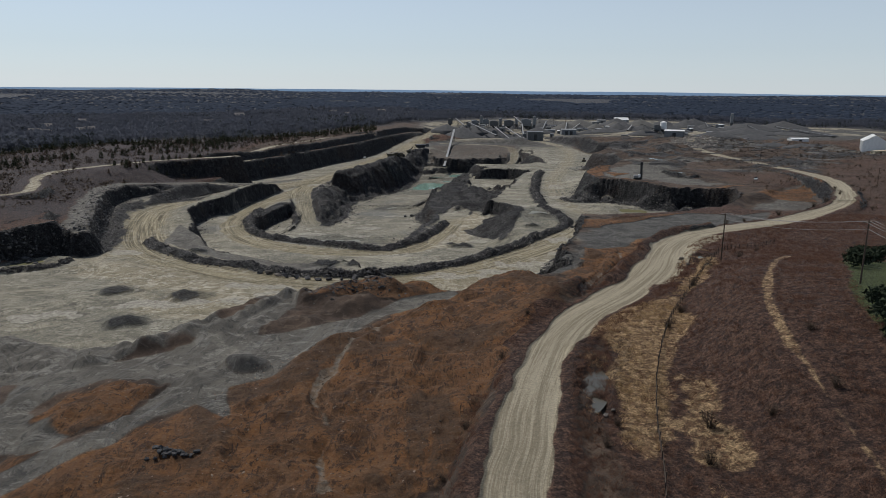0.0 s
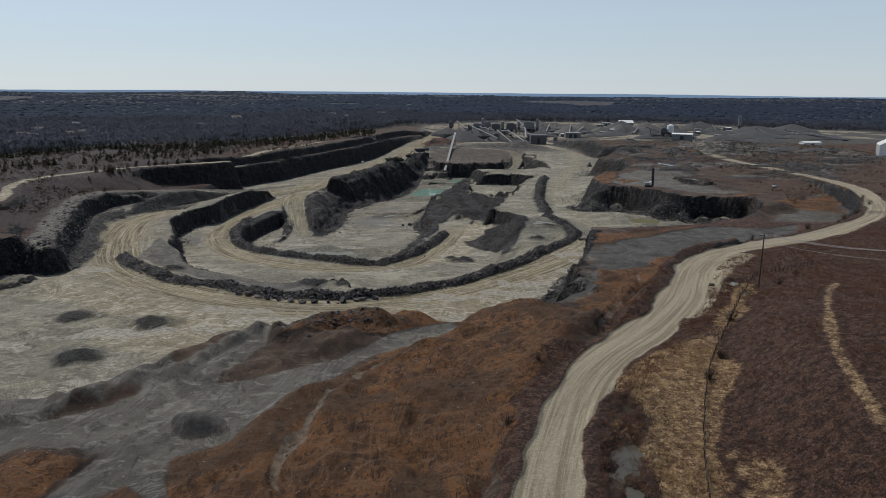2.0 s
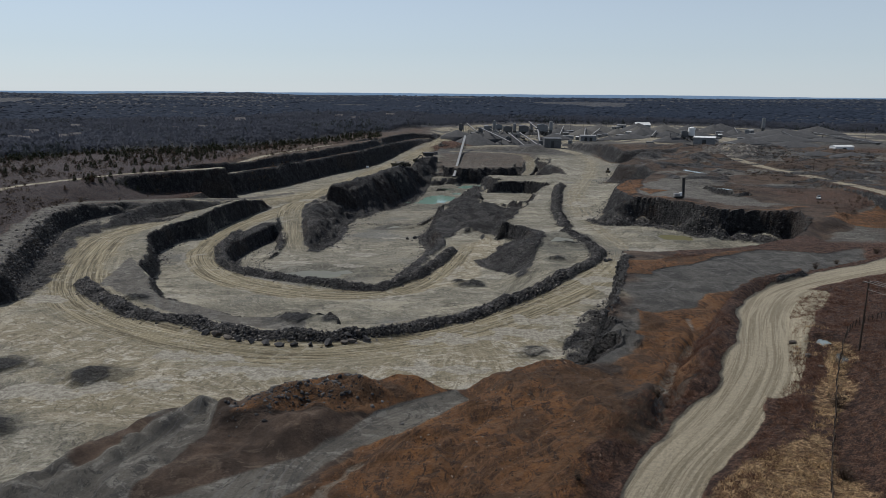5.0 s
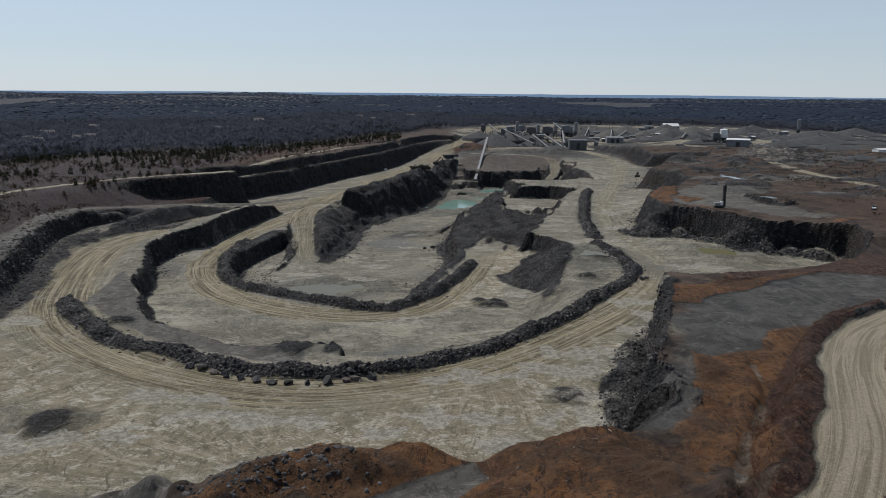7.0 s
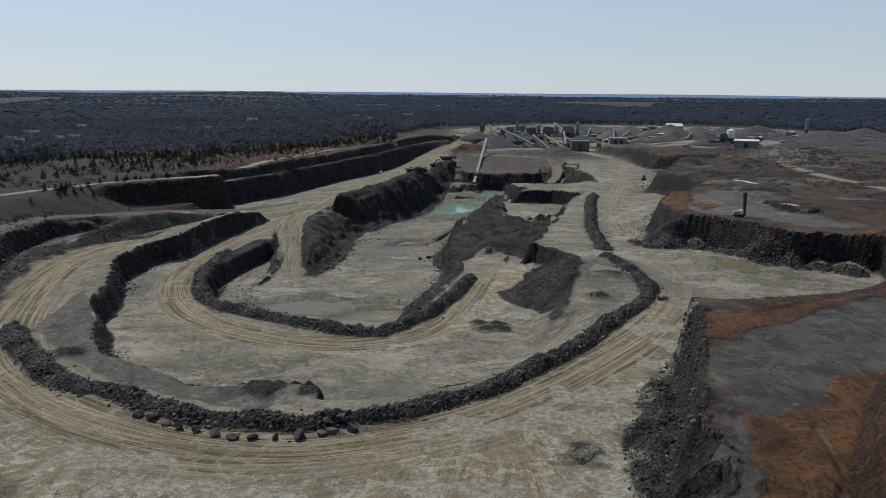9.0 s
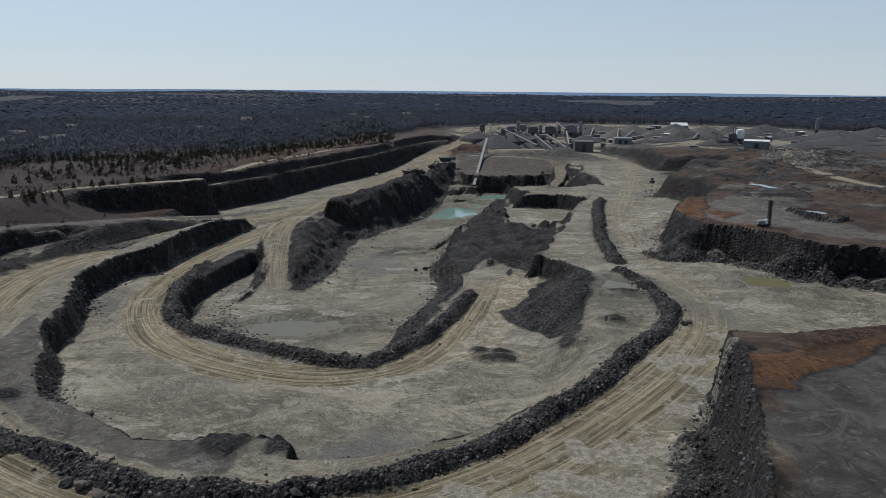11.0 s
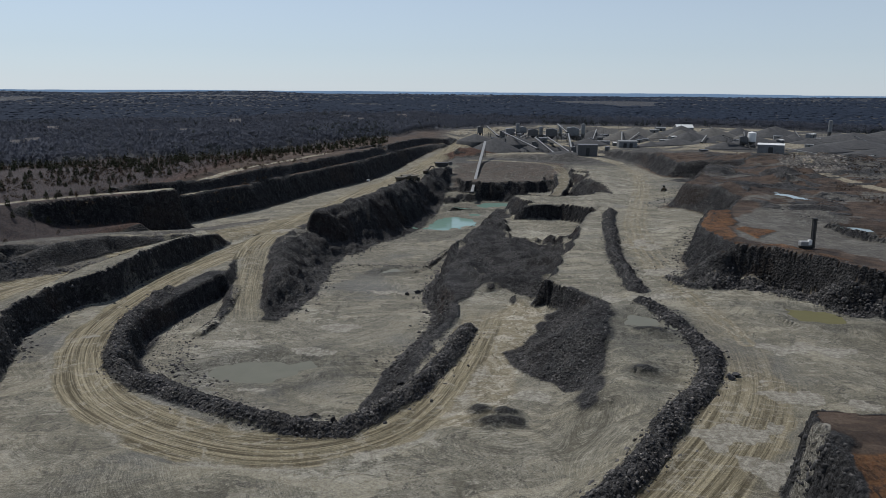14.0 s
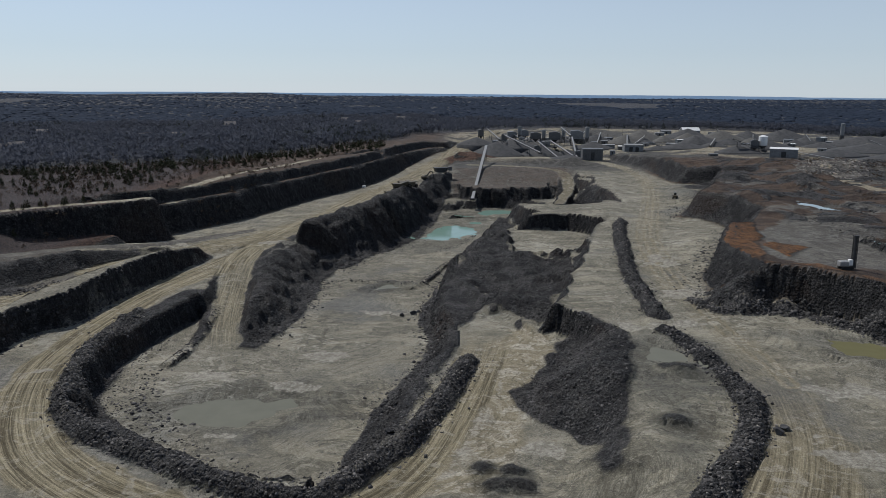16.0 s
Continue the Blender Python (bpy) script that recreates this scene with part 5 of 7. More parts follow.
def scatter(templates, x, y, z, size, rs, tilt=False, stretch=None):
    """Copies of small triangle templates at many places, as one pair of arrays."""
    all_v, all_f, base = [], [], 0
    pick = rs.randint(0, len(templates), len(x))
    for k, (tv, tf) in enumerate(templates):
        m = np.nonzero(pick == k)[0]
        if not len(m):
            continue
        a = rs.rand(len(m)) * 6.283
        ca, sa = np.cos(a)[:, None], np.sin(a)[:, None]
        vx, vy, vz = (np.repeat(tv[None, :, i], len(m), 0) for i in range(3))
        if tilt:
            b = rs.rand(len(m))[:, None] * 6.283
            vy, vz = vy * np.cos(b) - vz * np.sin(b), vy * np.sin(b) + vz * np.cos(b)
        px, py = vx * ca - vy * sa, vx * sa + vy * ca
        s = size[m][:, None]
        sz = s if stretch is None else s * stretch[m][:, None]
        v = np.stack([px * s + x[m][:, None], py * s + y[m][:, None], vz * sz + z[m][:, None]], 2)
        f = tf[None] + (np.arange(len(m)) * len(tv))[:, None, None] + base
        all_v.append(v.reshape(-1, 3))
        all_f.append(f.reshape(-1, 3))
        base += len(m) * len(tv)
    return np.concatenate(all_v), np.concatenate(all_f)


def as_template(bm):
    bmesh.ops.triangulate(bm, faces=bm.faces)
    bm.verts.ensure_lookup_table()
    v = np.array([p.co[:] for p in bm.verts])
    f = np.array([[p.index for p in q.verts] for q in bm.faces])
    bm.free()
    return v, f


def rock_templates(n=8, seed=3):
    return [as_template(rock_bm(0.5, seed + i, 0.7, 1)) for i in range(n)]


def tuft_template(rs, blades, spread, high, width, lean=0.5):
    """Thin upright blades out of one root."""
    v, f = [], []
    for i in range(blades):
        a, r = rs.rand() * 6.283, spread * math.sqrt(rs.rand())
        bx, by = r * math.cos(a), r * math.sin(a)
        h, w, t = high * rs.uniform(0.6, 1.1), width * rs.uniform(0.6, 1.2), rs.rand() * 6.283
        dx, dy = w * math.cos(t), w * math.sin(t)
        lx, ly = lean * high * rs.normal() * 0.5, lean * high * rs.normal() * 0.5
        n = len(v)
        v += [(bx - dx, by - dy, -0.1), (bx + dx, by + dy, -0.1), (bx + lx, by + ly, h)]
        f.append((n, n + 1, n + 2))
    return np.array(v), np.array(f)


def crown_template(rs, n, rx, z0, z1, leaf, cone=False, limbs=5, trunk=0.03):
    """A crown of small loose triangles about a tapered trunk and limbs; height is 1."""
    v, f = [], []

    def tri(a, b, c):
        k = len(v)
        v.extend([a, b, c])
        f.append((k, k + 1, k + 2))
    for i in range(3):
        a, b = i * 2.094, (i + 1) * 2.094
        p, q = (trunk * math.cos(a), trunk * math.sin(a), -0.02), (trunk * math.cos(b), trunk * math.sin(b), -0.02)
        tri(p, q, (0, 0, z0 + (z1 - z0) * 0.75))
    for i in range(limbs):
        a, zb = rs.rand() * 6.283, z0 + (z1 - z0) * rs.uniform(0.0, 0.45)
        r, zt = rx * rs.uniform(0.5, 0.95), zb + (z1 - z0) * rs.uniform(0.2, 0.4)
        t = trunk * 0.5
        tri((t * math.cos(a + 1.57), t * math.sin(a + 1.57), zb), (-t * math.cos(a + 1.57), -t * math.sin(a + 1.57), zb), (r * math.cos(a), r * math.sin(a), zt))
    lobes = [(rs.rand() * 6.283, rs.uniform(0.2, 0.55), rs.uniform(0.25, 0.8)) for _ in range(5)]
    for i in range(n):
        u = rs.rand()
        if cone:
            zc = z0 + (z1 - z0) * (1 - math.sqrt(u))
            rr = rx * (1 - (zc - z0) / (z1 - z0)) ** 0.8 * math.sqrt(rs.uniform(0.25, 1))
            a = rs.rand() * 6.283
            c = np.array([rr * math.cos(a), rr * math.sin(a), zc])
        else:
            la, lr, lz = lobes[rs.randint(5)]
            d = rs.normal(size=3)
            d *= rs.uniform(0.55, 1) / np.linalg.norm(d)
            c = np.array([rx * lr * math.cos(la) + d[0] * rx * 0.55, rx * lr * math.sin(la) + d[1] * rx * 0.55, z0 + (z1 - z0) * (0.2 + 0.6 * lz) + d[2] * (z1 - z0) * 0.28])
        e = rs.normal(size=(3, 3)) * leaf
        tri(tuple(c + e[0]), tuple(c + e[1]), tuple(c + e[2]))
    return np.array(v), np.array(f)


def mesh_of(name, vf, material):
    me = bpy.data.meshes.new(name)
    me.from_pydata(vf[0].tolist(), [], vf[1].tolist())
    me.materials.append(material)
    return me


# ---- woods, cedars, brush ----
rs = np.random.RandomState(5)
tw = [crown_template(rs, 39, 0.44, 0.2, 1.0, 0.09, False, 5, 0.025) for _ in range(7)]
gx, gy = np.meshgrid(np.arange(-1150, 1150, 7.0), np.arange(300, 1750, 7.0))
gx, gy = gx.ravel() + rs.uniform(-3.6, 3.6, gx.size), gy.ravel() + rs.uniform(-3.6, 3.6, gy.size)
keep = (wooded(gx, gy) > 0) & (np.abs(gx) < 0.70 * gy + 60) & (np.hypot(gx, gy) < 1650) & (vn(gx, gy, 90, 12) > 0.12)
gx, gy = gx[keep], gy[keep]
far_off = np.hypot(gx, gy - 100) > 1150
keep = ~far_off | (rs.rand(len(gx)) < 0.62)
gx, gy = gx[keep], gy[keep]
size = rs.uniform(7.5, 12.0, len(gx)) * (0.8 + 0.4 * vn(gx, gy, 70, 3))
pine = (rs.rand(len(gx)) < 0.05 + 0.5 * ease((vn(gx, gy, 110, 33) - 0.62) / 0.2))
tall = rs.uniform(0.85, 1.15, len(gx))
v, f = scatter(tw, gx[~pine], gy[~pine], on_ground(gx[~pine], gy[~pine]), size[~pine], rs, stretch=tall[~pine])
merged("woodland", v, f, M_HAZED_TWIG, "bare winter woodland round the quarry, tinted haze blue", "woodland")
pines = [crown_template(rs, 34, 0.3, 0.08, 1.0, 0.085, True, 0, 0.02) for _ in range(5)]
v, f = scatter(pines, gx[pine], gy[pine], on_ground(gx[pine], gy[pine]), size[pine] * 1.05, rs, stretch=tall[pine])
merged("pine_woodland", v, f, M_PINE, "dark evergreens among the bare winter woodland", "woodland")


def dome_template(rs):
    v, f = [(0, 0, 1.0)], []
    for z, r in ((0.66, 0.72), (-0.1, 0.95)):
        for i in range(6):
            a = i * 1.047 + rs.uniform(-0.3, 0.3)
            q = r * rs.uniform(0.7, 1.25)
            v.append((q * math.cos(a), q * math.sin(a), z + rs.uniform(-0.12, 0.12)))
    for i in range(6):
        j = (i + 1) % 6
        f.append((0, 1 + i, 1 + j))
        for k in (1,):
            f += [(k + i, k + 6 + i, k + 6 + j), (k + i, k + 6 + j, k + j)]
    return np.array(v), np.array(f)


domes = [dome_template(rs) for _ in range(8)]
px, py, d = [], [], 1560.0
while d < 4780:
    gap = 13.0 + (d - 1560) * 0.0095
    n = int(d * 1.32 / gap)
    a = np.linspace(-0.66, 0.66, n) + rs.uniform(-0.5, 0.5, n) * gap / d
    q = d + rs.uniform(-0.6, 0.6, n) * gap
    px.append(q * np.sin(a))
    py.append(100 + q * np.cos(a))
    d += gap * 1.15
px, py = np.concatenate(px), np.concatenate(py)
open_field = (vn(px, py, 420, 31) > 0.80) & (np.hypot(px, py) > 2300)
px, py = px[~open_field], py[~open_field]
size = rs.uniform(9.5, 13, len(px)) * (0.75 + 0.5 * vn(px, py, 160, 3))
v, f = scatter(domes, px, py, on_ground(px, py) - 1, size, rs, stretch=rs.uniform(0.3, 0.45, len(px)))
far_woods = merged("distant_woods", v, f, M_HAZED_WOOD, "distant dark woodland tinted haze blue, reaching the horizon", "woodland")
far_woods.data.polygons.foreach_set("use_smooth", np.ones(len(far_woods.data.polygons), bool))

# young cedars on the slope above the west wall
cedar_masters = []
for i in range(5):
    rusty = i == 4
    t = crown_template(rs, 170, 0.27, 0.06, 1.0, 0.055, True, 0, 0.01)
    trunk = bmesh.new()
    rod(trunk, (0, 0, -0.05), (0, 0, 0.6), 0.035, 0.012, 6)
    root = thing("cedar_tree", pose(0, 0, -500), "reddish-brown young cedar on the dry slope" if rusty else "dark green young cedar on the dry slope", "tree", "young cedars above the quarry wall")
    part("trunk", trunk, M_TRUNK, root)
    crown = new("crown", mesh_of("crown", t, M_CEDAR_RUST if rusty else M_CEDAR))
    crown.parent = root
    cedar_masters.append(root)
CEDAR_BELT = [(-400, 520), (-330, 640), (-250, 715), (-180, 795), (-118, 895), (-78, 985), (-62, 925), (-92, 830), (-128, 740), (-150, 690), (-172, 640), (-178, 605), (-212, 560), (-245, 520), (-262, 470), (-300, 440)]
LOW_SLOPE = [(-204, 455), (-200, 500), (-190, 540), (-176, 572), (-190, 566), (-210, 530), (-222, 490)]
spots = []
while len(spots) < 265:
    x, y = rs.uniform(-400, -62), rs.uniform(440, 985)
    if inside(np.array([x]), np.array([y]), CEDAR_BELT)[0] and (vn(np.array([x]), np.array([y]), 28, 9)[0] > 0.36):
        if all((x - a) ** 2 + (y - b) ** 2 > 12 for a, b, _ in spots) and line_info(np.array([x]), np.array([y]), UPPER_ROAD)[0][0] > 6:
            spots.append((x, y, rs.uniform(3.2, 6.4)))
while len(spots) < 295:
    x, y = rs.uniform(-222, -170), rs.uniform(455, 572)
    if inside(np.array([x]), np.array([y]), LOW_SLOPE)[0]:
        spots.append((x, y, rs.uniform(2.4, 5.0)))
sz = on_ground(np.array([s[0] for s in spots]), np.array([s[1] for s in spots]))
for i, (x, y, s) in enumerate(spots):
    c = cedar_masters[4 if rs.rand() < 0.06 else rs.randint(4)]
    m = Matrix.LocRotScale((x, y, float(sz[i])), Euler((0, 0, rs.rand() * 6.28)), (s * 1.05, s * 1.05, s))
    if c.location.z < -400 and i < 60:
        c.matrix_world = m
    else:
        o = copy_thing(c, pose(x, y, float(sz[i]), 0, 0, rs.rand() * 360))
        o.scale = (s * 1.05, s * 1.05, s)
for c in cedar_masters:
    if c.location.z < -400:
        c.matrix_world = Matrix.LocRotScale((-230, 600, ground_z(-230, 600)), None, (4, 4, 4))

# thicker young growth behind them
cones = [crown_template(rs, 44, 0.30, 0.03, 1.0, 0.10, True, 0, 0.01) for _ in range(4)]
x, y = rs.uniform(-420, -60, 5200), rs.uniform(380, 1000, 5200)
k = inside(x, y, CEDAR_BELT) & (line_info(x, y, UPPER_ROAD)[0] > 6) & (wooded(x, y) > -62 + 40 * vn(x, y, 30, 19))
x, y = x[k], y[k]
v, f = scatter(cones, x, y, on_ground(x, y), rs.uniform(2.6, 6.5, len(x)), rs)
merged("cedar_thicket", v, f, M_CEDAR, "dense dark green cedar thicket at the edge of the woods", "woodland")

# bare brush and saplings on the slope above the west wall
n = 11000
x, y = rs.uniform(-420, -60, n), rs.uniform(330, 985, n)
k = (wooded(x, y) < 6) & ~inside(x, y, UPPER_FLOOR) & (line_info(x, y, UPPER_ROAD)[0] > 6) & ~inside(x, y, WEST_BENCH) & (x < -150 + 0.20 * (y - 560)) & (vn(x, y, 22, 4) > 0.3)
x, y = x[k], y[k]
twigs = [crown_template(rs, 16, 0.6, 0.05, 1.0, 0.13) for _ in range(5)]
v, f = scatter(twigs, x, y, on_ground(x, y), rs.uniform(0.9, 3.2, len(x)), rs)
merged("slope_brush", v, f, M_BUSH, "bare brown brush on the slope above the quarry", "brush")
x, y = rs.uniform(150, 420, 4200), rs.uniform(300, 900, 4200)
k = (wooded(x, y) < 6) & ~inside(x, y, UPPER_FLOOR) & (line_info(x, y, HILL_ROAD)[0] > 8) & (x > 175 + 0.16 * (y - 300)) & (vn(x, y, 26, 6) > 0.42) & ~inside(x, y, PLANT_YARD) & ~inside(x, y, EAST_POCKET)
x, y = x[k], y[k]
v, f = scatter(twigs, x, y, on_ground(x, y), rs.uniform(0.9, 2.4, len(x)), rs)
merged("rim_brush", v, f, M_BUSH, "bare brown brush beside the rim road", "brush")

# dry brush, straw grass and weeds on the near slopes
tufts = [tuft_template(rs, 11, 0.75, 0.75, 0.06, 1.4) for _ in range(6)]


def brush(name, n, x0, x1, y0, y1, mask, smin, smax, material, label):
    x, y = rs.uniform(x0, x1, n), rs.uniform(y0, y1, n)
    k = mask(x, y)
    x, y = x[k], y[k]
    v, f = scatter(tufts, x, y, on_ground(x, y), rs.uniform(smin, smax, len(x)) * (0.6 + 0.8 * vn(x, y, 6, 5)), rs)
    merged(name, v, f, material, label, "grass")


def on_hill(x, y):
    road = line_info(x, y, HILL_ROAD)[0]
    side = (x > 9 + 0.30 * (y - 80)) & (road > 6.5) & ~inside(x, y, [(66, 92), (74, 122), (93, 160), (104, 178), (140, 200), (170, 180), (120, 90)])
    return side & ~inside(x, y, UPPER_FLOOR) & (y < 300) & ~inside(x, y, DUMP_BENCH)


brush("dry_brush", 45000, 14, 190, 66, 300, lambda x, y: on_hill(x, y) & ~(inside(x, y, STRAW_AREA) & (vn(x, y, 5, 2) > 0.12)) & (line_info(x, y, HILL_TRACK)[0] > 1.2), 0.35, 0.8, M_BROWN_GRASS, "matted purple-brown dry brush on the hillside")
brush("straw_grass", 22000, 14, 90, 66, 215, lambda x, y: on_hill(x, y) & (inside(x, y, STRAW_AREA) | ((line_info(x, y, STRAW_LINE)[0] < 5) & (vn(x, y, 6, 8) > 0.6))), 0.3, 0.7, M_STRAW, "pale straw grass along the ditch and fence")
brush("roadside_weeds", 20000, -8, 70, 66, 215, lambda x, y: (np.abs(line_info(x, y, HILL_ROAD)[0] - 8.5) < 2.6) & (vn(x, y, 5, 4) > 0.4), 0.35, 0.9, M_BROWN_GRASS, "dry weeds on the road banks")

bush_masters = []
for i in range(3):
    t = tuft_template(rs, 90, 0.12, 1.0, 0.012, 0.75)
    s = crown_template(rs, 160, 0.55, 0.15, 1.0, 0.035, False, 8, 0.03)
    o = new("bare_bush", mesh_of("bare_bush", (np.concatenate([t[0], s[0]]), np.concatenate([t[1], s[1] + len(t[0])])), M_BUSH))
    tagged(o, "leafless brown bush in dry grass", "bush", "bare bushes by the dirt road")
    bush_masters.append(o)
bushes = [(62, 170, 3.2), (52, 150, 2.6), (46, 141, 3.0), (38, 98, 3.6), (34, 88, 3.0), (46, 96, 2.4), (21, 92, 2.2), (24, 98, 2.0), (150, 303, 3.2),
          (163, 310, 2.8), (171, 314, 3.0), (186, 330, 3.4), (118, 282, 2.6), (128, 288, 2.2), (60, 113, 2.2), (55, 96, 2.6), (-2, 92, 2.0), (2, 106, 2.2), (10, 128, 2.4), (18, 150, 2.0), (36, 176, 2.4),
          (82, 190, 2.4), (94, 205, 2.2), (-232, 470, 3), (-246, 486, 3.4), (205, 352, 3.0), (214, 372, 2.6)]
for i, (x, y, s) in enumerate(bushes):
    z, a = ground_z(x, y), rs.rand() * 360
    o = bush_masters[i] if i < 3 else copy_thing(bush_masters[i % 3], pose(x, y, z, 0, 0, a))
    o.matrix_basis = Matrix.LocRotScale((x, y, z - 0.05), Euler((0, 0, a)), (s, s, s * 0.85))
shrub = new("evergreen_shrub", mesh_of("evergreen_shrub", crown_template(rs, 700, 0.62, 0.02, 1.0, 0.06, False, 6, 0.04), M_SHRUB))
tagged(shrub, "dense dark evergreen shrub beside the lawn", "bush", "evergreen shrubs along the lawn")
shrubs = [(67, 97, 4.5), (69, 103, 5), (72, 111, 5.5), (75, 118, 5), (93, 156, 5.5), (97, 161, 6), (101, 168, 6.5), (106, 175, 6), (113, 181, 6), (120, 187, 6.5), (64, 91, 5)]
for i, (x, y, s) in enumerate(shrubs):
    z, a = ground_z(x, y), rs.rand() * 360
    o = shrub if i == 0 else copy_thing(shrub, pose(x, y, z, 0, 0, a))
    o.matrix_basis = Matrix.LocRotScale((x, y, z), Euler((0, 0, a)), (s, s, s * 0.8))


# ---- broken rock, boulders, rubble ----
rs = np.random.RandomState(9)
chips = rock_templates()


def along(pts, n, spread):
    q = np.array([p[:2] for p in pts], float)
    seg = np.hypot(*np.diff(q, axis=0).T)
    s = np.concatenate([[0], np.cumsum(seg)])
    t = rs.rand(n) * s[-1]
    x, y = np.interp(t, s, q[:, 0]), np.interp(t, s, q[:, 1])
    return x + rs.normal(0, spread, n), y + rs.normal(0, spread, n)


def over(poly, n):
    a, b = np.array(poly).min(0), np.array(poly).max(0)
    x, y = rs.uniform(a[0], b[0], n), rs.uniform(a[1], b[1], n)
    m = inside(x, y, poly)
    return x[m], y[m]


def rubble(name, x, y, lo, hi, material, label, sink=0.12):
    s = lo + (hi - lo) * rs.rand(len(x)) ** 2.2
    v, f = scatter(chips, x, y, on_ground(x, y) - s * sink, s, rs, True)
    merged(name, v, f, material, label, "rubble")


bx, by = [], []
for (pts, high, half), n in zip(BERMS, (1100, 5200, 2400, 5000, 1500, 400, 0, 500, 0, 0, 0, 300, 500, 0, 350, 300)):
    if n:
        x, y = along(pts, n, half * 0.62)
        bx.append(x)
        by.append(y)
rubble("berm_rubble", np.concatenate(bx), np.concatenate(by), 0.35, 1.9, M_ROCK, "dark broken stones heaped along the safety berms")
px, py = zip(*(along(pts, n, half * 0.75) for (pts, high, half), n in zip(BERMS[:5], (150, 520, 260, 520, 160))))
rubble("pale_berm_stones", np.concatenate(px), np.concatenate(py), 0.35, 1.25, M_PALE_ROCK, "paler broken stones among the dark safety berms", -0.25)
wall_feet = [[(-187, 448), (-186, 412), (-172, 372), (-161, 345), (-152, 318), (-148, 302)], [(-178, 464), (-160, 474), (-153, 498)], [(-160, 286), (-172, 272)], [(170, 402), (158, 407), (140, 409), (129, 416), (122, 432), (114, 444), (96, 446)],
             [(92, 460), (99, 490), (110, 510), (130, 553), (146, 580)], [(-126, 505), (-130, 455), (-136, 441), (-138, 414), (-126, 388)], [(-100, 318), (-91, 307), (-82, 302)], [(-62, 560), (-60, 500), (-64, 460)], [(-58, 580), (-38, 630), (-24, 668), (-14, 727)],
             [(-92, 430), (-84, 403), (-68, 392)], [(-19, 395), (-14, 415), (-6, 437), (-3, 463), (-8, 490), (-6, 520), (2, 580)], [(132, 636), (146, 654), (169, 702), (182, 733)]]
fx, fy = zip(*(along(p, n, w) for p, n, w in zip(wall_feet, (1900, 600, 240, 1100, 900, 700, 420, 900, 600, 300, 1500, 1300), (5, 3.5, 3, 2.6, 5, 2.2, 1.8, 4, 4, 2.5, 3, 7))))
rubble("talus", np.concatenate(fx), np.concatenate(fy), 0.4, 2.6, M_ROCK, "fallen dark rock at the foot of the quarry walls")
rx, ry = over([(27, 203), (31, 211), (36, 225), (42, 231), (47, 244), (55, 268), (63, 294), (61, 308), (45, 283), (36, 256), (30, 232), (27, 220)], 5200)
rubble("bench_rubble", rx, ry, 0.3, 1.9, M_ROCK, "rough dark rubble below the dumping bench")
rx, ry = over([(-114, 470), (-112, 430), (-102, 396), (-84, 370), (-49, 350), (-24, 343), (-10, 366), (6, 425), (-6, 430), (-18, 390), (-30, 366), (-60, 384), (-84, 398), (-96, 430), (-98, 470)], 12000)
rubble("rim_rubble", rx, ry, 0.35, 1.8, M_ROCK, "dark broken stones on the rim of the lower pit")
rx, ry = over(RUBBLE_RIDGE, 5200)
r2, r3 = over([(18, 401), (30, 419), (38, 439), (46, 447), (56, 424), (50, 399), (42, 374), (36, 366), (27, 382)], 3900)
rubble("blasted_rock", np.concatenate([rx, r2]), np.concatenate([ry, r3]), 0.3, 1.7, M_ROCK, "heaps of freshly blasted dark rock")
rx, ry = over([(-64, 92), (-45, 128), (-20, 160), (8, 196), (26, 204), (36, 190), (18, 140), (4, 100), (-10, 85)], 5200)
r2, r3 = over([(-73, 122), (-62, 110), (-56, 117), (-52, 129), (-66, 132), (-73, 128)], 300)
rubble("loose_stones", np.concatenate([rx, r2]), np.concatenate([ry, r3]), 0.15, 0.8, M_SOIL_STONE, "loose stones scattered over the red soil")
rx, ry = over([(240, 700), (262, 770), (318, 842), (340, 815), (300, 735), (280, 698)], 5200)
rubble("stone_heap", rx, ry, 1.0, 4.2, M_PALE_ROCK, "heap of pale broken stone slabs")
rx, ry = over([(150, 505), (165, 640), (180, 760), (235, 850), (380, 800), (400, 640), (300, 540), (200, 490)], 9000)
k = vn(rx, ry, 21, 27) + 0.5 * fbm(rx, ry, 7, 28, 3) > 0.5
rubble("waste_rubble", rx[k], ry[k], 0.5, 2.6, M_ROCK, "dark broken waste rock strewn over the brown ground")
rx, ry = over(UPPER_FLOOR, 1400)
k = (np.hypot(rx, ry - 300) < 330) & (ry > 190)
rubble("floor_stones", rx[k], ry[k], 0.15, 0.6, M_ROCK, "small stones strewn on the quarry floor")


# broken blocks standing out of the steep faces
cand = np.nonzero((rock > 0.7) & (steep > 0.9) & (GY > 290) & (GY < 830))[0]
cand = rs.choice(cand, min(7000, len(cand)), replace=False)
bx, by = GX[cand] + rs.normal(0, 0.5, len(cand)), GY[cand] + rs.normal(0, 0.6, len(cand))
bs = 0.6 + 1.5 * rs.rand(len(cand)) ** 2
v, f = scatter(chips, bx, by, on_ground(bx, by) - bs * 0.3, bs, rs, True, stretch=rs.uniform(0.9, 1.7, len(cand)))
merged("face_blocks", v, f, M_FACE, "dark fractured blocks standing out of the quarry faces", "rock face")


def boulder(x, y, r, seed, label, tan=False, group="boulders lining the haul road"):
    bm = rock_bm(r, seed, 0.72, 3 if r > 1 else 1)
    o = part("boulder", bm, M_BOULDER_TAN if tan else M_BOULDER)
    o.matrix_world = pose(x, y, ground_z(x, y) + r * 0.35, 0, 0, seed * 47 % 360)
    return tagged(o, label, "boulder", group)


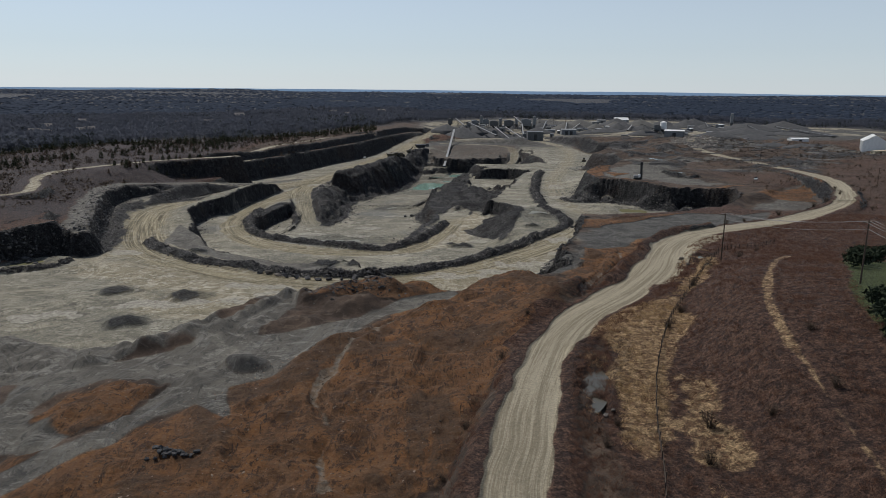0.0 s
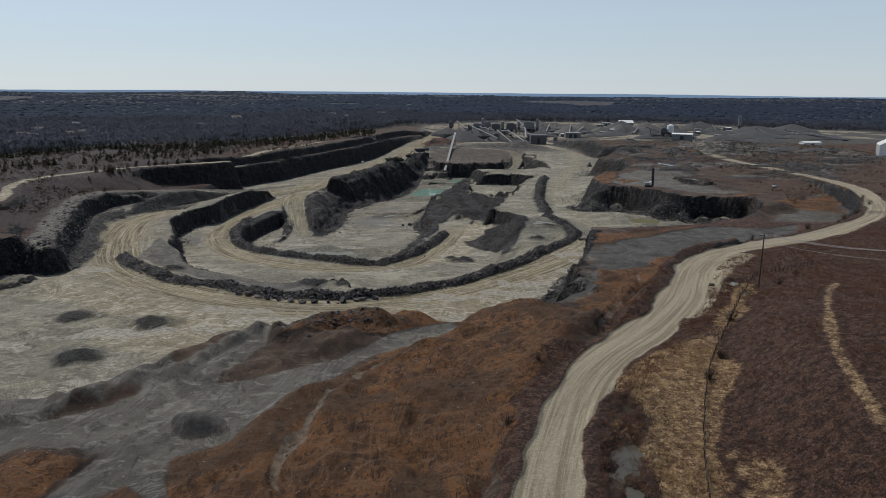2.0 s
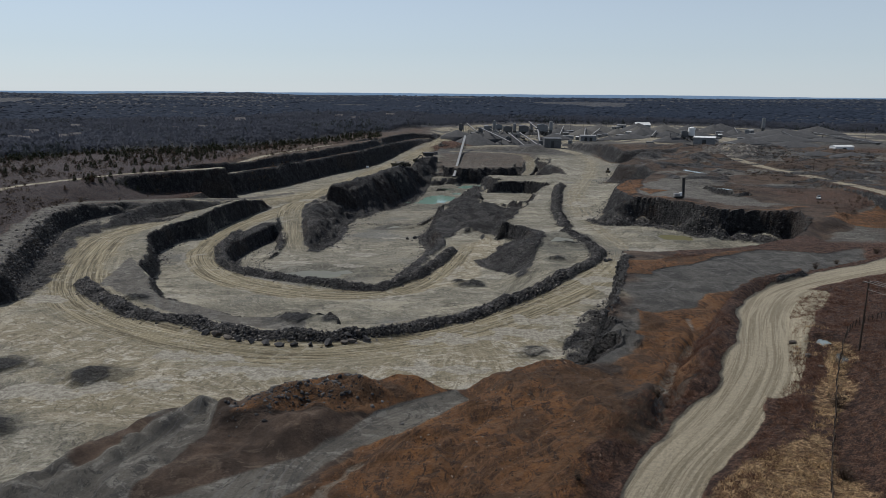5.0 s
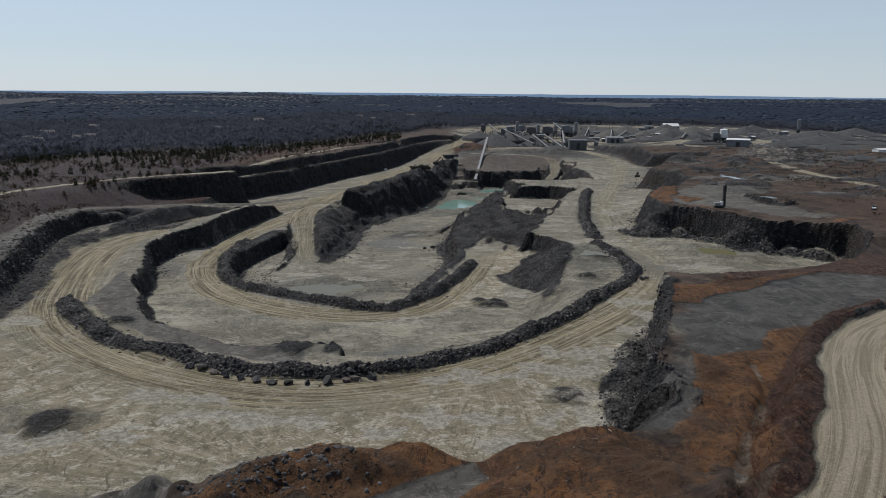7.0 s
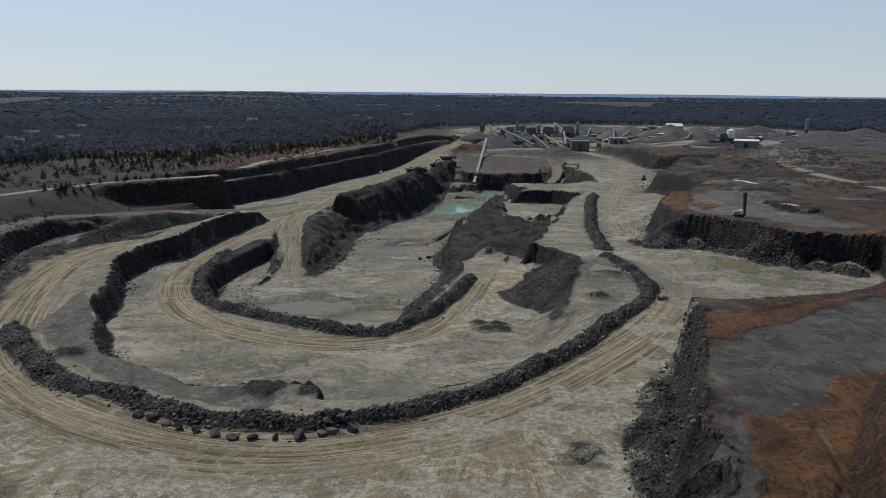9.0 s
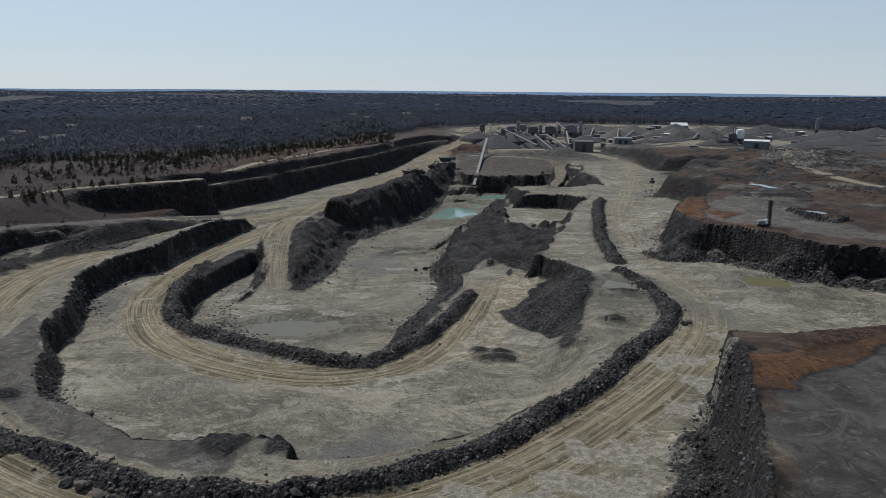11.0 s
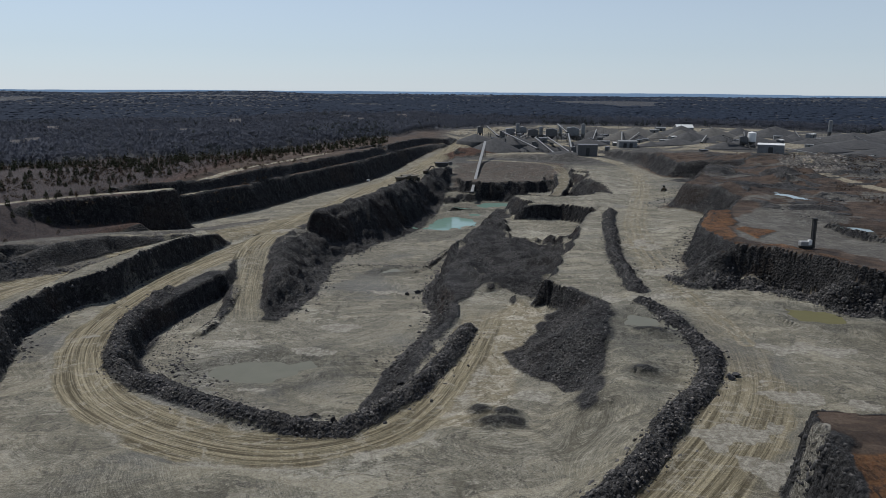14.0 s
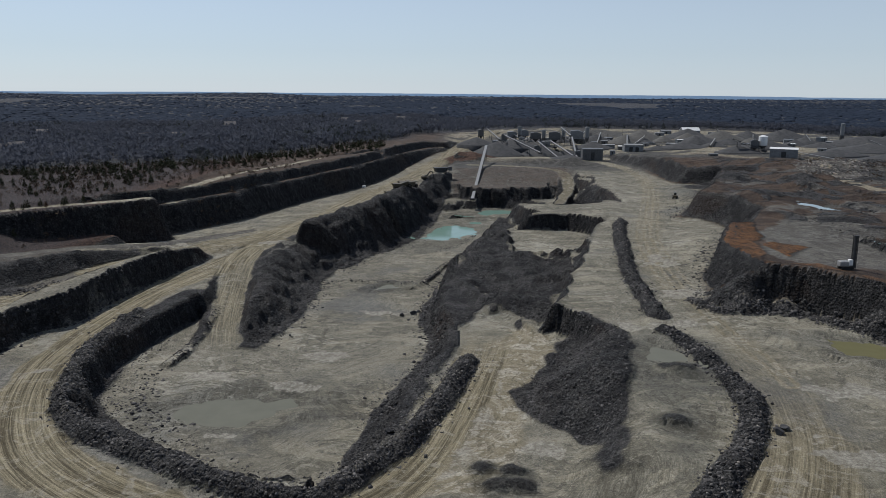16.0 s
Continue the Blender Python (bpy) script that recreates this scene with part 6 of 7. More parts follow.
row = [(-67, 267.5, 1.6, 0), (-63, 267, 1.9, 1), (-59.5, 265, 1.4, 1), (-56, 262.6, 1.6, 0), (-52, 261.6, 1.2, 0), (-47.5, 260.4, 1.6, 0), (-43.6, 259.6, 1.5, 0), (-39.6, 259.4, 1.5, 0), (-35, 259.4, 1.3, 0), (-30.4, 260, 1.8, 0),
       (-26, 261.6, 1.4, 1), (-23.6, 262.4, 1.3, 1), (-20, 263.6, 1.8, 0), (-22, 265.6, 1.4, 1), (-25, 264.6, 1.3, 0)]
for i, (x, y, r, t) in enumerate(row):
    boulder(x, y - 2.6, r, 20 + i, "tan weathered boulder beside the haul road" if t else "dark angular boulder beside the haul road", bool(t))
for i, (x, y, r) in enumerate([(71.8, 359.2, 1.5), (73.6, 361.4, 1.2), (-128, 322, 1.2), (-14, 375, 1.3), (-12, 377, 1.6), (-17, 496, 1.3), (-13, 499, 1.6), (-11, 503, 1.2), (-98, 394, 1.0), (-163, 280, 1.5), (-160, 278, 1.2), (-157, 277, 1.4)]):
    boulder(x, y, r, 60 + i, "dark boulder on the quarry floor", False, "single boulders on the quarry floor")
for i, (x, y, r) in enumerate([(70, 200, 1.0), (69, 192, 0.9), (23, 101, 0.7), (24.5, 102.5, 0.6), (68, 186, 0.5)]):
    boulder(x, y, r, 80 + i, "pale boulder beside the ditch", True, "boulders beside the ditch")
hx, hy = rs.normal(-43.0, 1.7, 46), rs.normal(101, 0.9, 46)
for i in range(26):
    boulder(hx[i], hy[i], rs.uniform(0.35, 0.75), 100 + i, "slate-grey broken stone in a small heap", False, "small heap of grey stones")


# ---- standing water ----
WATER = {"teal": (water_material("teal_sump_water", (0.21, 0.33, 0.275)), "pale teal sump water in the quarry bottom"), "mud": (water_material("muddy_water", (0.17, 0.168, 0.13), 0.3, 1.12), "shallow muddy puddle on the quarry floor"),
         "olive": (water_material("olive_water", (0.165, 0.155, 0.08), 0.25, 1.2), "shallow olive-yellow puddle"), "blue": (water_material("pale_pond_water", (0.24, 0.29, 0.29)), "pale blue settling pond in red soil"),
         "slate": (water_material("ditch_water", (0.085, 0.08, 0.062), 0.12), "still dark water in the roadside ditch"), "pale": (water_material("silty_water", (0.36, 0.34, 0.28), 0.2), "pale silty puddle on the dirt road")}
for cx, cy, a, b, turn, level, kind in POOLS:
    bm = bmesh.new()
    ring = []
    for i in range(64):
        t = i * math.tau / 64
        r = 1.6 + 0.1 * math.sin(3 * t + cx)
        ring.append(bm.verts.new((r * a * math.cos(t), r * b * math.sin(t), 0)))
    bm.faces.new(ring)
    o = part("puddle" if max(a, b) < 9 else "pond", bm, WATER[kind][0])
    o.matrix_world = pose(cx, cy, level, 0, 0, turn)
    tagged(o, WATER[kind][1], "water", kind="structure")


# ---- quarry works, machines, buildings ----
def conveyor(a, b, width=1.6, legs=3, pale=True, label="", truss=1.6):
    """An inclined belt conveyor with a truss gallery, cover and trestle legs."""
    a, b = Vector(a), Vector(b)
    flat = Vector((b.x - a.x, b.y - a.y, 0))
    yaw, length, rise = math.atan2(flat.y, flat.x), flat.length, b.z - a.z
    t = thing("belt_conveyor", Matrix.Translation(a) @ Matrix.Rotation(yaw, 4, "Z"), label or "dusty grey inclined belt conveyor on steel legs", "conveyor", "belt conveyors of the stone plant")
    end = Vector((length, 0, rise))
    up = Vector((-rise, 0, length)).normalized()
    bm = bmesh.new()
    for y in (-width / 2, width / 2):
        for o in (0, truss):
            bar(bm, Vector((0, y, 0)) + up * (o - truss), end + Vector((0, y, 0)) + up * (o - truss), 0.16, 0.16)
        n = max(4, int(length / (truss * 1.6)))
        for i in range(n):
            p, q = Vector((0, y, 0)).lerp(end + Vector((0, y, 0)), i / n), Vector((0, y, 0)).lerp(end + Vector((0, y, 0)), (i + 1) / n)
            bar(bm, p - up * truss * (i % 2), q - up * truss * ((i + 1) % 2), 0.1, 0.1)
    part("truss", bm, M_GREY_STEEL, t)
    bm = bmesh.new()
    bar(bm, up * 0.15, end + up * 0.15, width * 1.05, 0.25)
    part("belt_cover", bm, M_PALE_STEEL if pale else M_DARK_STEEL, t)
    bm = bmesh.new()
    rod(bm, end + Vector((0.4, -width * 0.55, 0)), end + Vector((0.4, width * 0.55, 0)), 0.55, n=12)
    part("head_drum", bm, M_DARK_STEEL, t)
    for i in range(legs):
        f = (i + 1) / (legs + 0.35)
        top = end * f - up * truss
        base = ground_z(*(a + Matrix.Rotation(yaw, 3, "Z") @ Vector((top.x, 0, 0))).xy) - a.z - 0.2
        if top.z - base < 1:
            continue
        bm = bmesh.new()
        for y in (-1, 1):
            bar(bm, top + Vector((0, y * width * 0.45, 0)), Vector((top.x, y * (width * 0.45 + 0.12 * (top.z - base)), base)), 0.28, 0.28)
        for k in range(1, 4):
            z = base + (top.z - base) * k / 4
            w = width * 0.45 + 0.12 * (top.z - z)
            bar(bm, (top.x, -w, z), (top.x, w, z), 0.14, 0.14)
        part("trestle_leg", bm, M_DARK_STEEL, t)
    bm = bmesh.new()
    box(bm, (1.2, 0, -0.4), (4.5, width * 1.8, 1.6), bevel=0.15)
    part("feed_hopper", bm, M_DARK_STEEL, t)
    return t


def screen_tower(x, y, w, d, h, turn=0, pale=False, label="grey steel screening tower with open legs"):
    z = ground_z(x, y)
    t = thing("screening_tower", pose(x, y, z, 0, 0, turn), label, "tower", "screening towers of the stone plant")
    for sx in (-1, 1):
        for sy in (-1, 1):
            bm = bmesh.new()
            bar(bm, (sx * w * 0.45, sy * d * 0.45, -0.6), (sx * w * 0.45, sy * d * 0.45, h * 0.45), 0.4, 0.4)
            part("leg", bm, M_DARK_STEEL, t)
    bm = bmesh.new()
    for s in (-1, 1):
        bar(bm, (-w * 0.45, s * d * 0.45, 0.3), (w * 0.45, s * d * 0.45, h * 0.55), 0.18, 0.18)
        bar(bm, (s * w * 0.45, -d * 0.45, h * 0.55), (s * w * 0.45, d * 0.45, 0.3), 0.18, 0.18)
    part("bracing", bm, M_DARK_STEEL, t)
    bm = bmesh.new()
    box(bm, (0, 0, h * 0.42), (w * 1.15, d * 1.15, 0.3))
    part("deck", bm, M_GREY_STEEL, t)
    bm = bmesh.new()
    profile(bm, [(-w / 2, h * 0.44), (w / 2, h * 0.44), (w / 2, h * 0.88), (w * 0.1, h), (-w / 2, h * 0.94)], -d / 2, d / 2)
    part("housing", bm, M_SHEET if pale else M_GREY_STEEL, t)
    for s in (-1, 1):
        bm = bmesh.new()
        for i in range(5):
            px = -w * 0.56 + i * w * 0.28
            bar(bm, (px, s * d * 0.57, h * 0.43), (px, s * d * 0.57, h * 0.43 + 1.1), 0.08, 0.08)
        bar(bm, (-w * 0.56, s * d * 0.57, h * 0.43 + 1.1), (w * 0.56, s * d * 0.57, h * 0.43 + 1.1), 0.08, 0.08)
        part("handrail", bm, M_GREY_STEEL, t)
    bm = bmesh.new()
    profile(bm, [(-w * 0.3, h * 0.42), (w * 0.3, h * 0.42), (0.5, h * 0.15), (-0.5, h * 0.15)], -d * 0.3, d * 0.3)
    part("chute", bm, M_DARK_STEEL, t)
    return t


def gable_shed(x, y, w, d, h, rise, turn=0, wall=None, roof=None, label="white metal shed with a low gable roof", doors=1, name="metal_shed"):
    z = ground_z(x, y)
    t = thing(name, pose(x, y, z, 0, 0, turn), label, "building")
    bm = bmesh.new()
    pts = [(-d / 2, -1.0), (d / 2, -1.0), (d / 2, h), (0, h + rise), (-d / 2, h)]
    a = [bm.verts.new((-w / 2, p, q)) for p, q in pts]
    b = [bm.verts.new((w / 2, p, q)) for p, q in pts]
    bm.faces.new(a)
    bm.faces.new(b[::-1])
    for i in range(5):
        if i not in (2, 3):
            bm.faces.new((a[i], b[i], b[(i + 1) % 5], a[(i + 1) % 5]))
    bmesh.ops.recalc_face_normals(bm, faces=bm.faces)
    for i in range(int(w / 1.2)):
        px = -w / 2 + (i + 0.5) * 1.2
        for s in (-1, 1):
            box(bm, (px, s * (d / 2 + 0.04), h / 2 - 0.5), (0.12, 0.08, h + 0.9))
    part("wall", bm, wall or M_WHITE, t)
    for s in (-1, 1):
        bm = bmesh.new()
        ang = math.atan2(rise, d / 2)
        L = math.hypot(rise, d / 2) + 0.5
        m = Matrix.Translation((0, s * (d / 4 + 0.12), h + rise / 2 + 0.06)) @ Matrix.Rotation(-s * ang, 4, "X") @ Matrix.Diagonal((w + 0.8, L, 0.16, 1))
        bmesh.ops.create_cube(bm, size=1, matrix=m)
        for i in range(int(w / 2)):
            m2 = Matrix.Translation((-w / 2 + 2 * i + 1, s * (d / 4 + 0.12), h + rise / 2 + 0.17)) @ Matrix.Rotation(-s * ang, 4, "X") @ Matrix.Diagonal((0.1, L, 0.08, 1))
            bmesh.ops.create_cube(bm, size=1, matrix=m2)
        part("roof_slope", bm, roof or M_WHITE, t)
    for i in range(doors):
        bm = bmesh.new()
        px = (i + 1) * w / (doors + 1) - w / 2
        box(bm, (px, -d / 2 - 0.06, h * 0.36), (min(4, w * 0.18), 0.16, h * 0.72), bevel=0.03)
        part("door", bm, M_DARK_STEEL, t)
    bm = bmesh.new()
    box(bm, (w / 2 + 0.06, 0, h * 0.36), (0.16, d * 0.26, h * 0.72), bevel=0.03)
    part("door", bm, M_DARK_STEEL, t)
    return t


def silo(x, y, r, h, label="white cylindrical silo on steel legs"):
    z = ground_z(x, y)
    t = thing("silo", pose(x, y, z), label, "silo")
    bm = bmesh.new()
    rod(bm, (0, 0, h * 0.45), (0, 0, h), r, n=24)
    rod(bm, (0, 0, h), (0, 0, h + r * 0.3), r, r * 0.3, 24)
    part("tank", bm, M_SHEET if r < 4 else M_WHITE, t)
    bm = bmesh.new()
    rod(bm, (0, 0, h * 0.2), (0, 0, h * 0.45), 0.5, r, 24)
    part("cone", bm, M_GREY_STEEL, t)
    for i in range(4):
        a = i * math.pi / 2 + 0.6
        bm = bmesh.new()
        bar(bm, (r * 0.95 * math.cos(a), r * 0.95 * math.sin(a), -0.5), (r * 0.95 * math.cos(a), r * 0.95 * math.sin(a), h * 0.5), 0.35, 0.35)
        part("leg", bm, M_DARK_STEEL, t)
    return t


def stockpile(x, y, r, h, seed, tan=False, lengthen=1.0, turn=0.0):
    """A conical heap of crushed stone with a slumped, uneven skirt."""
    rnd = random.Random(seed)
    bm = bmesh.new()
    rings, n = 14, 40
    rows = []
    for i in range(rings + 1):
        f = i / rings
        ring = []
        for j in range(n):
            a = j * math.tau / n
            wob = 1 + 0.10 * noise.noise((math.cos(a) * 1.5, math.sin(a) * 1.5, seed)) + 0.04 * noise.noise((math.cos(a) * 6, math.sin(a) * 6, seed + f))
            q = f * r * wob
            px, py = q * math.cos(a) * lengthen, q * math.sin(a)
            pz = h * (1 - f) ** 0.92 + h * 0.04 * noise.noise((px * 0.3, py * 0.3, seed)) * f
            if f > 0.99:
                pz = -7.0
            ring.append(bm.verts.new((px, py, pz)) if i else None)
        rows.append(ring)
    top = bm.verts.new((0, 0, h))
    for j in range(n):
        bm.faces.new((top, rows[1][j], rows[1][(j + 1) % n]))
        for i in range(1, rings):
            bm.faces.new((rows[i][j], rows[i + 1][j], rows[i + 1][(j + 1) % n], rows[i][(j + 1) % n]))
    o = part("stockpile", bm, M_GRAVEL_TAN if tan else M_GRAVEL, None, "", True)
    o.matrix_world = pose(x, y, ground_z(x, y) - 0.3, 0, 0, turn)
    return tagged(o, "cone of pale crushed stone in the plant yard" if tan else "cone of grey crushed stone in the plant yard", "stockpile", "stockpiles in the plant yard")


# the long conveyor out of the pit and the plant behind it
conveyor((18.5, 790, -15.5), (35.5, 935, 16.5), 2.3, 3, True, "long pale covered conveyor rising out of the pit", 2.6)
conveyor((93, 962, 7.5), (61.5, 1060, 19.5), 1.5, 3, True)
conveyor((111, 932, 2.2), (94, 1000, 16.7), 1.5, 2, True)
conveyor((126, 958, 5.0), (113.5, 1040, 14.6), 1.5, 2, True)
conveyor((139, 1058, 19.5), (133.5, 1105, 27.0), 1.4, 1, True)
conveyor((127, 938, 3.0), (139, 1050, 18.5), 1.5, 2, True)
conveyor((60, 1100, 11), (46, 1140, 22), 1.4, 1, True)
conveyor((309, 928, 14.5), (278, 932, 25.0), 2.4, 2, False)
conveyor((343, 838, 12.4), (323, 892, 16.0), 1.4, 5, True)
conveyor((352, 832, 11.5), (372, 826, 15.0), 1.8, 1, True)
conveyor((520, 905, 13), (470, 960, 22), 1.8, 2, True)
conveyor((438, 664, 15), (430, 652, 20), 1.6, 1, True, "cream-coloured short plant conveyor")
for x, y, w, d, h, pale in ((38, 1150, 7, 6, 15, False), (78, 1150, 12, 8, 13, True), (104, 1110, 13, 8, 14, False), (124, 1085, 14, 9, 16, False), (150, 1085, 15, 10, 18, True), (97, 1180, 10, 8, 14, True), (132, 960, 8, 6, 10, False), (300, 934, 8, 6, 13, False), (62, 1065, 6, 5, 14, False), (94, 1004, 6, 5, 12, False)):
    screen_tower(x, y, w, d, h, 8 * math.sin(x), pale)
for i, (x, y, w, d, h) in enumerate(((70, 1090, 8, 6, 5), (110, 1060, 10, 6, 6), (88, 1120, 7, 5, 7), (160, 1110, 9, 7, 6), (172, 1090, 6, 5, 4), (118, 1140, 12, 6, 5), (150, 1010, 7, 5, 4), (170, 975, 5, 4, 3.5), (52, 1075, 6, 5, 5), (186, 1100, 8, 6, 5), (210, 1060, 10, 4, 3),
                                       (236, 1075, 9, 4, 3), (262, 1190, 12, 6, 4), (290, 1230, 12, 6, 4), (370, 1250, 10, 6, 4), (250, 905, 8, 4, 3), (336, 930, 7, 4, 3), (380, 960, 8, 4, 3))):
    gable_shed(x, y, w, d, h, 0.4, 25 * math.sin(i * 1.7), M_SHEET if i % 3 else M_GREY_STEEL, M_PALE_STEEL if i % 4 == 1 else M_SHEET, "small metal plant building with a flat roof", 1, "plant_building")
for i, (x, y, h) in enumerate(((86, 1130, 20), (112, 1095, 17), (160, 1070, 22), (140, 1120, 18))):
    silo(x, y, 2.4, h, "slim grey plant silo on steel legs")
conveyor((70, 1040, 10), (52, 1010, 18), 1.2, 1, True)
conveyor((118, 1030, 8), (101, 1013, 15), 1.2, 1, True)
conveyor((176, 1090, 9), (190, 1140, 19), 1.2, 2, True)
conveyor((240, 1060, 9), (256, 1015, 15), 1.2, 1, True)
conveyor((360, 1040, 10), (342, 1002, 17), 1.2, 1, False)
conveyor((90, 1125, 10), (78, 1152, 16), 1.2, 1, True)
conveyor((150, 1078, 14), (126, 1086, 18), 1.2, 1, True)
conveyor((205, 1060, 9), (216, 1108, 18), 1.2, 2, True)
conveyor((262, 1060, 9), (279, 1050, 18), 1.2, 1, True)
conveyor((316, 1085, 9), (330, 1110, 19), 1.2, 2, True)
conveyor((160, 1150, 9), (186, 1205, 20), 1.2, 2, True)
gable_shed(140, 962, 17, 9, 8, 0.8, 2, M_SHEET, M_SHEET, "grey sheet-metal crusher house", 1)
gable_shed(140, 932, 20, 9, 11, 0.8, 2, M_GREY_STEEL, M_SHEET, "grey sheet-metal crusher house", 1)
gable_shed(197, 1000, 20, 12, 7, 1.0, 0, M_SHEET, M_PALE_STEEL, "low grey metal shed with a pale roof", 2)
gable_shed(176, 1040, 20, 6, 4, 0.6, 0, M_SHEET, M_PALE_STEEL, "low grey metal shed with a pale roof", 1)
gable_shed(304, 878, 23, 13, 7.5, 1.2, -24, M_SHEET, M_WHITE, "grey corrugated metal shed with a shallow roof", 1)
gable_shed(340, 1255, 24, 16, 6.5, 4, 0, M_SHEET, M_WHITE, "pale gabled workshop behind the stockpiles", 2)
gable_shed(310, 1270, 14, 10, 5, 1, 0, M_SHEET, M_PALE_STEEL, "small grey metal shed", 1)
gable_shed(434, 690, 33, 20, 10, 5.5, 62, M_WHITE, M_WHITE, "large white metal barn with a bright gable roof", 1)
gable_shed(428, 820, 22, 9, 4, 1, 10, M_WHITE, M_WHITE, "long low white metal shed", 1)
gable_shed(415, 650, 16, 4, 3, 0.5, 20, M_TAN_PAINT, M_TAN_PAINT, "cream-painted plant container in the yard", 1)
gable_shed(436, 640, 9, 8, 9, 0.6, 20, M_TAN_PAINT, M_TAN_PAINT, "cream-painted plant housing in the yard", 1)
silo(309, 936, 4.2, 16)
silo(452, 1060, 2.2, 24, "tall slim grey silo")
for i, (x, y, r, h, tan, ln) in enumerate(((50, 1005, 33, 16, 0, 1), (100, 1012, 28, 12.5, 0, 1), (118, 938, 14, 4, 0, 1.5), (215, 1110, 26, 12, 1, 1), (245, 1150, 30, 14, 1, 1.3), (280, 1050, 20, 11, 0, 1.0), (298, 1090, 22, 9, 0, 1.2), (330, 1110, 26, 13, 1, 1.6), (285, 935, 17, 8, 0, 1.4), (410, 1130, 26, 13, 0, 1), (380, 1150, 24, 12, 0, 1),
                                           (470, 1040, 34, 12, 0, 1.7), (430, 960, 30, 9, 0, 1.8), (400, 870, 24, 7, 0, 1.9), (500, 950, 30, 9, 0, 1.6), (350, 720, 12, 4, 0, 2.2), (372, 705, 12, 4, 0, 2.0), (560, 1120, 30, 12, 0, 1.4), (190, 1210, 24, 13, 1, 1), (228, 1010, 14, 5, 0, 1.5), (72, 1035, 24, 11, 0, 1.3), (128, 1010, 18, 8, 0, 1.2), (160, 1035, 20, 8, 0, 1.4), (182, 1130, 24, 11, 0, 1.2), (255, 1010, 20, 7, 0, 1.6), (340, 1000, 24, 9, 0, 1.5), (310, 1170, 28, 13, 0, 1.2), (440, 1180, 30, 13, 0, 1.2), (365, 905, 20, 7, 0, 1.8), (30, 1075, 22, 10, 0, 1.2))):
    stockpile(x, y, r, h, i + 1, bool(tan), ln, 20 * math.sin(i * 2.1))
for i, (x, y, r, h) in enumerate(((92, 1062, 15, 8), (205, 1035, 13, 6.5), (232, 1085, 16, 8), (262, 1110, 15, 8), (292, 1020, 13, 6), (318, 1050, 15, 7), (352, 1065, 16, 8), (390, 1040, 15, 7), (420, 1080, 17, 8), (300, 1140, 18, 9), (355, 1190, 18, 9), (404, 1010, 14, 6), (450, 1000, 16, 7), (480, 1090, 18, 8), (140, 1150, 14, 8), (170, 1180, 16, 8))):
    stockpile(x, y, r, h, i + 60, i % 3 == 0, 1.0 + 0.25 * (i % 3), 30 * i)
    if i % 2 == 0:
        z = ground_z(x, y)
        conveyor((x - 22 + 3 * i, y - 14, z + 1.5), (x, y, z + h + 2.5), 1.1, 2, True)
for i, (x, y, w, d, h) in enumerate(((190, 1020, 9, 5, 4), (225, 1060, 8, 5, 3.5), (248, 1030, 11, 6, 4), (270, 1075, 8, 5, 4), (325, 1015, 9, 5, 3.5), (345, 1035, 12, 6, 4.5), (372, 1010, 8, 5, 4), (398, 1075, 10, 6, 4.5), (432, 1045, 9, 5, 4), (460, 1120, 14, 7, 5), (205, 1160, 10, 6, 5), (500, 1060, 12, 6, 4))):
    gable_shed(x, y, w, d, h, 0.6, 40 * math.sin(i * 2.3), M_SHEET if i % 2 else M_GREY_STEEL, (M_WHITE, M_SHEET, M_PALE_STEEL)[i % 3], "low metal plant building among the stockpiles", 1, "plant_building")


def haul_truck(x, y, turn, label="dusty yellow haul truck parked in a row"):
    z = ground_z(x, y)
    t = thing("haul_truck", pose(x, y, z, 0, 0, turn), label, "truck", "parked haul trucks")
    bm = bmesh.new()
    box(bm, (0, 0, 1.75), (8.2, 2.2, 0.9), bevel=0.1)
    box(bm, (3.6, 0, 2.2), (1.9, 4.2, 1.4), bevel=0.2)
    part("chassis", bm, M_YELLOW, t)
    bm = bmesh.new()
    profile(bm, [(-4.6, 3.6), (-3.6, 2.2), (1.6, 2.4), (2.0, 4.5), (4.5, 4.8), (4.5, 5.0), (1.8, 4.9), (1.2, 4.4), (-4.9, 4.6)], -2.5, 2.5)
    part("dump_body", bm, M_YELLOW, t)
    bm = bmesh.new()
    box(bm, (2.7, 1.1, 3.6), (1.5, 1.6, 1.5), bevel=0.15)
    cab = part("cab", bm, M_YELLOW, t)
    bm = bmesh.new()
    box(bm, (3.47, 1.1, 3.8), (0.06, 1.4, 0.8))
    part("windscreen", bm, M_GLASS, cab)
    for px in (3.0, -2.4):
        for s in (-1, 1):
            bm = bmesh.new()
            rod(bm, (px, s * 1.5, 1.25), (px, s * 2.45, 1.25), 1.25, n=18)
            wheel = part("wheel", bm, M_RUBBER, t)
            bm = bmesh.new()
            rod(bm, (px, s * 2.40, 1.25), (px, s * 2.5, 1.25), 0.6, n=12)
            part("rim", bm, M_YELLOW, wheel)
    return t


truck = haul_truck(-43, 746, 30)
for i, (x, y) in enumerate(((-38, 752), (-34, 760), (-29, 767))):
    copy_thing(truck, pose(x, y, ground_z(x, y), 0, 0, 28 + 3 * i))


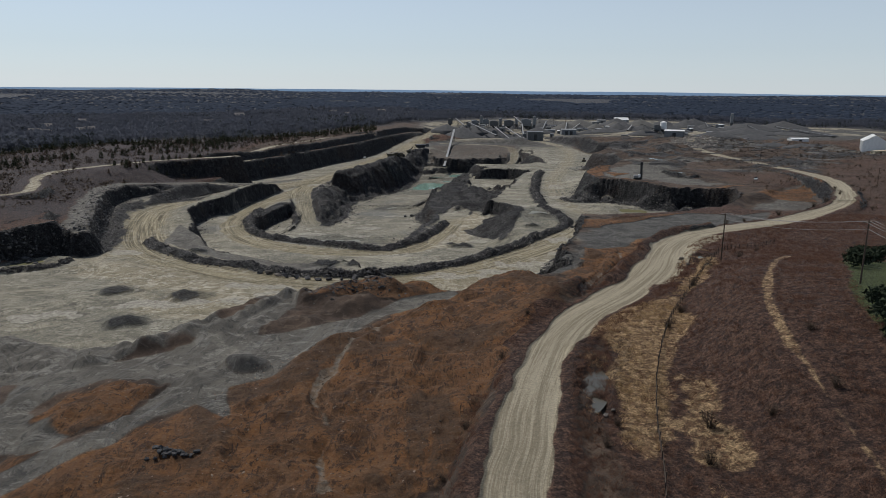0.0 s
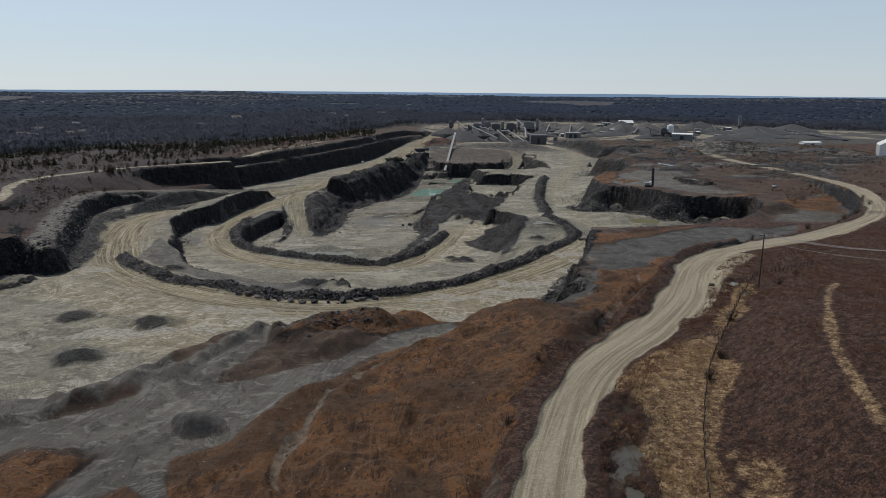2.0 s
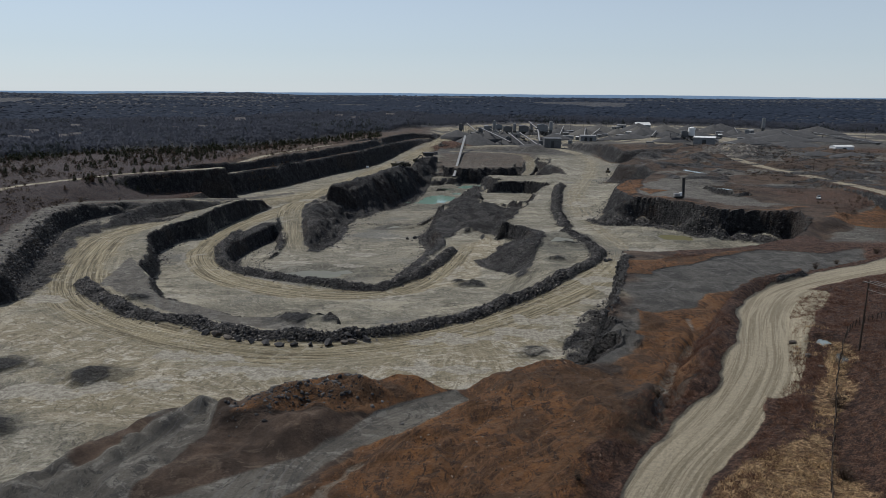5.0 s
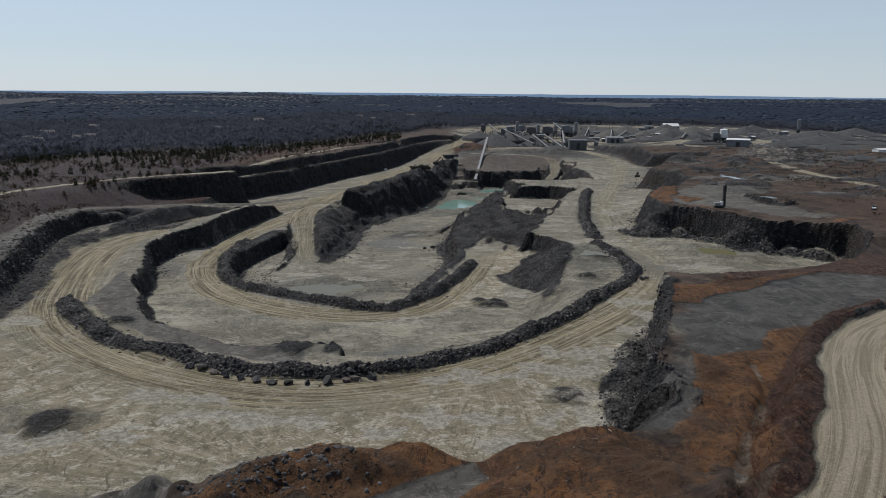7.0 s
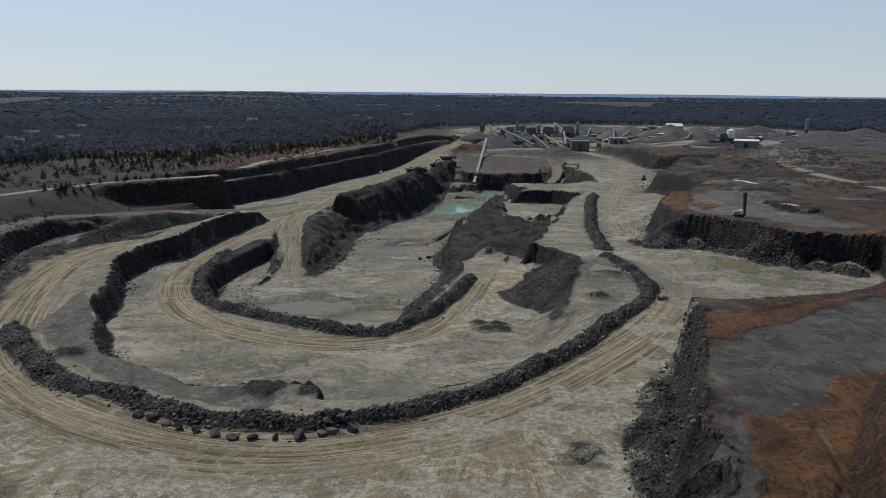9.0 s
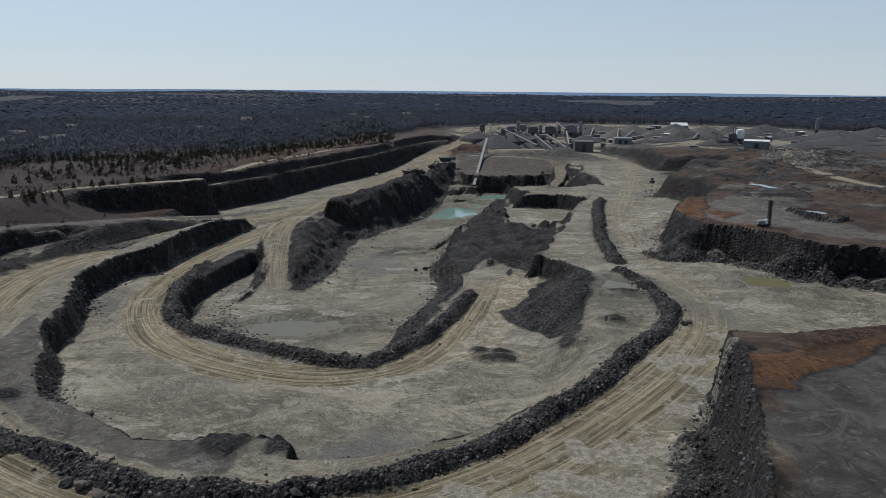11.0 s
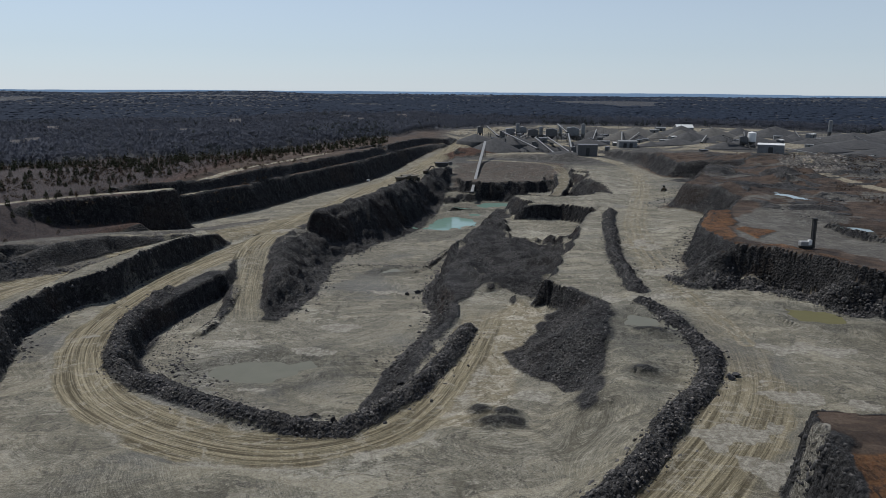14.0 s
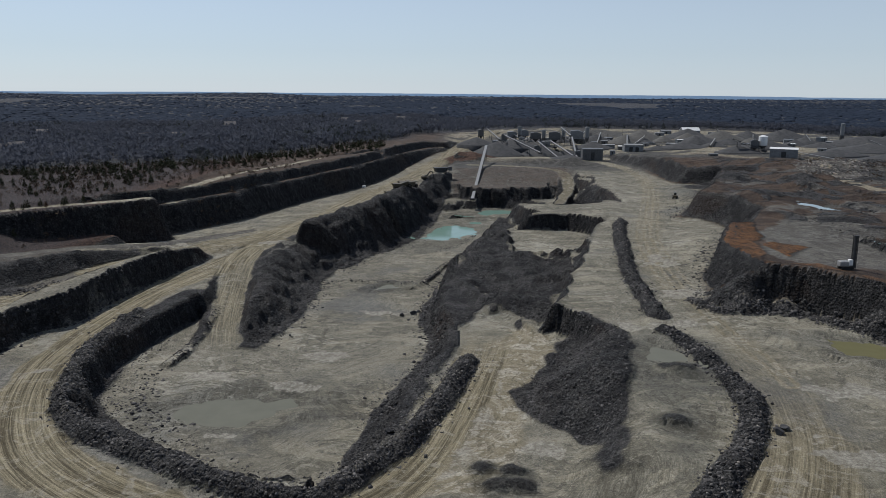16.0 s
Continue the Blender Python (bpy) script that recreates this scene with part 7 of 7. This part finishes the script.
def excavator(x, y, turn):
    t = thing("excavator", pose(x, y, ground_z(x, y), 0, 0, turn), "dark tracked excavator with a bent boom", "excavator")
    for s in (-1, 1):
        bm = bmesh.new()
        profile(bm, [(-2.4, 0.5), (-2.0, 0), (2.0, 0), (2.4, 0.5), (2.0, 1.0), (-2.0, 1.0)], s * 1.3 - 0.35, s * 1.3 + 0.35)
        part("track", bm, M_RUBBER, t)
    bm = bmesh.new()
    box(bm, (-0.5, 0, 2.0), (4.2, 3.0, 1.7), bevel=0.25)
    part("engine_house", bm, M_YELLOW, t)
    bm = bmesh.new()
    box(bm, (1.4, 1.0, 2.6), (1.6, 1.1, 1.9), bevel=0.15)
    cab = part("cab", bm, M_DARK_STEEL, t)
    bm = bmesh.new()
    box(bm, (2.22, 1.0, 2.9), (0.05, 0.9, 1.0))
    part("windscreen", bm, M_GLASS, cab)
    bm = bmesh.new()
    bar(bm, (1.5, -0.3, 2.3), (4.6, -0.3, 6.4), 0.6, 0.8)
    bar(bm, (4.5, -0.3, 6.4), (7.4, -0.3, 6.0), 0.6, 0.7)
    part("boom", bm, M_DARK_STEEL, t)
    bm = bmesh.new()
    bar(bm, (7.2, -0.3, 6.2), (7.9, -0.3, 2.2), 0.5, 0.6)
    part("stick", bm, M_DARK_STEEL, t)
    bm = bmesh.new()
    profile(bm, [(7.4, 2.4), (8.6, 2.0), (8.4, 0.9), (7.4, 0.7), (7.0, 1.6)], -1.0, 0.4)
    part("bucket", bm, M_DARK_STEEL, t)


excavator(-21, 812, 25)


def loader(x, y, turn):
    t = thing("wheel_loader", pose(x, y, ground_z(x, y), 0, 0, turn), "dark dusty wheel loader on the quarry floor", "loader")
    bm = bmesh.new()
    box(bm, (-1.6, 0, 2.0), (3.6, 2.4, 1.5), bevel=0.2)
    box(bm, (1.4, 0, 1.6), (2.2, 1.6, 1.0), bevel=0.15)
    part("body", bm, M_YELLOW, t)
    bm = bmesh.new()
    box(bm, (0.1, 0, 3.3), (1.7, 1.7, 1.8), bevel=0.12)
    part("cab", bm, M_GLASS, t)
    for s in (-1, 1):
        bm = bmesh.new()
        bar(bm, (1.2, s * 0.7, 2.4), (4.0, s * 0.7, 0.8), 0.3, 0.4)
        part("lift_arm", bm, M_YELLOW, t)
    bm = bmesh.new()
    profile(bm, [(3.8, 0.1), (5.2, 0.1), (4.6, 0.4), (4.3, 1.5), (3.9, 1.5)], -1.7, 1.7)
    part("bucket", bm, M_DARK_STEEL, t)
    for px in (-2.0, 2.0):
        for s in (-1, 1):
            bm = bmesh.new()
            rod(bm, (px, s * 0.9, 0.95), (px, s * 1.6, 0.95), 0.95, n=16)
            part("wheel", bm, M_RUBBER, t)


loader(155, 707, 70)


def drill_rig(x, y, turn):
    t = thing("drill_rig", pose(x, y, ground_z(x, y), 0, 0, turn), "white crawler drill rig with a tall dark mast", "drill rig")
    for s in (-1, 1):
        bm = bmesh.new()
        profile(bm, [(-2.0, 0.45), (-1.6, 0), (1.6, 0), (2.0, 0.45), (1.6, 0.95), (-1.6, 0.95)], s * 1.1 - 0.3, s * 1.1 + 0.3)
        part("track", bm, M_RUBBER, t)
    bm = bmesh.new()
    box(bm, (-0.9, 0, 1.9), (3.2, 2.2, 1.7), bevel=0.2)
    part("engine_house", bm, M_PALE_STEEL, t)
    bm = bmesh.new()
    box(bm, (0.9, -0.7, 2.4), (1.3, 1.1, 1.9), bevel=0.1)
    cab = part("cab", bm, M_WHITE, t)
    bm = bmesh.new()
    box(bm, (1.57, -0.7, 2.7), (0.05, 0.9, 1.0))
    part("windscreen", bm, M_GLASS, cab)
    bm = bmesh.new()
    for px in (2.0, 3.0):
        for py in (-0.5, 0.5):
            bar(bm, (px, py, 0.3), (px - 0.25, py, 11), 0.2, 0.2)
    for k in range(11):
        z = 0.8 + k * 0.95
        q = -0.25 * z / 11
        bar(bm, (2.0 + q, -0.5, z), (2.0 + q, 0.5, z + 0.5), 0.12, 0.12)
        bar(bm, (3.0 + q, -0.5, z), (3.0 + q, 0.5, z + 0.5), 0.12, 0.12)
        bar(bm, (2.0 + q, 0.5, z), (3.0 + q, 0.5, z + 0.5), 0.12, 0.12)
    bar(bm, (2.5, 0, 0.3), (2.25, 0, 10.6), 0.75, 0.75)
    part("mast", bm, M_DARK_STEEL, t)
    bm = bmesh.new()
    box(bm, (2.2, 0, 10.9), (1.5, 1.2, 0.5), bevel=0.08)
    part("mast_head", bm, M_DARK_STEEL, t)
    bm = bmesh.new()
    bar(bm, (0.3, 0.6, 1.8), (2.0, 0.3, 3.6), 0.35, 0.4)
    part("boom", bm, M_DARK_STEEL, t)


drill_rig(130.5, 447, 5)


def pickup(x, y, turn, label="white pickup truck parked on the gravel", name="pickup_truck"):
    t = thing(name, pose(x, y, ground_z(x, y), 0, 0, turn), label, "truck")
    bm = bmesh.new()
    profile(bm, [(-2.7, 0.5), (2.7, 0.5), (2.7, 1.0), (1.2, 1.15), (-2.7, 1.15)], -0.95, 0.95)
    part("body", bm, M_WHITE, t)
    bm = bmesh.new()
    profile(bm, [(-0.7, 1.15), (1.3, 1.15), (0.7, 1.85), (-0.5, 1.85)], -0.85, 0.85)
    part("cab", bm, M_GLASS, t)
    for px in (-1.7, 1.7):
        for s in (-1, 1):
            bm = bmesh.new()
            rod(bm, (px, s * 0.75, 0.4), (px, s * 1.0, 0.4), 0.4, n=14)
            part("wheel", bm, M_RUBBER, t)


pickup(207, 448, 60)
pickup(352, 842, 20, "white service truck in the plant yard")
pickup(60, 783, 0, "white service truck beside the sump")
t = thing("light_tower", pose(-70, 799, ground_z(-70, 799)), "white trailer light tower beside the haul road", "light tower")
bm = bmesh.new()
box(bm, (0, 0, 1.4), (2.6, 1.6, 1.6), bevel=0.12)
part("cabinet", bm, M_WHITE, t)
bm = bmesh.new()
rod(bm, (0.6, 0, 2.2), (0.6, 0, 5.4), 0.09, n=8)
part("mast", bm, M_GREY_STEEL, t)
for s in (-1, 1):
    bm = bmesh.new()
    rod(bm, (-0.2, s * 0.7, 0.35), (-0.2, s * 0.9, 0.35), 0.35, n=12)
    part("wheel", bm, M_RUBBER, t)
    bm = bmesh.new()
    box(bm, (0.6, s * 0.45, 5.3), (0.25, 0.6, 0.45), bevel=0.05)
    part("lamp_head", bm, M_WHITE, t)


# rock bin beside the primary crusher, at the head of the pit
def crusher_station(x, y, turn):
    t = thing("primary_crusher", pose(x, y, ground_z(x, y), 0, 0, turn), "dark block-walled primary crusher station at the pit edge", "crusher")
    bm = bmesh.new()
    for i in range(5):
        for j in range(3):
            box(bm, (i * 3.1 - 6, 0.2 * ((i + j) % 2), j * 2.05 - 6), (3.0, 3.4, 2.0), bevel=0.12)
    part("block_wall", bm, M_BOULDER, t)
    bm = bmesh.new()
    profile(bm, [(-5, 0.5), (4, 0.5), (5.5, 4), (-6.5, 4)], 1.5, 8)
    part("hopper", bm, M_DARK_STEEL, t)
    bm = bmesh.new()
    box(bm, (7.5, 3, 3), (3, 3, 3.2), bevel=0.1)
    part("control_cabin", bm, M_GREY_STEEL, t)


crusher_station(-6, 838, 20)


# ---- poles, wires, fence ----
def utility_pole(x, y, h, turn, transformer=False, label="tall dark wooden utility pole with a crossarm"):
    t = thing("utility_pole", pose(x, y, ground_z(x, y), 0, 0, turn), label, "utility pole", "utility poles")
    bm = bmesh.new()
    rod(bm, (0, 0, -0.5), (0, 0, h), 0.19, 0.12, 10)
    part("pole", bm, M_POLE, t)
    bm = bmesh.new()
    box(bm, (0, 0, h - 0.5), (2.4, 0.12, 0.14), bevel=0.01)
    part("crossarm", bm, M_POLE, t)
    for px in (-1.1, 0, 1.1):
        bm = bmesh.new()
        rod(bm, (px, 0, h - 0.43), (px, 0, h - 0.15), 0.06, 0.04, 8)
        part("insulator", bm, M_GREY_STEEL, t)
    return t


POLES = [(77.6, 191, 13.4), (80.5, 133.5, 12.6), (84, 78, 12.6)]
for x, y, h in POLES:
    utility_pole(x, y, h, 3)
for x, y, h in ((270, 423, 10), (262, 560, 10), (330, 1010, 14), (210, 1190, 16), (232, 1200, 16), (560, 1000, 14)):
    utility_pole(x, y, h, 20)


def wire(a, b, sag, r=0.035, label="sagging overhead power wire"):
    bm = bmesh.new()
    a, b = Vector(a), Vector(b)
    pts = [a.lerp(b, i / 16) - Vector((0, 0, sag * 4 * (i / 16) * (1 - i / 16))) for i in range(17)]
    for p, q in zip(pts[:-1], pts[1:]):
        rod(bm, p, q, r, n=5, caps=False)
    return tagged(part("power_wire", bm, M_WIRE), label, "wire", "overhead power wires")


tops = [(x, y, ground_z(x, y) + h - 0.15) for x, y, h in POLES]
for a, b in zip(tops[:-1], tops[1:]):
    for o in (-1.1, 0, 1.1):
        wire((a[0] + o, a[1], a[2]), (b[0] + o, b[1], b[2]), 1.1)
    wire((a[0], a[1], a[2] - 1.6), (b[0], b[1], b[2] - 1.6), 1.2)

FENCE = curve_through([(24, 76), (27, 86), (30, 98), (33, 108), (36, 117), (40, 127.4), (45.4, 140), (50.6, 150.5), (59.6, 166), (70, 184), (82, 202), (92, 212), (111, 228)], 6)
fence = thing("wire_fence", pose(0, 0, 0), "old wire fence with thin dark posts through straw grass", "fence")
q = np.array([p[:2] for p in FENCE])
run = np.concatenate([[0], np.cumsum(np.hypot(*np.diff(q, axis=0).T))])
spot = [(float(np.interp(s, run, q[:, 0])), float(np.interp(s, run, q[:, 1]))) for s in np.arange(0, run[-1], 2.7)]
first = None
for i, (x, y) in enumerate(spot):
    if first is None:
        bm = bmesh.new()
        rod(bm, (0, 0, -0.3), (0, 0, 1.5), 0.11, 0.09, 6)
        first = part("post", bm, M_POLE, fence)
        first.matrix_basis = pose(x, y, ground_z(x, y))
    else:
        again("post", first, fence, pose(x, y, ground_z(x, y), 5 * math.sin(i * 2.7), 5 * math.cos(i * 1.9)))
for hgt in (0.35, 0.75, 1.15):
    bm = bmesh.new()
    pts = [Vector((x, y, ground_z(x, y) + hgt)) for x, y in spot]
    for a, b in zip(pts[:-1], pts[1:]):
        rod(bm, a, b, 0.035, n=4, caps=False)
    part("wire", bm, M_POLE, fence)


# ---- houses in the woods ----
def house(x, y, turn, label):
    t = gable_shed(x, y, 16, 11, 5.5, 4, turn, M_SIDING, M_ROOF, label, 1, "house")
    for i in range(3):
        bm = bmesh.new()
        box(bm, (-5 + i * 5, -5.6, 3.6), (1.2, 0.1, 1.5))
        part("window", bm, M_GLASS, t)


for x, y, a in ((-403, 860, 20), (-440, 845, -15), (-470, 880, 35), (-418, 905, 70), (-300, 1010, 10), (-350, 1040, 50), (-140, 1330, 15), (-180, 1420, 40), (-90, 1500, 0), (-520, 1000, 25), (-560, 1200, 0), (-330, 1290, 30)):
    house(x, y, a, "pale-roofed house among bare trees")


# ---- hills on the horizon ----
bm = bmesh.new()
prev = None
for i in range(161):
    a = -0.72 + 1.44 * i / 160
    r = 4870
    x, y = r * math.sin(a), 100 + r * math.cos(a) * 0.985
    top = 45.5 + 5.0 * noise.noise((a * 5, 2, 0)) + 1.6 * noise.noise((a * 40, 5, 0))
    cur = [bm.verts.new((x, y, -20)), bm.verts.new((x, y, top)), bm.verts.new((x * 1.004, y * 1.004 + 12, -20))]
    if prev:
        bm.faces.new((prev[0], cur[0], cur[1], prev[1]))
        bm.faces.new((prev[1], cur[1], cur[2], prev[2]))
    prev = cur
# haze painted as blue in the hills' colour, with emission added to lift it
M_RIDGE = surface("haze_glow_hills", (0.105, 0.15, 0.21), (0.125, 0.175, 0.24), 0.004, 1.0, 0, 0.0, 0, 0.0)
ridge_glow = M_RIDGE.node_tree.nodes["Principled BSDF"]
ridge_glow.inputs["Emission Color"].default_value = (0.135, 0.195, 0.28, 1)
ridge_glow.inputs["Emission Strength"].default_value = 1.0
tagged(part("backdrop", bm, M_RIDGE), "low hills along the horizon with a haze blue glow", "hills", kind="structure")
